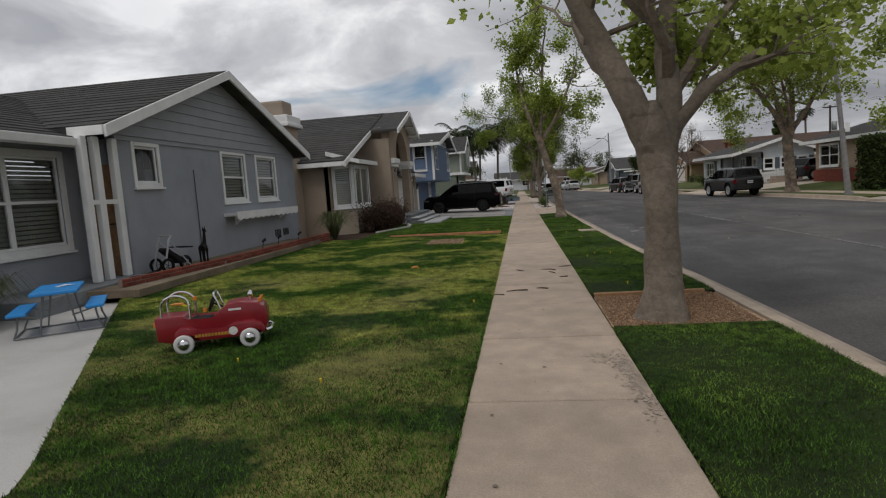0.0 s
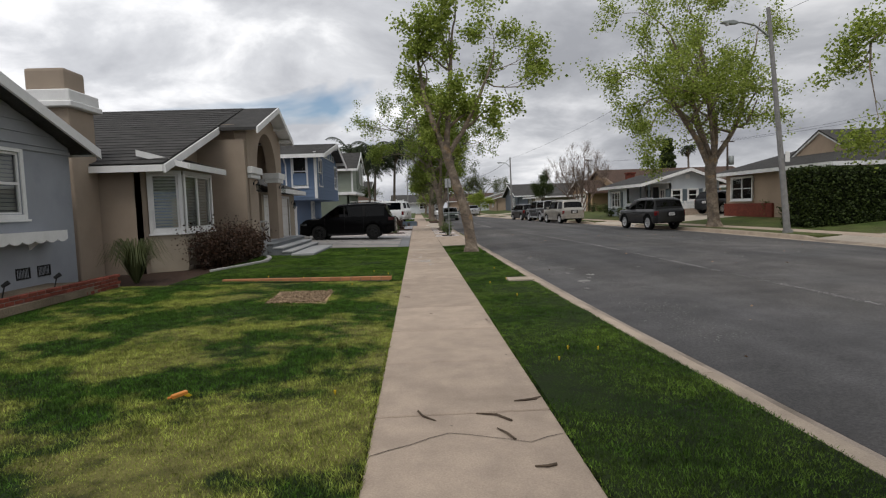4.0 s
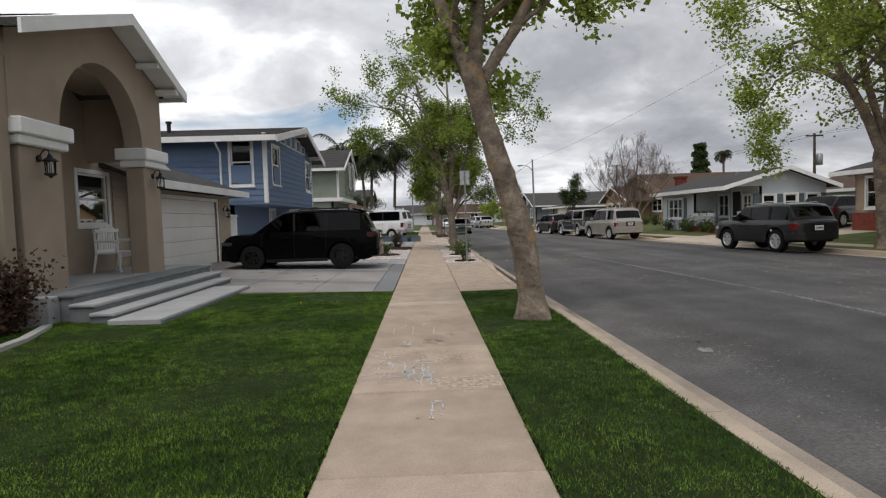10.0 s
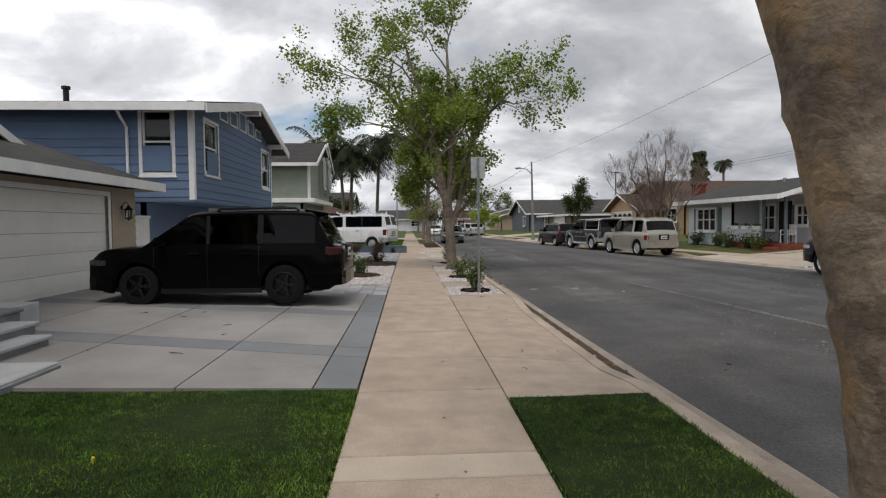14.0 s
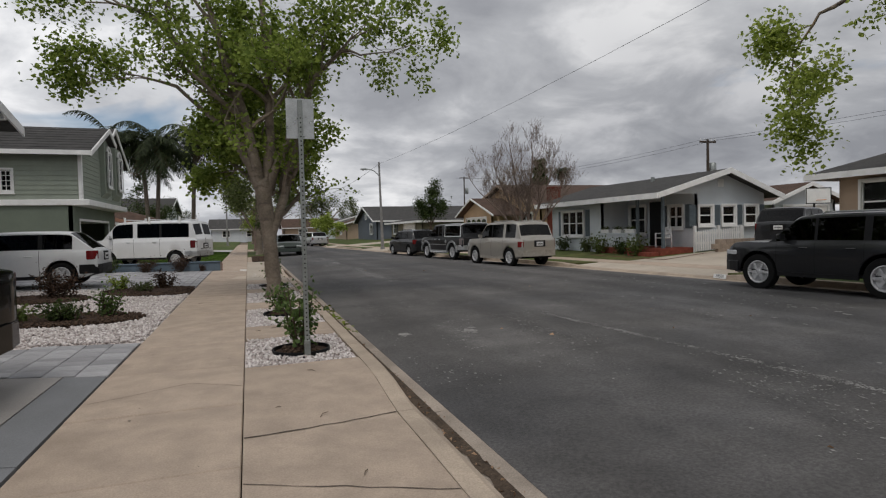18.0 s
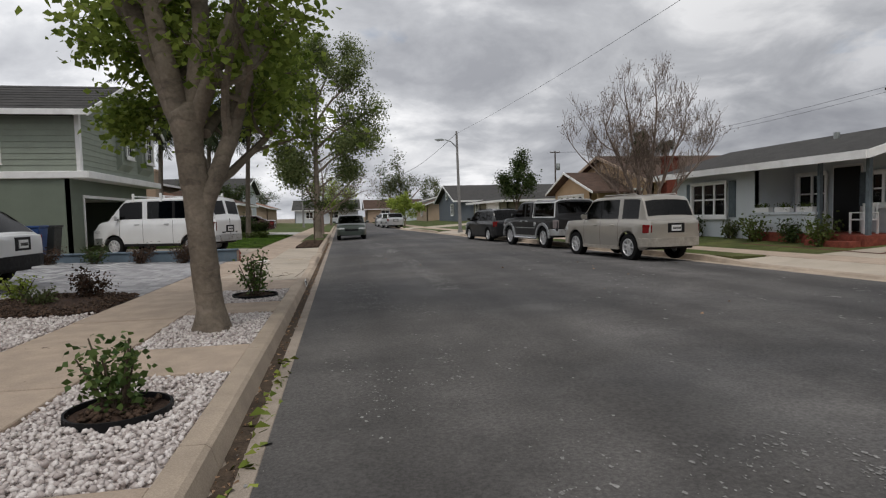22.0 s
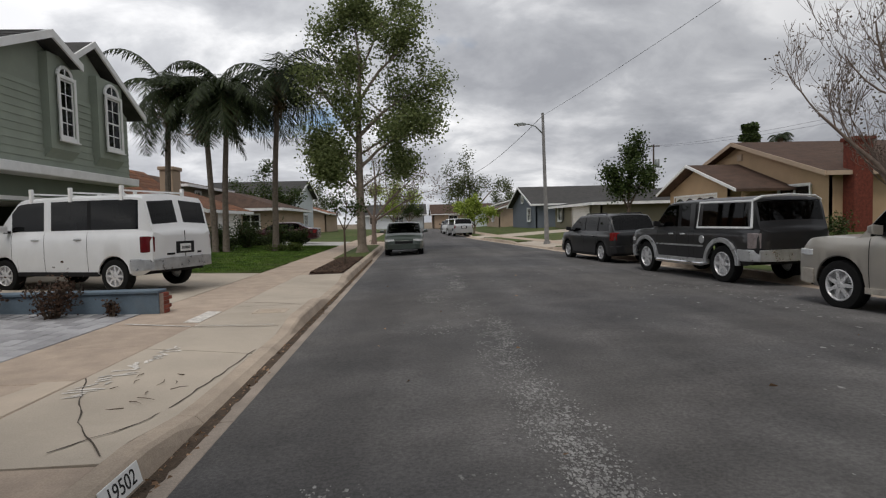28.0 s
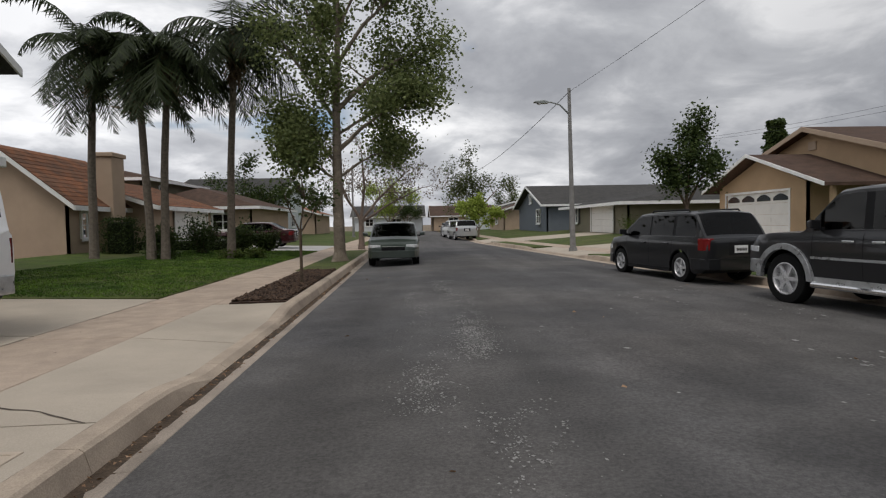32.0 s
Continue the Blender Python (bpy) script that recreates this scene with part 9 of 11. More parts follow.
def island(base, tip, name, rough=0.8):
    """Small loose pieces, each with a shade of its own between two colours."""
    m = leaf(name, base, tip, 0.0)
    m.node_tree.nodes["Principled BSDF"].inputs["Roughness"].default_value = rough
    return m


CHIP = island((0.40, 0.345, 0.33), (0.78, 0.73, 0.71), "white_chip")
BARKCHIP = island((0.030, 0.019, 0.013), (0.105, 0.066, 0.045), "bark_chip")
LITTER = island((0.19, 0.115, 0.07), (0.43, 0.28, 0.175), "leaf_litter")
GREENLF = island((0.10, 0.14, 0.02), (0.26, 0.30, 0.06), "fallen_green_leaf")
WELLS = ((0.88, 34.95, 0.33), (0.86, 38.22, 0.33), (0.93, 43.95, 0.36))


def in_wells(x, y):
    r = np.zeros(len(x), bool)
    for wx, wy, wr in WELLS:
        r |= (x - wx) ** 2 + (y - wy) ** 2 < wr ** 2
    return r


for i, (c, d) in enumerate(BEDS):
    chips("stone_chips", "", SWR + 0.03, 1.41, c + 0.02, d - 0.02, lambda x, y: -0.022 + 0 * x, int(1050 * 1.14 * (d - c)), 0.027, CHIP, 30 + i, in_wells, strip)


OVALS = ((-1.85, 43.75, 1.15, 1.25), (-2.65, 38.9, 1.30, 0.85), (-3.9, 42.3, 1.0, 0.9))


def in_oval(x, y):
    r = np.zeros(np.shape(x), bool)
    for ox, oy, ra, rb in OVALS:
        r |= ((x - ox) / ra) ** 2 + ((y - oy) / rb) ** 2 < 1
    return r


def dz_np(x):
    return 0.028 * np.maximum(0.0, SWL - x)


chips("stone_chips", "bed of loose white stone chips beside the pavement", -5.6, SWL - 0.03, 36.5, 44.58, lambda x, y: dz_np(x) - 0.017, 25000, 0.031, CHIP, 41, in_oval)
for ox, oy, ra, rb in OVALS:
    ov = [(min(SWL - 0.02, ox + ra * math.cos(a)), oy + rb * math.sin(a)) for a in [2 * math.pi * i / 28 for i in range(28)]]
    solid("mulch_bed", geo(([(x, y, dz(x) - 0.006) for x, y in ov] + [(ox, oy, dz(ox) + 0.05)] + [(x, y, dz(x) - 0.08) for x, y in ov], [(i, (i + 1) % 28, 28) for i in range(28)] + [(i, 29 + i, 29 + (i + 1) % 28, (i + 1) % 28) for i in range(28)])),
          MULCH, "oval bed of dark bark mulch among white stone chips", "soil", kind="structure")
chips("bark_chips", "dark bark chips in the oval planting bed", -5.0, -0.72, 37.9, 45.0, lambda x, y: dz_np(x) + 0.012 + 0.0 * x, 14000, 0.03, BARKCHIP, 42, lambda x, y: ~in_oval(x, y) | (x > SWL - 0.03), cat="mulch")
chips("bark_chips", "dark bark chips in the bed at the kerb", 0.52, 1.40, 58.5, 64.9, lambda x, y: 0.03 + 0 * x, 2600, 0.04, BARKCHIP, 43, cat="mulch")
chips("dry_litter", "dry brown leaf litter round the tree trunk", 0.28, 1.68, 5.8, 7.3, lambda x, y: -0.012 + 0 * x, 7500, 0.013, LITTER, 44, cat="leaf litter")
BARKBR = island((0.13, 0.085, 0.05), (0.34, 0.25, 0.16), "brown_bark_chip")
solid("bark_patch", geo(([(x, y, lawn_slope(x, y) + 0.012) for x, y in PIT] + [(x, y, -0.1) for x, y in PIT], [(0, 1, 2, 3), (0, 4, 5, 1), (1, 5, 6, 2), (2, 6, 7, 3), (3, 7, 4, 0)])), DIRT, "square patch of bare brown bark in the lawn", "soil", kind="structure")
chips("bark_chips", "brown bark chips on a bare patch of lawn", -3.1, -2.2, 14.95, 16.15, lambda x, y: 0.04 + 0 * x, 1500, 0.024, BARKBR, 45, cat="mulch")

# black well rings and their bushes
for wx, wy, wr in WELLS:
    t = thing("planting_well", "black plastic edging ring with bark mulch inside", "edging", "planting wells", at=(wx, wy, 0))
    rg = [(wr * math.cos(a), wr * math.sin(a)) for a in [2 * math.pi * i / 24 for i in range(24)]]
    vs = [(x, y, 0.03) for x, y in rg] + [(x * 0.95, y * 0.95, 0.03) for x, y in rg] + [(x * 0.95, y * 0.95, -0.06) for x, y in rg] + [(x, y, -0.06) for x, y in rg]
    fs = [(k * 24 + i, k * 24 + (i + 1) % 24, (k + 1) % 4 * 24 + (i + 1) % 24, (k + 1) % 4 * 24 + i) for k in range(4) for i in range(24)]
    part("ring", geo((vs, fs)), BLACKPL, t)
    part("mulch", geo(([(x * 0.95, y * 0.95, -0.01) for x, y in rg] + [(0, 0, 0.015)], [(i, (i + 1) % 24, 24) for i in range(24)])), MULCH, t)
    chips("bark_chips", "", -wr * 0.62, wr * 0.62, -wr * 0.62, wr * 0.62, lambda x, y: 0.006 + 0 * x, 260, 0.026, BARKCHIP, 47, None, t)
ROSE = leaf("rose_leaves", (0.035, 0.075, 0.018), (0.15, 0.21, 0.06), 0.3)
shrub("rose_bush", "leafy green rose bush in a mulch ring", (0.88, 34.95, 0), 0.30, 0.30, 0.72, 620, 0.06, ROSE, 51, stems=9, group="kerb bushes")
shrub("rose_bush", "leafy green rose bush in a mulch ring", (0.86, 38.22, 0), 0.29, 0.28, 0.50, 420, 0.055, ROSE, 52, stems=8, group="kerb bushes")
shrub("rose_bush", "leafy green rose bush in a mulch ring", (0.95, 43.95, 0), 0.34, 0.32, 0.70, 560, 0.06, ROSE, 53, stems=9, group="kerb bushes")
shrub("bush", "yellow-green bush in the mulch bed", (-2.75, 44.3, 0.04), 0.25, 0.25, 0.42, 420, 0.055, LEAF, 54)
shrub("bush", "dark red-leaved bush in the mulch bed", (-1.75, 44.45, 0.02), 0.36, 0.34, 0.46, 700, 0.055, LEAFR, 55)
shrub("bush", "low grey-green bush in the mulch bed", (-2.15, 43.6, 0.03), 0.30, 0.26, 0.26, 420, 0.05, LEAFG, 56)
shrub("bush", "dark red-leaved bush in a mulch bed", (-3.6, 42.6, 0.05), 0.45, 0.42, 0.62, 1100, 0.055, LEAFR, 57, stems=14)
shrub("bush", "upright green bush at the end of a mulch bed", (-1.95, 39.1, 0.02), 0.30, 0.30, 0.50, 620, 0.05, ROSE, 58, stems=12)
shrub("bush", "low spreading green bush in a mulch bed", (-2.55, 38.75, 0.05), 0.46, 0.36, 0.30, 900, 0.05, LEAFD, 59, stems=14)
shrub("bush", "low spreading green bush in a mulch bed", (-3.25, 38.7, 0.06), 0.42, 0.36, 0.28, 800, 0.05, LEAFB, 61, stems=14)
shrub("bush", "rounded green bush beside the drive", (-4.6, 40.4, 0.10), 0.35, 0.36, 0.45, 540, 0.055, LEAFD, 60)

# pavers of the drive
pm = []
for w, l in ((0.21, 0.20), (0.21, 0.30), (0.21, 0.36), (0.21, 0.245)):
    pm.append((l, mesh_of("paver", bevelled(geo(box(0.003, w - 0.005, 0.003, l - 0.005, -0.05, 0.0)), 0.006), PAVER)))
PAVJ = island((0.20, 0.20, 0.21), (0.50, 0.495, 0.50), "mixed_paver")
rp_, far_p, nrow, cnt = random.Random(8), [], 0, 0
x = SWL - 0.02 - 0.21
while x > -7.5:
    y = 44.63 - rp_.uniform(0, 0.2)
    while y < 52.1:
        l, me_ = pm[rp_.randrange(4)]
        if cnt < 300 and 44.4 < y < 51.6 and x > -3.6:
            o = new("paver", me_)
            o.matrix_world = pose(x, y, dz(x) + rp_.uniform(-0.003, 0.002), 0, 1.6, 0)
            o.parent = pavers
            cnt += 1
        else:
            far_p.append(moved(box(0.003, 0.205, 0.003, l - 0.005, -0.05, 0.0), x, y, dz(x + 0.1)))
        y += l
    x -= 0.212
tagged(part("pavers", geo(*far_p), PAVJ, pavers), kind="stuff")
border = thing("paver_border", "band of small mixed grey pavers between the drive and the white stones", "paving", kind="structure")
part("sand_bed", geo(([(-7.4, 35.8, dz(-7.4) - 0.03), (SWL - 0.01, 34.5, -0.03), (SWL - 0.01, 36.44, -0.03), (-7.4, 36.44, dz(-7.4) - 0.03)], [(0, 1, 2, 3)])), JOINT, border)
x = SWL - 0.02 - 0.30
bm_p = [(w_, mesh_of("paver", bevelled(geo(box(0.003, 0.295, 0.003, w_ - 0.005, -0.05, 0.0)), 0.006), PAVER)) for w_ in (0.15, 0.22, 0.28)]
while x > -7.2:
    y = skew(x + 0.15, 34.45) + 0.03
    while y < 36.25:
        l, me_ = bm_p[rp_.randrange(3)]
        o = new("paver", me_)
        o.matrix_world = pose(x, y, dz(x) + rp_.uniform(-0.003, 0.002), 0, 1.6, 0)
        o.parent = border
        y += l
    x -= 0.30


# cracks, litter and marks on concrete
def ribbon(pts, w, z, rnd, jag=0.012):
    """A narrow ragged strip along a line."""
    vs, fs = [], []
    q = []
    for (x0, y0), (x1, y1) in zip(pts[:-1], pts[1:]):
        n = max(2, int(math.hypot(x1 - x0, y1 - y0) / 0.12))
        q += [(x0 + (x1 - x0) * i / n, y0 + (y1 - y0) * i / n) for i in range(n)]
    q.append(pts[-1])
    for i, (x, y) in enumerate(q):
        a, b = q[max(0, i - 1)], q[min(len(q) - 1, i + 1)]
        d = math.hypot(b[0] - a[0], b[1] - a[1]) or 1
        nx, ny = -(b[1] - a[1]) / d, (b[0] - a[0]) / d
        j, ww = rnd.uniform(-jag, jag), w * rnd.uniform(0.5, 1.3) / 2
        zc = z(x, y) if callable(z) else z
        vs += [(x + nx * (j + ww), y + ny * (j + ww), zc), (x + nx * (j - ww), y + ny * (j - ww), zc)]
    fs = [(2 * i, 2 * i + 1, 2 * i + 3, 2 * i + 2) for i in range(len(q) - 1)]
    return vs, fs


rc = random.Random(11)


def apz(x, y):
    u = max(0.0, min(1.0, (x - 0.77) / 0.655))
    return (dip(y) * 0.35 * min(1.0, max(0.0, (x - 0.27) / 0.5)) if x < 0.77 else dip(y) * (0.35 + 0.65 * u) + 0.008 * u) + 0.004


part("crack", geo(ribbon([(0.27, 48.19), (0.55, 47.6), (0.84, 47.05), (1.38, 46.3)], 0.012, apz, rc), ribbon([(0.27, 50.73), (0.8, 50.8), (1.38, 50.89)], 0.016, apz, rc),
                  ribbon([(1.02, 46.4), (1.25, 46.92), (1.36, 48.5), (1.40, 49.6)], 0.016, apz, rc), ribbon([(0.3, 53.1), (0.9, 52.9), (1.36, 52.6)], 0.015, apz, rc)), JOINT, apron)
CHALKY = mat("white_patching_mortar", (0.62, 0.585, 0.54), 0.9, var=0.25, scale=9, fine=60, bump=0.6)
rr = random.Random(12)
part("repair_mortar", geo(*[ribbon([(0.40 + 0.10 * rr.uniform(-1, 1) + 0.15 * i / 30, 47.6 + 0.07 * i), (0.46 + 0.14 * rr.uniform(-1, 1) + 0.10 * i / 30, 47.7 + 0.07 * i)], 0.035, apz, rr) for i in range(28)], ribbon([(-0.8, 51.15), (0.24, 50.78)], 0.05, 0.006, rr, 0.006), ribbon([(0.28, 50.82), (1.3, 50.96)], 0.03, apz, rr, 0.006)), CHALKY, apron)
part("repair_slab", bevelled(geo(prism([(0.0, 51.15), (0.24, 51.1), (0.24, 52.06), (0.0, 52.15)], "z", -0.05, 0.006)), 0.003), CHALKY, pavement)
part("repair_slab", bevelled(geo(prism([(-0.25, 46.95), (0.235, 46.85), (0.235, 48.1), (-0.05, 48.1)], "z", -0.05, 0.0055)), 0.003), WALKNEW, pavement)
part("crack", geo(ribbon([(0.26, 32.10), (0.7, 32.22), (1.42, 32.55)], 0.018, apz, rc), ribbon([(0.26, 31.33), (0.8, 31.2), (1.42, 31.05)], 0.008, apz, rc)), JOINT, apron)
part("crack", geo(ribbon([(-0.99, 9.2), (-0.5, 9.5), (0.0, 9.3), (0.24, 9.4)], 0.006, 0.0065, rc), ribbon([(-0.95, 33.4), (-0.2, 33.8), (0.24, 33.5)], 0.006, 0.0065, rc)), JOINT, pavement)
CHALK = mat("white_chalk", (0.60, 0.56, 0.53), 0.95, var=0.3, scale=30, fine=90, bump=0.0)
CHALKB = mat("blue_chalk", (0.49, 0.50, 0.51), 0.95, var=0.3, scale=30, fine=90, bump=0.0)
CHALKP = mat("pink_chalk", (0.58, 0.48, 0.47), 0.95, var=0.3, scale=30, fine=90, bump=0.0)
rk2 = random.Random(5)


def scribble(cx, cy, w, d, n, w_line=0.010):
    """Short crossing strokes of chalk, as a child draws them."""
    out = []
    for i in range(n):
        x, y = cx + w * rk2.uniform(-0.5, 0.5), cy + d * rk2.uniform(-0.5, 0.5)
        if i % 3 == 0:
            x1, y1 = x + rk2.uniform(-0.02, 0.02), y + d * rk2.choice((-0.6, 0.6))
        elif i % 3 == 1:
            x1, y1 = x + w * rk2.choice((-0.5, 0.5)), y + rk2.uniform(-0.06, 0.06)
        else:
            x1, y1 = x + w * rk2.uniform(-0.35, 0.35), y + d * rk2.uniform(-0.4, 0.4)
        xm, ym = (x + x1) / 2 + rk2.uniform(-0.02, 0.02), (y + y1) / 2 + rk2.uniform(-0.04, 0.04)
        out.append(ribbon([(x, y), (xm, ym), (x1, y1)], w_line, 0.0062 + 0.0001 * (i % 5), rk2, 0.002))
    return out


def loop(cx, cy, rx, ry, a0, a1, w_line=0.008):
    return ribbon([(cx + rx * math.cos(a0 + (a1 - a0) * i / 10), cy + ry * math.sin(a0 + (a1 - a0) * i / 10)) for i in range(11)], w_line, 0.0061, rk2, 0.002)


def chalk(pieces, material, label):
    tagged(part("chalk_drawing", geo(*pieces), material, pavement, label), kind="stuff")


chalk(scribble(-0.62, 22.81, 0.20, 0.20, 13) + scribble(-0.82, 22.36, 0.22, 0.24, 15) + scribble(-0.77, 21.89, 0.22, 0.25, 16) + [loop(-0.77, 21.86, 0.18, 0.26, 0.0, 3.3), loop(-0.40, 22.02, 0.10, 0.06, 0.5, 6.5, 0.014)], CHALK, "white chalk scribbles")
chalk(scribble(-0.50, 21.64, 0.30, 0.48, 34, 0.012) + scribble(-0.32, 20.62, 0.10, 0.35, 7, 0.012), CHALKB, "pale blue chalk scribbles")
chalk(scribble(-0.83, 21.58, 0.22, 0.16, 14) + [loop(-0.80, 21.44, 0.24, 0.09, 3.2, 6.0)], CHALKP, "pink chalk scribbles")
chalk([ribbon(p, 0.009, 0.0061, rk2, 0.003) for p in ([(-0.79, 23.4), (-0.80, 23.8), (-0.55, 23.86)], [(-0.56, 23.35), (-0.56, 23.86)], [(-0.75, 23.38), (-0.5, 23.38)], [(-0.31, 23.4), (-0.29, 23.75)], [(-0.66, 23.86), (-0.68, 24.05)], [(-0.44, 23.86), (-0.44, 24.1), (-0.38, 23.92)], [(-0.62, 24.42), (-0.36, 24.40), (-0.36, 24.28)], [(-0.62, 24.50), (-0.38, 24.48)])], CHALK, "faint chalk squares of a hopping game")
part("repair_slab", geo(prism([(-0.37, 21.44), (0.235, 21.47), (0.235, 21.10), (-0.36, 21.10)], "z", -0.05, 0.0052)), mat("rough_walk_patch", (0.47, 0.385, 0.31), 0.95, var=0.3, scale=22, fine=90, bump=1.0), pavement, "pale rough strip of mortar")


def blotch(cx, cy, sx, sy, n, size):
    """A ragged stain: many small flakes, thick in the middle and thin at its rim."""
    out = []
    for _ in range(n):
        x, y, r_ = cx + rk2.gauss(0, sx), cy + rk2.gauss(0, sy), size * rk2.uniform(0.3, 1.2)
        if SWL + 0.03 < x < SWR - 0.02:
            z = 0.0046 + rk2.uniform(0, 0.0009)
            out.append(([(x + r_ * rk2.uniform(0.5, 1.2) * math.cos(k), y + r_ * rk2.uniform(0.7, 1.6) * math.sin(k), z) for k in (0, 0.9, 1.8, 2.7, 3.6, 4.5, 5.4)], [tuple(range(7))]))
    return out


DAMP = mat("damp_concrete", (0.355, 0.285, 0.23), 0.92, var=0.2, scale=14, fine=80, bump=0.4)
tagged(part("stain", geo(*blotch(-0.31, 23.0, 0.07, 0.14, 90, 0.014), *blotch(-0.12, 22.1, 0.10, 0.12, 120, 0.014), *blotch(-0.54, 22.27, 0.09, 0.12, 90, 0.013), *blotch(-0.47, 25.45, 0.05, 0.05, 40, 0.012), *blotch(-0.10, 23.3, 0.03, 0.08, 24, 0.011)), DAMP, pavement, "brownish dirt stains round the chalk"), kind="stuff")
GRIME = mat("grey_grime", (0.36, 0.302, 0.25), 0.93, var=0.25, scale=16, fine=80, bump=0.5)
tagged(part("stain", geo(*blotch(0.17, 4.5, 0.05, 0.20, 420, 0.010), *blotch(0.02, 4.75, 0.07, 0.08, 120, 0.008), *blotch(0.19, 4.0, 0.04, 0.25, 260, 0.010), *blotch(0.2, 13.1, 0.03, 0.2, 50, 0.011)), GRIME, pavement, "dark grey grime along the slab edge"), kind="stuff")
STAIN = mat("dark_drips", (0.20, 0.165, 0.135), 0.95, var=0.25, scale=14, fine=70)
spots = []
for _ in range(70):
    x, y, r = rk2.uniform(SWL + 0.06, SWR - 0.06), rk2.uniform(0.8, 58), rk2.uniform(0.004, 0.016)
    spots.append(([(x + r * rk2.uniform(0.6, 1.3) * math.cos(k), y + r * rk2.uniform(0.6, 1.3) * math.sin(k), 0.0056) for k in (0, 0.8, 1.6, 2.4, 3.1, 3.9, 4.7, 5.5)], [tuple(range(8))]))
tagged(part("gum_spots", geo(*spots), STAIN, pavement, "dark trodden gum and drip spots"), kind="stuff")


def twigs(label, x0, x1, y0, y1, zf, n, seed, ln=0.1, rad=0.004):
    r = random.Random(seed)
    ps = []
    for _ in range(n):
        x, y, a = r.uniform(x0, x1), r.uniform(y0, y1), r.uniform(0, 6.28)
        l = ln * r.uniform(0.4, 1.5)
        z = (zf(x, y) if callable(zf) else zf) + 0.006
        b = a + r.uniform(-0.6, 0.6)
        m_ = (x + l * 0.5 * math.cos(a), y + l * 0.5 * math.sin(a), z + 0.004)
        ps.append(tube([(x, y, z), m_, (m_[0] + l * 0.5 * math.cos(b), m_[1] + l * 0.5 * math.sin(b), z)], [rad, rad * 0.85, rad * 0.5], 4))
    tagged(solid("twigs", geo(*ps), TWIG if seed % 2 else BARKD, label, "twigs"), kind="stuff")


twigs("dry twigs lying on the buff pavement", -0.9, 0.2, 7.6, 10.2, 0.003, 9, 2, 0.20, 0.010)
twigs("dry twigs lying on the pale drive", -5.0, -1.2, 28.5, 34.0, lambda x, y: dz(x), 11, 4, 0.14, 0.005)
twigs("broken twigs and bits on the drive apron", 0.5, 1.2, 47.1, 48.7, apz, 12, 6, 0.13, 0.004)
twigs("dry twigs scattered along the pavement", -0.9, 0.2, 11.0, 58.0, 0.003, 7, 7, 0.09, 0.004)
twigs("dry twigs in the grass strip and pads", 0.4, 1.3, 28.0, 37.0, apz, 12, 8, 0.1)

rl = np.random.default_rng(13)
LP = np.stack([rl.uniform(0, 1, 1500), rl.uniform(27, 66, 1500), np.zeros(1500)], 1)
LP[:, 0] = np.array([kb(y) for y in LP[:, 1]]) + 0.225 + 0.13 * LP[:, 0] ** 2
LP[:, 2] = -0.140
o = new("leaf_litter", leaves_mesh("leaf_litter", LP, 0.045, LITTER, rl, flat=0.12))
tagged(o, "brown dry leaves and grit along the gutter", "leaf litter", kind="stuff")
LP = np.stack([rl.uniform(1.72, 1.85, 90), rl.uniform(36.5, 40.0, 90), rl.uniform(-0.14, -0.125, 90)], 1)
o = new("leaf_litter", leaves_mesh("leaf_litter", LP, 0.10, GREENLF, rl, flat=0.15))
tagged(o, "fresh green leaves fallen in the gutter", "leaf litter", kind="stuff")
solid("sediment", geo(ribbon([(1.72, 27.0), (1.70, 38), (1.69, 50), (1.69, 66)], 0.16, -0.1415, random.Random(3), 0.03)), mat("gutter_mud", (0.075, 0.055, 0.04), 0.95, var=0.35, scale=6, fine=50, bump=0.8), "dark mud and grit along the gutter", "soil", kind="stuff")
LP = np.stack([rl.uniform(2.2, 12.5, 130), rl.uniform(10, 70, 130), np.zeros(130)], 1)
LP[:, 2] = np.array([roadz(a, b) + 0.006 for a, b in LP[:, :2]])
o = new("fallen_leaves", leaves_mesh("fallen_leaves", LP, 0.07, LITTER, rl, flat=0.1))
tagged(o, "single dry leaves scattered over the street", "leaf litter", kind="stuff")


# worn paint and pale scuffs on the asphalt
def flecks(label, line, y0, y1, n, seed, wid, size, material, rag=0.0):
    """Worn specks of paint: small ragged chips, thick in some places and gone in others."""
    r = random.Random(seed)
    ps = []
    while len(ps) < n:
        y = r.uniform(y0, y1)
        x = line(y) + r.gauss(0, wid)
        if noise.noise((x * 1.3, y * 0.55, seed)) + 0.5 * noise.noise((x * 5, y * 4, seed)) < r.uniform(rag - 0.35, rag + 0.35):
            continue
        s, a = size * r.choice((0.4, 0.6, 0.8, 1.0, 1.8)), r.uniform(0, 6.28)
        k = r.randint(3, 5)
        ps.append(([(x + s * r.uniform(0.4, 1.2) * math.cos(a + 6.28 * i / k), y + 1.6 * s * r.uniform(0.4, 1.2) * math.sin(a + 6.28 * i / k), roadz(x, y) + 0.0045) for i in range(k)], [tuple(range(k))]))
    tagged(solid("road_marking", geo(*ps), material, label, "road marking"), kind="stuff")


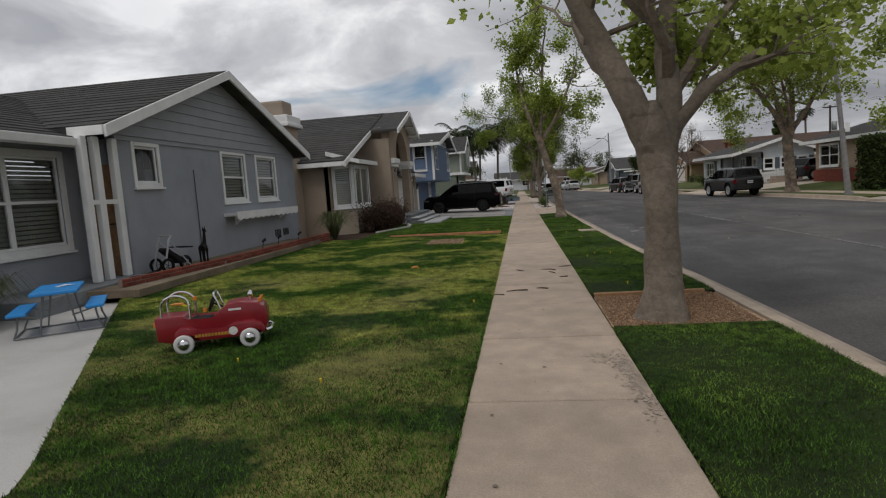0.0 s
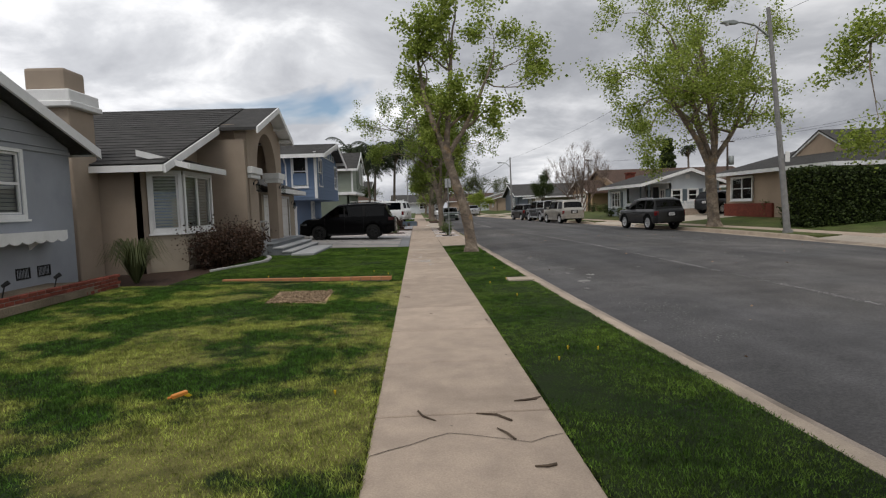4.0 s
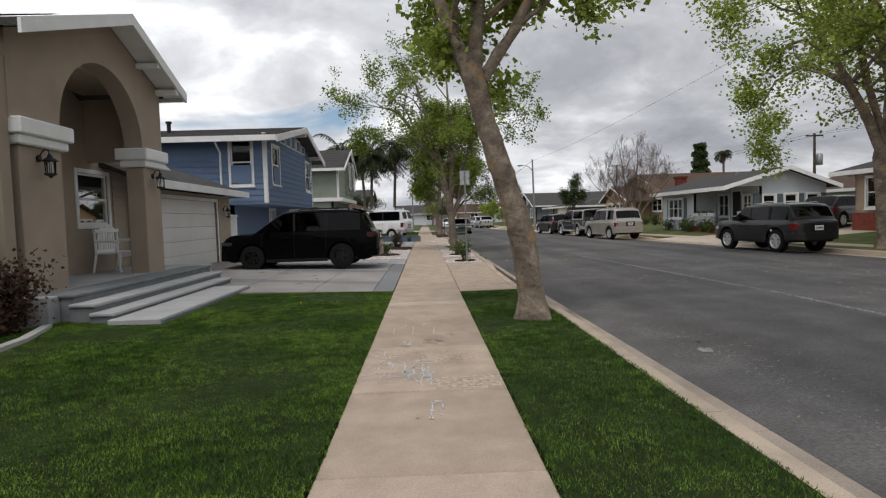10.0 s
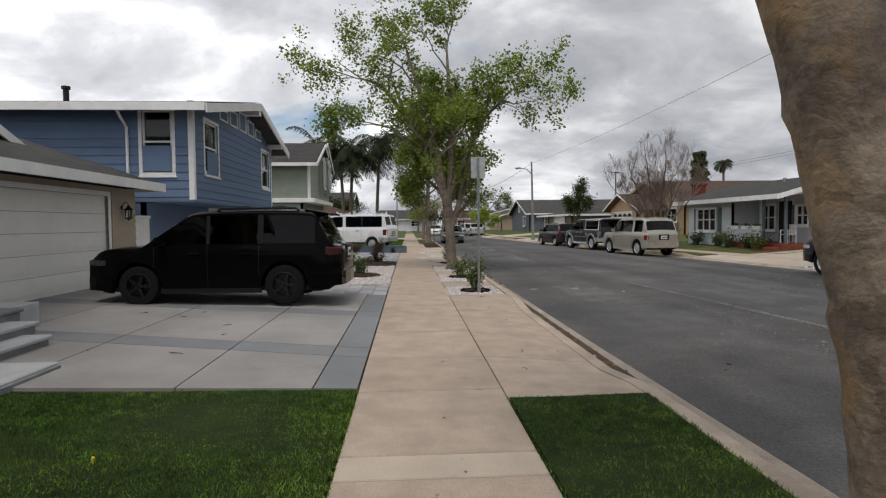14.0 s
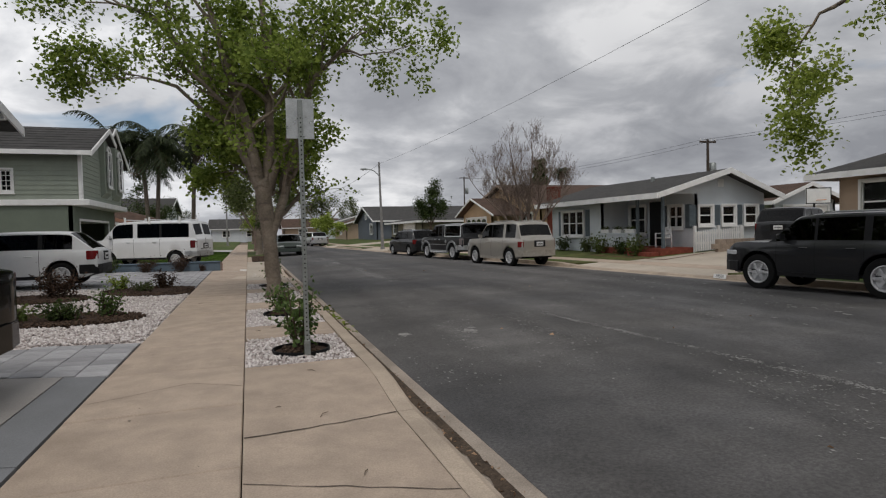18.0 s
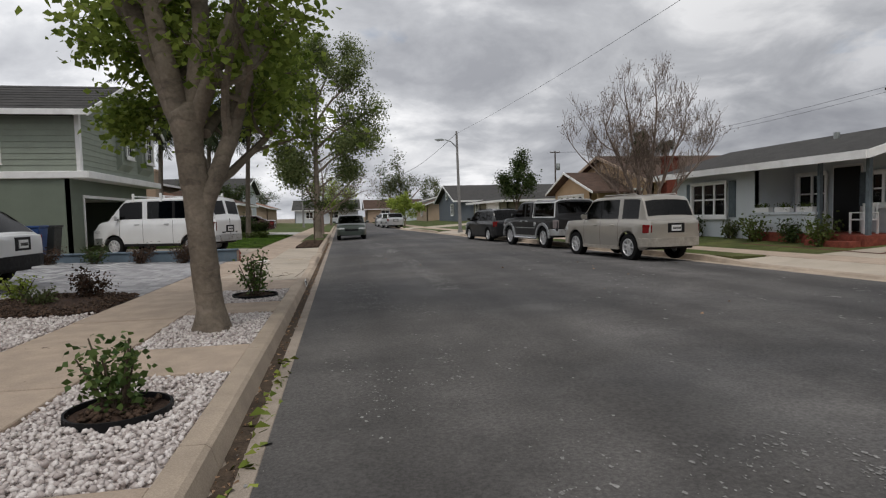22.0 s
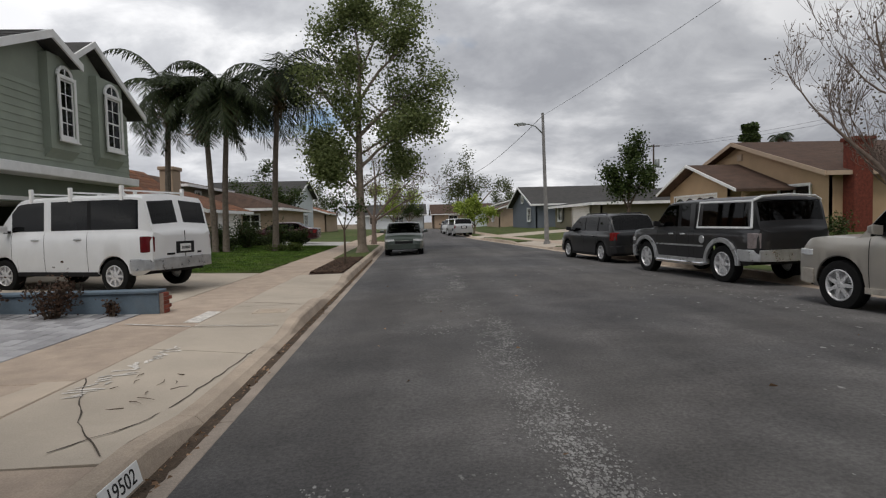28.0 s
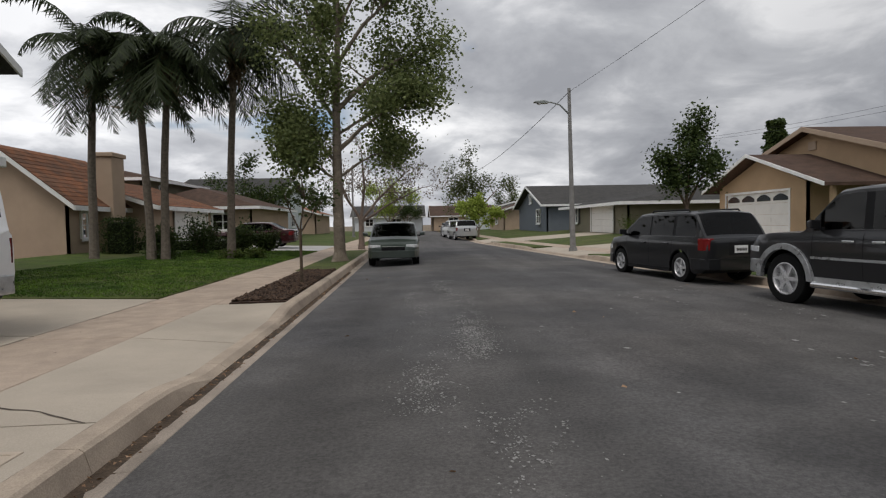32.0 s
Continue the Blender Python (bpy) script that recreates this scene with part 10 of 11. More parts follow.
flecks("thin worn pale centre line", lambda y: 5.38 - 0.075 * (max(y, 26.0) - 29.0) * 0.8, 6, 36.5, 8600, 1, 0.035, 0.010, ROADPAINT, -0.15)
flecks("pale stones showing through a worn band of asphalt", lambda y: 4.22 + 0.05 * math.sin(y * 0.9), 44, 62, 15000, 2, 0.13, 0.0075, ROADPAINT, -0.12)
flecks("pale worn scuffs on the street", lambda y: 3.55, 50, 60, 1500, 3, 0.12, 0.008, ROADPAINT, 0.2)
flecks("pale worn scuffs on the street", lambda y: 3.0, 33, 46, 1800, 6, 0.45, 0.009, ROADPAINT, 0.3)
flecks("pale worn scuffs on the street", lambda y: 4.6, 28, 37, 1500, 4, 0.5, 0.009, ROADPAINT, 0.25)
flecks("pale worn scuffs on the street", lambda y: 2.75, 12, 24, 2600, 7, 0.30, 0.006, ROADPAINT, 0.2)
flecks("pale worn scuffs on the street", lambda y: 9.0, 20, 60, 1500, 5, 1.6, 0.02, ROADPAINT, 0.35)
SCUFF = mat("pale_patching", (0.24, 0.232, 0.222), 0.9, var=0.3, scale=7, fine=50, bump=0.5)
rs = random.Random(44)
sc_ = []
for x, y, r_ in ((3.02, 18.1, 0.13), (2.68, 17.23, 0.17), (2.94, 19.27, 0.08), (2.67, 18.55, 0.07), (2.87, 17.63, 0.07), (2.43, 16.29, 0.06), (4.42, 18.93, 0.05), (3.3, 35.75, 0.16), (2.4, 36.0, 0.14), (2.58, 22.49, 0.12)):
    for q in range(5):
        cx, cy, k = x + rs.uniform(-1, 1) * r_ * (q > 0), y + rs.uniform(-1.3, 1.3) * r_ * (q > 0), r_ * (0.75 if q == 0 else rs.uniform(0.15, 0.4))
        sc_.append(([(cx + k * rs.uniform(0.6, 1.15) * math.cos(a * 0.57), cy + k * 1.3 * rs.uniform(0.6, 1.15) * math.sin(a * 0.57), roadz(cx, cy) + 0.005) for a in range(11)], [tuple(range(11))]))
tagged(solid("road_patch", geo(*sc_), SCUFF, "small pale patches of worn mortar on the asphalt", "road patch"), kind="stuff")
BANDR = mat("brick_band", (0.12, 0.055, 0.042), 0.9, var=0.25, scale=9)
solid("brick_band", bevelled(geo(([(15.02, 45.8, rise(15.02, 45.8) + 0.006), (15.14, 45.8, rise(15.14, 45.8) + 0.006), (15.14, 50.7, rise(15.14, 50) + 0.006), (15.02, 50.7, rise(15.02, 50) + 0.006)], [(0, 1, 2, 3)]), ([(15.14, 45.95, rise(15.14, 46) + 0.0065), (15.14, 45.83, rise(15.14, 46) + 0.0065), (17.6, 46.4, rise(17.6, 46) + 0.0065), (17.6, 46.52, rise(17.6, 46) + 0.0065)], [(0, 1, 2, 3)])), 0.0), BANDR, "dark brick bands laid across the drive", "paving", kind="structure")


# ---- water-meter covers, edging, kerb numbers ----
def meter(x, y, z, label):
    t = thing("meter_cover", label, "utility cover", "meter covers", at=(x, y, z))
    part("frame", bevelled(geo(*ring_flat(0.42, 0.30, 0.04)), 0.004), WALKNEW, t)
    part("lid", bevelled(geo(box(-0.205, 0.205, -0.145, 0.145, -0.03, 0.006), *[box(-0.17, 0.17, -0.11 + 0.045 * i, -0.095 + 0.045 * i, 0.006, 0.009) for i in range(5)]), 0.002), WALKNEW, t)
    part("keyhole", geo(box(-0.02, 0.02, -0.125, -0.113, 0.004, 0.0075)), DARK, t)


def ring_flat(w, d, b):
    return [box(-w / 2 - b, w / 2 + b, -d / 2 - b, -d / 2, -0.05, 0.012), box(-w / 2 - b, w / 2 + b, d / 2, d / 2 + b, -0.05, 0.012), box(-w / 2 - b, -w / 2, -d / 2, d / 2, -0.05, 0.012), box(w / 2, w / 2 + b, -d / 2, d / 2, -0.05, 0.012)]


meter(1.30, 16.93, 0.03, "concrete water-meter cover in the grass strip")
meter(1.03, 51.95, 0.002, "concrete water-meter cover set in the drive apron")


def letters(txt, size, depth, material, parent, m, label=""):
    cu = bpy.data.curves.new("lettering", "FONT")
    cu.body, cu.size, cu.extrude, cu.align_x, cu.align_y = txt, size, depth, "CENTER", "CENTER"
    tmp = bpy.data.objects.new("lettering", cu)
    me = bpy.data.meshes.new_from_object(tmp)
    bpy.data.objects.remove(tmp)
    me.transform(m)
    me.materials.clear()
    me.materials.append(material)
    ob = new("number", me)
    ob.parent = parent
    return ob


t = thing("kerb_number", "white painted house number 19502 on the kerb face", "house number", at=(kb(46) + 0.196, 46.03, -0.062))
km = Matrix(((0, -0.25, 0.968, 0), (1, 0, 0, 0), (0, 0.968, 0.25, 0), (0, 0, 0, 1)))
pl = geo(*[moved(box(-0.21, 0.21, -0.062, 0.066, -0.004, 0.004), m=km)])
part("plaque", pl, WHITE, t)
letters("19502", 0.125, 0.001, INK, t, km @ Matrix.Translation((0, 0, 0.0055)))
t = thing("kerb_number", "white painted house number 19501 on the far kerb", "house number", at=(fx(40.5) - 0.022, 40.5, -0.07))
kf = Matrix(((0, 0.25, -0.968, 0), (-1, 0, 0, 0), (0, 0.968, 0.25, 0), (0, 0, 0, 1)))
part("plaque", geo(moved(box(-0.22, 0.22, -0.06, 0.06, -0.004, 0.004), m=kf)), WHITE, t)
letters("19501", 0.12, 0.001, INK, t, kf @ Matrix.Translation((0, 0, 0.0055)))


def brick_row(label, pts, courses, z0, material, name, bl=0.20, bh=0.065, bw=0.10):
    """A low wall of single bricks along a line, with mortar behind the joints."""
    t = thing(name, label, "edging", kind="structure")
    me_ = mesh_of("brick", bevelled(geo(box(0.005, bl - 0.005, -bw / 2, bw / 2, 0.004, bh - 0.004)), 0.006), material)
    for (xa, ya), (xb, yb) in zip(pts[:-1], pts[1:]):
        L = math.hypot(xb - xa, yb - ya)
        a = math.degrees(math.atan2(yb - ya, xb - xa))
        part("mortar", geo(moved(box(0, L, -bw / 2 + 0.008, bw / 2 - 0.008, -0.05, courses * bh - 0.006), m=pose(xa, ya, z0, 0, 0, a))), MORTAR, t)
        for c in range(courses):
            s = -bl / 2 * (c % 2)
            while s < L - 0.02:
                s0 = max(0.0, s)
                if s0 + bl <= L + bl / 2:
                    o = new("brick", me_)
                    o.matrix_world = pose(xa, ya, z0, 0, 0, a) @ pose(s0, rc.uniform(-0.004, 0.004), c * bh, 0, 0, rc.uniform(-0.8, 0.8))
                    o.parent = t
                s += bl
    return t


brick_row("low red brick edging wall along the flower bed", [(-7.05, 8.45), (-6.72, 11.2), (-6.58, 17.3)], 5, 0.05, BRICK, "brick_edging")
solid("edging_strip", geo(*[slab([(a[0] + 0.055, a[1], 0.085), (a[0] + 0.115, a[1], 0.085), (b[0] + 0.115, b[1], 0.085), (b[0] + 0.055, b[1], 0.085)], 0.12) for a, b in (((-7.05, 8.4), (-6.72, 11.2)), ((-6.72, 11.2), (-6.58, 17.3)))]), DRIVE, "narrow pale concrete strip below the brick edging", "edging", kind="structure")
brick_row("row of orange bricks laid between two lawns", [(-4.75, 18.02), (-1.28, 17.5)], 1, 0.035, BRICKO, "brick_divider", bl=0.21, bh=0.08, bw=0.11)
EDG = [(-5.77, 20.1), (-5.35, 21.3), (-5.07, 22.4), (-5.2, 23.4), (-5.5, 24.3)]
solid("edging_strip", geo(*[slab([(a[0], a[1], 0.13), (a[0] + 0.12, a[1], 0.13), (b[0] + 0.12, b[1], 0.13), (b[0], b[1], 0.13)], 0.15) for a, b in zip(EDG[:-1], EDG[1:])]), DRIVE, "curved pale concrete edging round the soil bed", "edging", kind="structure")
solid("timber_edge", bevelled(geo(box(0.28, 1.6, 7.34, 7.41, -0.05, 0.035)), 0.008), WOOD, "weathered timber edge of the tree pit", "edging", kind="structure")
solid("garden_wall", bevelled(geo(moved(box(0, 5.4, -0.12, 0.12, -0.1, 0.32), m=pose(-0.72, 52.2, 0, 0, 0, 178)), moved(box(-0.01, 5.4, -0.15, 0.15, 0.322, 0.37), m=pose(-0.72, 52.2, 0, 0, 0, 178))), 0.01), mat("blue_grey_render", (0.125, 0.165, 0.205), 0.9, var=0.12, scale=3, fine=80, bump=0.3, stain=((0.20, 0.20, 0.20), 1.5, 0.4)), "low blue-grey garden wall beside the paver drive", "wall", kind="structure")
brick_row("red brick pier ending the garden wall", [(-0.70, 52.10), (-0.70, 52.32)], 5, 0.0, BRICK, "brick_pier")
for i, (x, y, r_, h_, m_, lb) in enumerate(((-2.15, 51.75, 0.42, 0.58, LEAFR, "reddish-brown shrub in front of the garden wall"), (-3.3, 51.7, 0.45, 0.5, LEAFR, "reddish-brown shrub in front of the garden wall"), (-4.5, 51.7, 0.45, 0.48, LEAFD, "dark green shrub in front of the garden wall"), (-1.35, 51.9, 0.16, 0.26, LEAFR, "small brown shrub at the garden wall"), (-5.6, 51.6, 0.42, 0.45, LEAFR, "reddish-brown shrub in front of the garden wall"))):
    shrub("shrub", lb, (x, y, dz(x)), r_, r_ * 0.8, h_, 900 if r_ > 0.2 else 220, 0.05, m_, 70 + i, stems=12, group="wall shrubs")


# ---- front of the grey house: toys and clutter ----
TOYBLUE = mat("blue_plastic", (0.025, 0.26, 0.66), 0.45, var=0.05, scale=5, bump=0.05)
TUBE_ = mat("grey_tube", (0.19, 0.195, 0.20), 0.45, metal=0.5, var=0.1, scale=8, bump=0.05)
t = thing("picnic_table", "blue plastic folding children's picnic table with two benches", "table", at=(-6.42, 6.50, 0.032), rz=35)
part("tabletop", bevelled(geo(box(-0.25, 0.25, -0.46, 0.46, 0.50, 0.545)), 0.016, 2), TOYBLUE, t, "bright blue plastic top")
for s in (-1, 1):
    part("bench", bevelled(geo(box(s * 0.40 - 0.10, s * 0.40 + 0.10, -0.44, 0.44, 0.285, 0.325)), 0.014, 2), TOYBLUE, t, "bright blue plastic bench")
for s in (-0.34, 0.34):
    part("leg_frame", geo(tube([(-0.12, s, 0.50), (-0.20, s, 0.02), (0.20, s, 0.02), (0.12, s, 0.50)], 0.013, 6)), TUBE_, t)
    for q in (-1, 1):
        part("bench_leg", geo(tube([(q * 0.40, s, 0.285), (q * 0.42, s, 0.12), (q * 0.46, s, 0.015)], 0.012, 6)), TUBE_, t)
        part("bench_bar", geo(tube([(q * 0.15, s, 0.22), (q * 0.40, s, 0.285)], 0.010, 6)), TUBE_, t)
    part("floor_bar", geo(tube([(-0.46, s, 0.014), (0.46, s, 0.014)], 0.012, 6)), TUBE_, t)
for q in (-0.46, 0.46):
    part("runner", geo(tube([(q, -0.34, 0.014), (q, 0.34, 0.014)], 0.012, 6)), TUBE_, t)
tp = thing("paper", "crumpled white paper lying on the table", "paper", at=(-6.38, 6.58, 0.579), rz=50)
part("sheet", geo(([(-0.1, -0.03, 0), (0.02, -0.05, 0.012), (0.12, -0.02, 0.002), (0.10, 0.04, 0.0), (-0.02, 0.03, 0.015), (-0.11, 0.04, 0.001), (0, 0, 0.022)], [(0, 1, 6), (1, 2, 6), (2, 3, 6), (3, 4, 6), (4, 5, 6), (5, 0, 6)])), PLATE, tp)

FIRERED = mat("toy_red_enamel", (0.235, 0.010, 0.018), 0.32, var=0.1, scale=6, fine=120, bump=0.03, coat=0.25)
WHITEW = mat("white_rubber", (0.62, 0.61, 0.60), 0.6, var=0.06, scale=9)
GOLD = mat("gold_lettering", (0.42, 0.22, 0.03), 0.5, var=0.15, bump=0.0)
toy = thing("pedal_car", "red metal pedal fire engine with white wheels", "toy car", at=(-3.66, 5.39, 0.045), rz=20)
prof = [(-0.56, 0.13), (-0.57, 0.37), (-0.30, 0.37), (-0.28, 0.31), (-0.04, 0.30), (0.02, 0.36), (0.10, 0.44), (0.22, 0.455), (0.38, 0.435), (0.46, 0.39), (0.485, 0.30), (0.47, 0.15), (0.38, 0.11), (-0.42, 0.11)]
smooth(part("body", bevelled(geo(prism(prof, "y", -0.15, 0.15)), 0.022, 2), FIRERED, toy, "red enamelled body"), 50)
for s in (-1, 1):
    arch = [(-0.40, 0.13), (-0.385, 0.22), (-0.33, 0.265), (-0.26, 0.265), (-0.16, 0.215), (0.05, 0.215), (0.18, 0.265), (0.34, 0.27), (0.43, 0.235), (0.46, 0.16), (0.44, 0.12), (0.38, 0.20), (0.31, 0.215), (0.24, 0.19), (0.20, 0.12), (-0.16, 0.12), (-0.20, 0.19), (-0.27, 0.21), (-0.34, 0.17), (-0.36, 0.12)]
    smooth(part("fender", bevelled(geo(prism(arch, "y", min(s * 0.14, s * 0.215), max(s * 0.14, s * 0.215))), 0.018, 2), FIRERED, toy), 50)
    for wx in (-0.31, 0.305):
        wh = part("wheel", geo(*[moved(lathe([(0.055, -0.024), (0.082, -0.028), (0.095, -0.018), (0.098, 0.0), (0.095, 0.018), (0.082, 0.028), (0.055, 0.024), (0.02, 0.02)], 20), wx, s * 0.205, 0.097)]), WHITEW, toy, "white rubber wheel")
        smooth(wh, 50)
        smooth(part("hubcap", geo(moved(lathe([(0.052, s * 0.022), (0.044, s * 0.034), (0.02, s * 0.040), (0.001, s * 0.042)], 16), wx, s * 0.205, 0.097)), CHROME, wh, "chrome hub cap"), 60)
    part("hoop_rail", geo(tube([(-0.50, s * 0.13, 0.36)] + [(-0.37 - 0.13 * math.cos(math.pi * i / 8), s * 0.13, 0.47 + 0.10 * math.sin(math.pi * i / 8)) for i in range(9)] + [(-0.24, s * 0.13, 0.33)], 0.011, 8)), CHROME, toy, "chrome hoop rail")
    lt = part("lettering", geo(*[box(-0.20 + 0.030 * i, -0.178 + 0.030 * i, min(s * 0.2155, s * 0.2175), max(s * 0.2155, s * 0.2175), 0.155, 0.185) for i in range(11)]), GOLD, toy, "gold lettering bars")
    part("emblem", geo(moved(lathe([(0.042, s * 0.2160), (0.042, s * 0.2185), (0.001, s * 0.2185)], 18), 0.155 + 0.0, 0, 0.185), moved(lathe([(0.026, s * 0.2185), (0.024, s * 0.2200), (0.001, s * 0.2200)], 12), 0.155, 0, 0.185)), PLATE, toy, "round white emblem")
    part("side_lettering", geo(box(0.12, 0.24, min(s * 0.1505, s * 0.1525), max(s * 0.1505, s * 0.1525), 0.375, 0.395)), PLATE, toy)
part("seat_well", geo(box(-0.26, -0.06, -0.11, 0.11, 0.304, 0.312)), BLACKPL, toy)
part("windscreen_frame", geo(tube([(0.04, -0.11, 0.40), (-0.01, -0.11, 0.545), (-0.012, -0.08, 0.56), (-0.012, 0.08, 0.56), (-0.01, 0.11, 0.545), (0.04, 0.11, 0.40)], 0.010, 8)), CHROME, toy, "chrome windscreen frame")
sw = part("steering_wheel", geo(tube([(-0.05 + 0.03 * math.sin(2 * math.pi * i / 14), 0.085 * math.cos(2 * math.pi * i / 14), 0.45 + 0.075 * math.sin(2 * math.pi * i / 14)) for i in range(15)], 0.011, 6), tube([(0.05, 0, 0.40), (-0.05, 0, 0.45)], 0.009, 6), tube([(-0.05, -0.08, 0.45), (-0.05, 0.08, 0.45)], 0.007, 6)), BLACKPL, toy, "black steering wheel")
part("bell", geo(tube([(0.32, 0, 0.43), (0.32, 0, 0.50), (0.33, 0, 0.54)], [0.022, 0.028, 0.012], 10)), CHROME, toy, "chrome bell")
for p in ((-0.575, -0.10, 0.30), (-0.575, 0.10, 0.30), (-0.22, 0.06, 0.50), (-0.12, -0.02, 0.385), (0.42, 0.08, 0.445), (0.42, -0.08, 0.445)):
    part("warning_lamp", bevelled(geo(box(p[0] - 0.018, p[0] + 0.018, p[1] - 0.018, p[1] + 0.018, p[2] - 0.022, p[2] + 0.022)), 0.008, 2), AMBER, toy, "orange warning lamp")
part("ladder_post", geo(tube([(-0.22, 0.06, 0.32), (-0.22, 0.06, 0.48)], 0.016, 8)), CHROME, toy)
part("bumper", geo(tube([(0.46, -0.19, 0.15), (0.505, -0.12, 0.15), (0.505, 0.12, 0.15), (0.46, 0.19, 0.15)], 0.016, 8)), CHROME, toy)
part("axle", geo(tube([(-0.31, -0.2, 0.097), (-0.31, 0.2, 0.097)], 0.008, 6)), STEEL, toy)
part("axle", geo(tube([(0.305, -0.2, 0.097), (0.305, 0.2, 0.097)], 0.008, 6)), STEEL, toy)

ORANGE = mat("orange_plastic", (0.75, 0.28, 0.05), 0.5, var=0.08, scale=8)
for i, (x, y, a) in enumerate(((-5.35, 7.35, 20), (-2.55, 10.33, 60))):
    tb = thing("toy_blaster", "small orange and yellow plastic toy on the ground", "toy", "lawn toys", at=(x, y, lawn_slope(x, y) + 0.04), rz=a)
    part("barrel", bevelled(geo(box(-0.08, 0.06, -0.018, 0.018, 0.0, 0.035), box(-0.12, -0.08, -0.010, 0.010, 0.01, 0.028)), 0.008), ORANGE, tb)
    part("grip", bevelled(geo(prism([(0.02, 0.0), (0.06, 0.012), (0.10, -0.02), (0.06, -0.025)], "y", -0.018, 0.018)), 0.005), YELLOW, tb)

# clutter along the wall
DKCLOTH = mat("dark_cloth", (0.02, 0.021, 0.024), 0.9, var=0.25, scale=12, fine=70, bump=0.4)
LTGREY = mat("pale_grey_plastic", (0.42, 0.43, 0.44), 0.5, var=0.1, scale=9)
sc = thing("jogging_stroller", "folded grey jogging stroller leaning at the wall", "stroller", at=(-7.45, 10.55, 0.235), rz=65)
part("frame", geo(tube([(-0.30, -0.18, 0.05), (-0.16, -0.18, 0.62), (-0.10, -0.18, 0.70), (-0.10, 0.18, 0.70), (-0.16, 0.18, 0.62), (-0.30, 0.18, 0.05)], 0.020, 8), tube([(-0.14, -0.18, 0.60), (0.28, -0.16, 0.06)], 0.014, 6), tube([(-0.14, 0.18, 0.60), (0.28, 0.16, 0.06)], 0.014, 6)), LTGREY, sc)
part("seat_cloth", bevelled(geo(prism([(-0.22, 0.42), (-0.16, 0.48), (0.12, 0.22), (0.26, 0.26), (0.28, 0.22), (0.10, 0.12)], "y", -0.15, 0.15)), 0.02), DKCLOTH, sc, "dark cloth seat")
part("tray", geo(tube([(0.05, -0.18, 0.46), (0.34, -0.17, 0.44), (0.36, 0.17, 0.44), (0.05, 0.18, 0.46)], 0.014, 6)), DKCLOTH, sc)
for wx, wy in ((-0.24, -0.2), (-0.24, 0.2), (0.26, 0.0)):
    part("wheel", geo(moved(lathe([(0.09, -0.02), (0.13, -0.022), (0.14, 0), (0.13, 0.022), (0.09, 0.02), (0.09, -0.02)], 16), wx, wy, 0.14), *[tube([(wx, wy, 0.14), (wx + 0.1 * math.cos(a), wy, 0.14 + 0.1 * math.sin(a))], 0.006, 4) for a in (0, 1.26, 2.5, 3.77, 5.0)]), TYRE, sc)
gir = [tube([(0, 0, 0.30), (0.0, 0.05, 0.42), (0.0, 0.09, 0.62), (0.0, 0.11, 0.70)], [0.055, 0.045, 0.03, 0.028], 8), tube([(0, 0.08, 0.70), (0, 0.20, 0.665)], [0.04, 0.022], 8), tube([(0, -0.16, 0.31), (0, -0.02, 0.34), (0, 0.06, 0.33)], [0.07, 0.085, 0.06], 10)]
gir += [tube([(sx, sy, 0.30), (sx, sy * 1.1, 0.15), (sx, sy * 1.05, 0.0)], [0.035, 0.02, 0.022], 6) for sx in (-0.045, 0.045) for sy in (-0.13, 0.03)]
gir += [tube([(sx, 0.10, 0.72), (sx * 1.2, 0.09, 0.78)], 0.008, 5) for sx in (-0.02, 0.02)] + [tube([(0, -0.20, 0.33), (0, -0.23, 0.18)], [0.012, 0.006], 5)]
solid("giraffe_figure", geo(*gir), mat("dark_cast_metal", (0.018, 0.015, 0.014), 0.6, metal=0.3, var=0.2, scale=12), "dark cast-metal giraffe garden figure on the bed", "figure", at=(-7.62, 12.0, 0.235), rz=10)
for i, (x, y, s_, h_) in enumerate(((-7.6, 9.55, 0.16, 0.2), (-7.35, 9.75, 0.12, 0.13), (-7.5, 10.0, 0.14, 0.22))):
    smooth(solid("bag", bevelled(geo(prism([(-s_, 0), (s_, 0), (s_ * 0.8, h_ * 0.7), (s_ * 0.2, h_), (-s_ * 0.6, h_ * 0.8)], "y", -s_ * 0.7, s_ * 0.7)), 0.035, 2), DKCLOTH, "dark crumpled bag lying in the flower bed", "bag", "dark bags", at=(x, y, 0.10), rz=40 * i), 60)
bm = bmesh.new()
bmesh.ops.create_icosphere(bm, subdivisions=3, radius=0.075)
smooth(solid("ball", bm, mat("red_rubber", (0.50, 0.02, 0.012), 0.45, var=0.08, scale=8), "red rubber ball lying in the flower bed", "ball", at=(-7.15, 9.55, 0.175)), 180)
for x, y in ((-7.3, 14.2), (-7.35, 15.3), (-7.2, 16.4)):
    gs = thing("garden_light", "small black garden light on a tilted stake", "lamp", "garden lights", at=(x, y, 0.235), rz=30)
    part("stake", geo(tube([(0, 0, -0.03), (0.05, 0.02, 0.20)], 0.010, 6)), BLACKM, gs)
    part("head", geo(tube([(0.02, 0.0, 0.20), (0.11, 0.04, 0.26)], [0.03, 0.04], 8)), BLACKM, gs)
solid("wall_pipe", geo(tube([(-7.93, 12.45, 0.1), (-7.93, 12.45, 2.3)], 0.012, 6)), mat("dark_pipe", (0.10, 0.11, 0.12), 0.6, var=0.1), "thin dark cable pipe on the grey wall", "pipe", kind="structure")

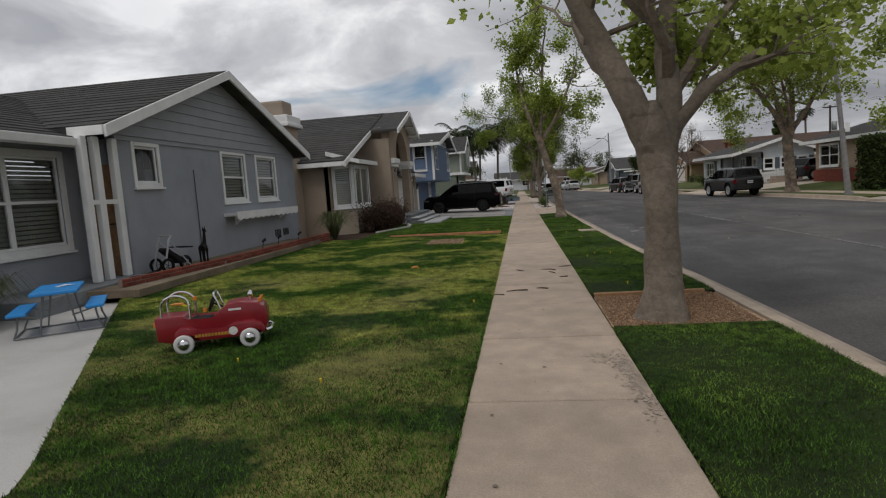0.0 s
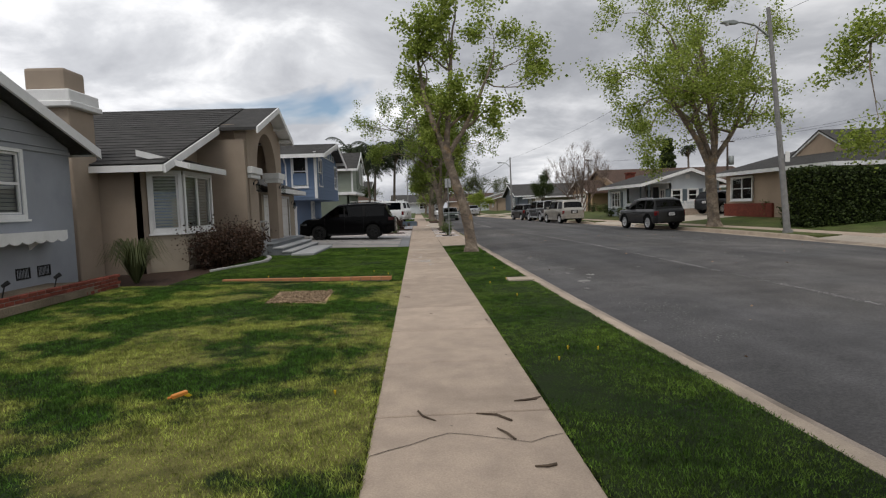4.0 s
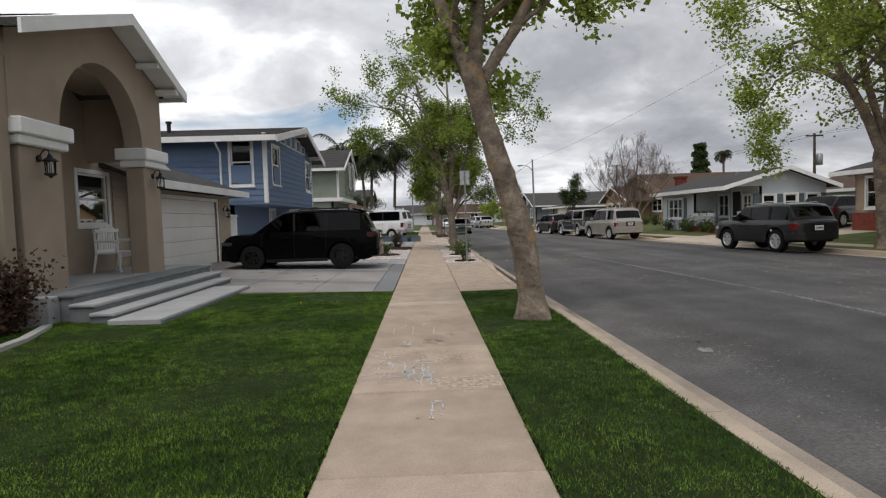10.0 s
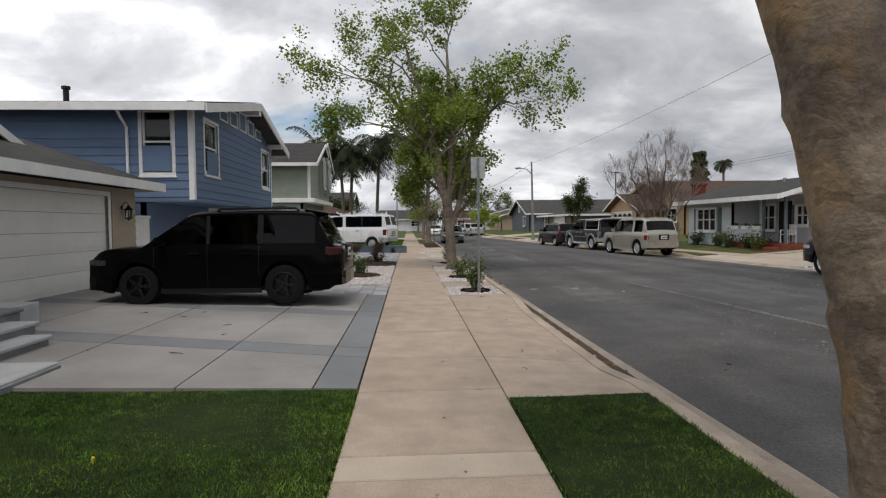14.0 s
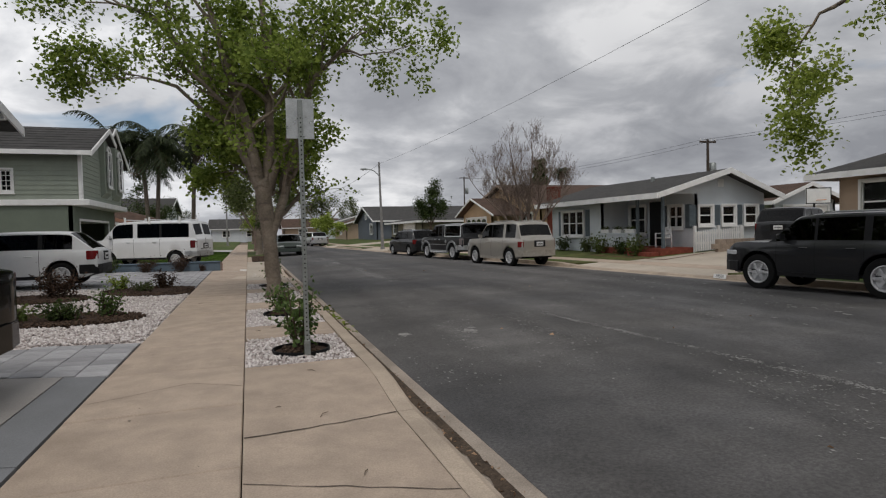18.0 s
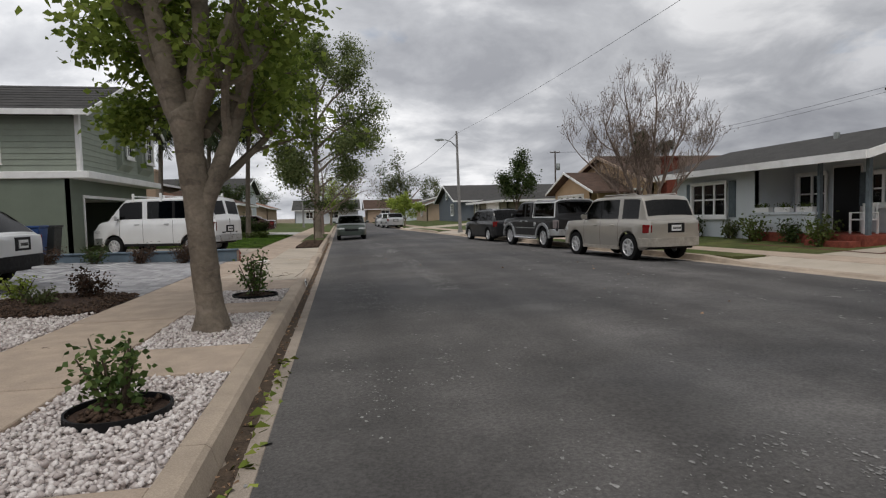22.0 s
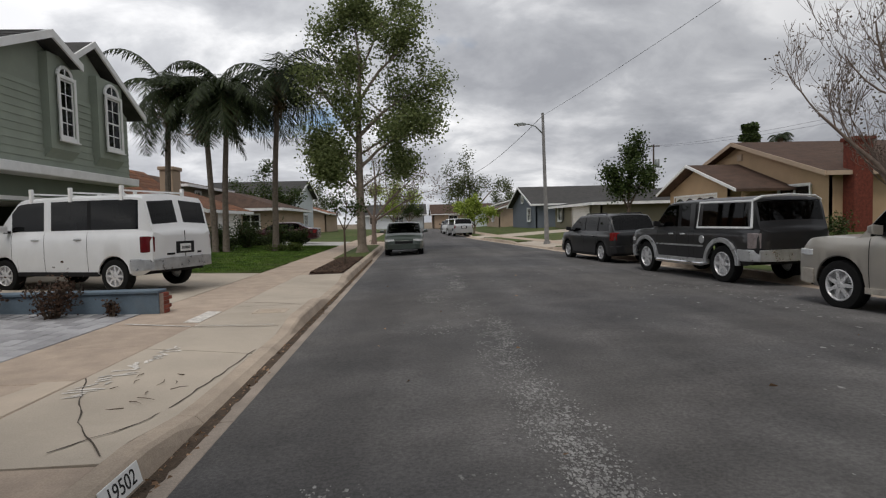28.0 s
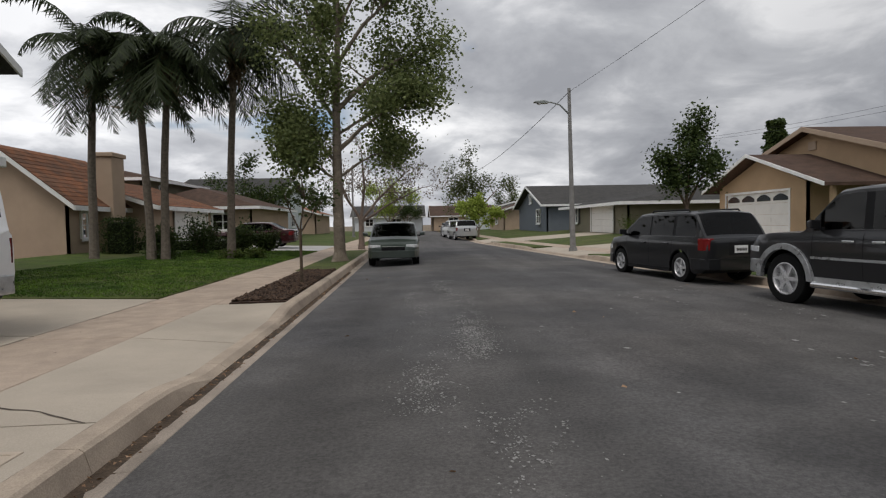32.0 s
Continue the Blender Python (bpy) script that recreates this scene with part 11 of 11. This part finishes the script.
# white slatted bench on the porch of the taupe house
b_ = thing("porch_bench", "white wooden garden seat with a scalloped back and curved legs", "bench", at=(-6.98, 29.1, 0.46), rz=90)
part("seat", bevelled(geo(prism([(-0.46, -0.26), (-0.3, -0.285), (0.3, -0.285), (0.46, -0.26), (0.42, 0.22), (-0.42, 0.22)], "z", 0.39, 0.43)), 0.012, 2), WHITE, b_)
part("apron", bevelled(geo(box(-0.42, 0.42, -0.25, -0.225, 0.31, 0.39)), 0.006), WHITE, b_)
for i in range(7):
    part("back_slat", bevelled(geo(box(-0.335 + 0.096 * i, -0.24 + 0.096 * i - 0.028, 0.215, 0.235, 0.47, 0.86)), 0.004), WHITE, b_)
sc = [(-0.46, 0.84), (0.46, 0.84)] + [(0.46 - 0.92 * k / 24, 0.90 + 0.05 * math.sin(math.pi * k / 24) + 0.018 * math.cos(math.pi * k / 3)) for k in range(25)]
part("top_rail", geo(prism(sc, "y", 0.20, 0.25)), WHITE, b_)
part("lower_rail", bevelled(geo(box(-0.42, 0.42, 0.205, 0.245, 0.42, 0.48)), 0.006), WHITE, b_)
for s in (-1, 1):
    part("armrest", geo(tube([(s * 0.43, 0.22, 0.66), (s * 0.47, 0.0, 0.66), (s * 0.48, -0.22, 0.655), (s * 0.50, -0.29, 0.63)], [0.026, 0.028, 0.03, 0.022], 8)), WHITE, b_)
    part("arm_post", geo(tube([(s * 0.44, -0.2, 0.43), (s * 0.47, -0.22, 0.54), (s * 0.475, -0.2, 0.65)], [0.024, 0.02, 0.022], 8)), WHITE, b_)
    part("front_leg", geo(tube([(s * 0.42, -0.24, 0.42), (s * 0.46, -0.28, 0.30), (s * 0.43, -0.25, 0.12), (s * 0.45, -0.29, 0.0)], [0.04, 0.036, 0.022, 0.03], 8)), WHITE, b_)
    part("rear_leg", geo(tube([(s * 0.42, 0.30, 0.0), (s * 0.42, 0.22, 0.4), (s * 0.43, 0.235, 0.86)], [0.024, 0.028, 0.026], 8)), WHITE, b_)

# ---- street furniture ----
sg = thing("road_sign", "back of a road sign on a perforated steel post", "road sign", at=(0.92, 34.62, -0.05))
holes_ = [box(-0.007, 0.007, -0.0275, -0.0245, 0.12 + 0.05 * i, 0.134 + 0.05 * i) for i in range(52)]
part("post", bevelled(geo(box(-0.025, 0.025, -0.025, 0.025, 0.0, 2.88)), 0.004), STEEL, sg, "galvanised square post")
tagged(part("post_holes", geo(*holes_), DARK, sg), kind="stuff")
part("sleeve", bevelled(geo(box(-0.033, 0.033, -0.033, 0.033, 0.0, 0.22)), 0.004), STEEL, sg)
part("sign_plate", bevelled(geo(box(-0.15, 0.15, 0.028, 0.032, 2.46, 2.90)), 0.001), ALU, sg, "bare aluminium back of the plate")
part("bolt", geo(tube([(0, -0.032, 2.54), (0, 0.03, 2.54)], 0.010, 6)), STEEL, sg)
part("bolt", geo(tube([(0, -0.032, 2.82), (0, 0.03, 2.82)], 0.010, 6)), STEEL, sg)


def street_lamp(x, y, h, arm, drop, label, sign=False, lean=0.0):
    """A concrete lamp post with a bracket arm and a cobra head."""
    t = thing("street_lamp", label, "street lamp", "street lamps", at=(x, y, 0))
    part("pole", geo(tube([(0, 0, -0.1), (lean * 0.4, 0, h * 0.4), (lean, 0, h)], [0.13, 0.10, 0.07], 10)), POLE, t)
    part("base", geo(tube([(0, 0, -0.1), (0, 0, 0.12)], [0.2, 0.18], 10)), POLE, t)
    ah = h - drop
    part("arm", geo(tube([(lean, 0, ah - 0.5), (lean - arm * 0.4, 0, ah - 0.1), (lean - arm * 0.8, 0, ah + 0.02), (lean - arm, 0, ah)], [0.04, 0.035, 0.03, 0.03], 8)), STEEL, t)
    hd = part("lamp_head", bevelled(geo(prism([(lean - arm + 0.1, ah + 0.05), (lean - arm - 0.1, ah + 0.10), (lean - arm - 0.5, ah + 0.06), (lean - arm - 0.55, ah), (lean - arm - 0.1, ah - 0.05), (lean - arm + 0.1, ah - 0.04)], "y", -0.1, 0.1)), 0.02), STEEL, t)
    part("lens", geo(tube([(lean - arm - 0.3, 0, ah - 0.02), (lean - arm - 0.3, 0, ah - 0.09)], [0.10, 0.06], 10)), LAMPC, hd)
    if sign:
        part("small_sign", bevelled(geo(box(-0.20, -0.02, -0.13, -0.11, 2.75, 3.15)), 0.002), WHITE, t, "small white notice plate")
    return t


street_lamp(13.8, 27.8, 8.6, 1.3, 0.55, "tall concrete street lamp with a bracket arm", True, -0.85)
street_lamp(10.5, 73.3, 6.9, 1.0, 0.6, "concrete street lamp with a bracket arm", False, -0.12)
street_lamp(10.4, 118.0, 7.2, 1.2, 0.6, "distant concrete street lamp")
street_lamp(-2.2, 108.0, 7.2, -1.2, 0.6, "distant concrete street lamp")
WIRE = mat("wire", (0.015, 0.015, 0.015), 0.7, var=0.1, bump=0.0)


def wire(p, q, sag, r=0.012):
    """A hanging cable."""
    return tube([tuple(Vector(p).lerp(Vector(q), i / 10) - Vector((0, 0, sag * 4 * (i / 10) * (1 - i / 10)))) for i in range(11)], r, 4)


solid("overhead_wire", geo(wire((13.45, 27.8, 8.4), (10.38, 73.3, 6.75), 0.5, 0.007)), WIRE, "overhead cable between two street lamps", "cable", kind="structure")
solid("overhead_wire", geo(wire((10.38, 73.3, 6.75), (10.4, 118, 7.0), 0.6, 0.018)), WIRE, "overhead cable between two street lamps", "cable", kind="structure")
solid("overhead_wire", geo(wire((13.45, 27.8, 8.4), (14.6, -10, 9.0), 0.5, 0.007)), WIRE, "overhead cable running back along the street", "cable", kind="structure")


def utility_pole(x, y, h, label, can=True):
    t = thing("utility_pole", label, "utility pole", "utility poles", at=(x, y, 0.2))
    part("pole", geo(tube([(0, 0, -0.2), (0, 0, h)], [0.12, 0.075], 10)), POLEW, t)
    for z in (h - 0.15,):
        ca = part("crossarm", bevelled(geo(box(-0.6, 0.6, -0.05, 0.05, z - 0.05, z + 0.05)), 0.01), POLEW, t)
        for s in (-0.55, -0.25, 0.25, 0.55):
            part("insulator", geo(tube([(s, 0, z + 0.06), (s, 0, z + 0.2)], [0.05, 0.03], 8)), LAMPC, ca)
    if can:
        smooth(part("transformer", geo(tube([(0.35, 0, h - 2.2), (0.35, 0, h - 2.15), (0.35, 0, h - 1.45), (0.35, 0, h - 1.4)], [0.18, 0.22, 0.22, 0.16], 14)), STEEL, t, "grey transformer can"), 50)
    return t


utility_pole(27.0, 56.3, 6.3, "dark timber utility pole with a transformer")
utility_pole(27.0, 98.0, 8.0, "dark timber utility pole behind the roofs")
utility_pole(29.0, 16.0, 7.5, "dark timber utility pole behind the roofs", False)
solid("overhead_wire", geo(wire((26.5, 56.3, 6.45), (26.0, 98, 8.0), 0.7, 0.007), wire((27.5, 56.3, 6.45), (28.0, 98, 8.0), 0.7, 0.007)), WIRE, "pair of overhead cables behind the houses", "cable", kind="stuff")
solid("overhead_wire", geo(wire((26.5, 56.3, 6.45), (28.0, 16, 7.3), 0.7, 0.007), wire((27.5, 56.3, 6.45), (30.0, 16, 7.3), 0.7, 0.007)), WIRE, "pair of overhead cables behind the houses", "cable", kind="stuff")


def bin_(label, x, y, z, material, rz=0):
    t = thing("wheelie_bin", label, "bin", "bins", at=(x, y, z), rz=rz)
    part("body", bevelled(geo(([(-0.22, -0.26, 0.08), (0.22, -0.26, 0.08), (0.22, 0.22, 0.08), (-0.22, 0.22, 0.08), (-0.28, -0.34, 0.98), (0.28, -0.34, 0.98), (0.28, 0.32, 0.98), (-0.28, 0.32, 0.98)], [(0, 3, 2, 1), (4, 5, 6, 7), (0, 1, 5, 4), (1, 2, 6, 5), (2, 3, 7, 6), (3, 0, 4, 7)])), 0.03, 2), material, t)
    part("lid", bevelled(geo(box(-0.30, 0.30, -0.36, 0.36, 0.985, 1.05)), 0.02, 2), material, t)
    for s in (-0.24, 0.24):
        part("wheel", geo(moved(prism([(0.1 * math.cos(a), 0.1 * math.sin(a)) for a in [i * 0.5236 for i in range(12)]], "x", s - 0.025, s + 0.025), 0, 0.26, 0.10)), TYRE, t)
    part("handle", geo(tube([(-0.24, 0.36, 0.96), (-0.24, 0.42, 0.98), (0.24, 0.42, 0.98), (0.24, 0.36, 0.96)], 0.014, 6)), material, t)


BINB = mat("blue_bin_plastic", (0.012, 0.05, 0.17), 0.5, var=0.08, scale=6)
BINK = mat("black_bin_plastic", (0.02, 0.022, 0.022), 0.55, var=0.1, scale=6)
bin_("blue plastic recycling bin beside the garage", -6.55, 52.8, dz(-6.5), BINB, 90)
bin_("dark plastic bin beside the garage", -6.5, 53.6, dz(-6.5), BINK, 90)


# ---- far side of the street: fences and plants ----
pf = thing("picket_fence", "low white picket fence beside the drive", "fence")
for i in range(22):
    x = 17.6 + 0.115 * i
    part("picket", geo(prism([(x - 0.035, rise(x, 46) + 0.05), (x + 0.035, rise(x, 46) + 0.05), (x + 0.035, rise(x, 46) + 0.82), (x, rise(x, 46) + 0.90), (x - 0.035, rise(x, 46) + 0.82)], "y", 46.98, 47.0)), WHITE, pf)
for z in (0.25, 0.65):
    part("rail", geo(box(17.55, 20.05, 47.005, 47.03, 0.35 + z - 0.04, 0.35 + z + 0.04)), WHITE, pf)
for x in (17.6, 18.8, 20.0):
    part("post", geo(box(x - 0.05, x + 0.05, 47.03, 47.12, 0.1, 1.3)), WHITE, pf)
for i, (x, y, r_, h_, m_, lb) in enumerate((
        (15.6, 48.2, 0.5, 0.9, LEAFB, "green shrub in front of the pale blue house"), (15.9, 49.6, 0.45, 0.7, LEAFD, "dark shrub in front of the pale blue house"), (15.7, 51.0, 0.5, 0.8, LEAFB, "green shrub in front of the pale blue house"),
        (16.0, 52.6, 0.45, 0.65, LEAFG, "grey-green shrub before the porch"), (15.8, 54.4, 0.5, 0.85, LEAFD, "dark shrub in front of the pale blue house"), (19.2, 34.2, 0.6, 0.9, LEAFB, "rounded shrub before the buff house"),
        (19.3, 36.0, 0.6, 0.8, LEAFD, "dark shrub before the buff house"), (19.4, 37.8, 0.55, 0.9, LEAFB, "rounded shrub before the buff house"), (18.0, 62.0, 0.6, 0.9, LEAFD, "dark shrub before the tan house"),
        (18.2, 64.5, 0.55, 0.8, LEAFB, "green shrub before the tan house"), (18.1, 67.0, 0.6, 0.9, LEAFD, "dark shrub before the tan house"), (17.5, 80.0, 0.7, 1.1, LEAFD, "dark shrub down the street"), (17.0, 83.5, 0.8, 1.2, LEAFB, "green shrub down the street"))):
    shrub("shrub", lb, (x, y, rise(x, y)), r_, r_, h_, 520, 0.09, m_, 90 + i, stems=9, group="far-side shrubs")
for i, (x, y, h_) in enumerate(((16.7, 50.3, 0.4), (16.8, 51.7, 0.34), (16.7, 53.3, 0.42))):
    pt = thing("potted_plant", "green plant in a clay pot by the porch", "potted plant", "porch pots", at=(x, y, rise(x, y)))
    part("pot", geo(tube([(0, 0, 0), (0, 0, h_ * 0.8), (0, 0, h_)], [0.12, 0.19, 0.2], 12)), CLAY, pt)
    lp = rngp.normal(size=(160, 3)) * 0.13 + np.array((0, 0, h_ + 0.2))
    o = new("foliage", leaves_mesh("foliage", lp, 0.1, LEAFB, rngp))
    o.parent = pt
    tagged(o, kind="stuff")

BLOCK = mat("buff_block", (0.36, 0.29, 0.235), 0.9, var=0.15, scale=6, fine=80, bump=0.4, per=0.1)
bw_ = thing("block_wall", "low buff concrete block wall beside the drive", "wall", kind="structure")
for i in range(6):
    for j in range(3):
        part("block", bevelled(geo(box(18.0 + 0.4 * i - 0.2 * (j % 2), 18.39 + 0.4 * i - 0.2 * (j % 2), 46.25, 46.43, 0.18 + 0.19 * j, 0.365 + 0.19 * j)), 0.006), BLOCK, bw_)
pc = thing("porch_chair", "white plastic armchair on the porch", "chair", at=(16.9, 48.1, 0.42), rz=-90)
part("seat", bevelled(geo(box(-0.25, 0.25, -0.25, 0.22, 0.38, 0.42)), 0.01), WHITE, pc)
for i in range(5):
    part("back_slat", bevelled(geo(box(-0.24 + 0.1 * i, -0.18 + 0.1 * i, 0.2, 0.23, 0.42, 0.80)), 0.006), WHITE, pc)
part("top_rail", bevelled(geo(box(-0.25, 0.25, 0.19, 0.24, 0.80, 0.86)), 0.006), WHITE, pc)
for sx in (-0.23, 0.23):
    part("armrest", bevelled(geo(box(sx - 0.03, sx + 0.03, -0.25, 0.22, 0.58, 0.61)), 0.008), WHITE, pc)
    for sy in (-0.22, 0.2):
        part("leg", bevelled(geo(box(sx - 0.025, sx + 0.025, sy - 0.025, sy + 0.025, 0.0, 0.58)), 0.005), WHITE, pc)
for y_ in (49.4, 50.3, 51.2):
    fb = thing("flower_box", "white flower box with small plants on the porch wall", "planter", "flower boxes", at=(16.22, y_, 1.06))
    part("trough", bevelled(geo(box(-0.09, 0.09, -0.32, 0.32, 0.0, 0.16)), 0.01), WHITE, fb)
    o = new("foliage", leaves_mesh("foliage", rngp.normal(size=(90, 3)) * np.array((0.05, 0.16, 0.05)) + np.array((0, 0, 0.2)), 0.07, LEAFB, rngp))
    o.parent = fb
    tagged(o, kind="stuff")
bb = thing("basketball_hoop", "basketball board on a pole by the garage", "basketball hoop", at=(27.57, 49.8, 0.4), rz=-25)
part("pole", geo(tube([(0, 0, -0.15), (0, 0, 2.0), (0, -0.35, 2.35)], 0.05, 8)), BLACKM, bb)
part("backboard", bevelled(geo(box(-0.6, 0.6, -0.42, -0.38, 1.85, 2.65)), 0.01), WHITE, bb)
part("board_border", geo(*ring(1.12, 0.72, 0.04, -0.43, -0.421, 1.89)), BLACKPL, bb)
part("rim", geo(tube([(0.22 * math.cos(i * 0.4488), -0.66 + 0.22 * math.sin(i * 0.4488), 2.02) for i in range(15)], 0.012, 5)), AMBER, bb)

# front of the tiled house
for i, (x, y, r_, h_, m_, lb) in enumerate(((-5.6, 74.6, 0.7, 1.6, LEAFD, "dark cloud-pruned shrub before the tiled house"), (-4.4, 76.0, 0.6, 1.3, LEAFD, "dark cloud-pruned shrub before the tiled house"), (-3.4, 76.8, 0.6, 1.1, HEDGE, "rounded dark shrub at the drive"),
                                            (-6.8, 73.4, 0.7, 1.2, LEAFD, "dark shrub before the tiled house"), (-2.4, 71.2, 0.35, 0.4, LEAFB, "low plant at the foot of a palm"), (-3.2, 71.0, 0.5, 0.35, LEAFB, "low plant at the foot of a palm"), (-5.5, 70.3, 0.5, 0.35, LEAFD, "low plant at the foot of a palm"))):
    shrub("shrub", lb, (x, y, dz(x)), r_ * 1.15, r_, h_, 2400 if h_ > 0.5 else 900, 0.10, m_, 120 + i, stems=16, group="lawn shrubs")
hedge("clipped box hedge before the tiled house", -9.6, -4.2, 77.0, 77.6, 0.15, 0.6, 2600, 131)
hedge("tall clipped dark hedge beside the chimney", -9.3, -8.2, 73.6, 74.5, 0.18, 1.5, 3000, 132)
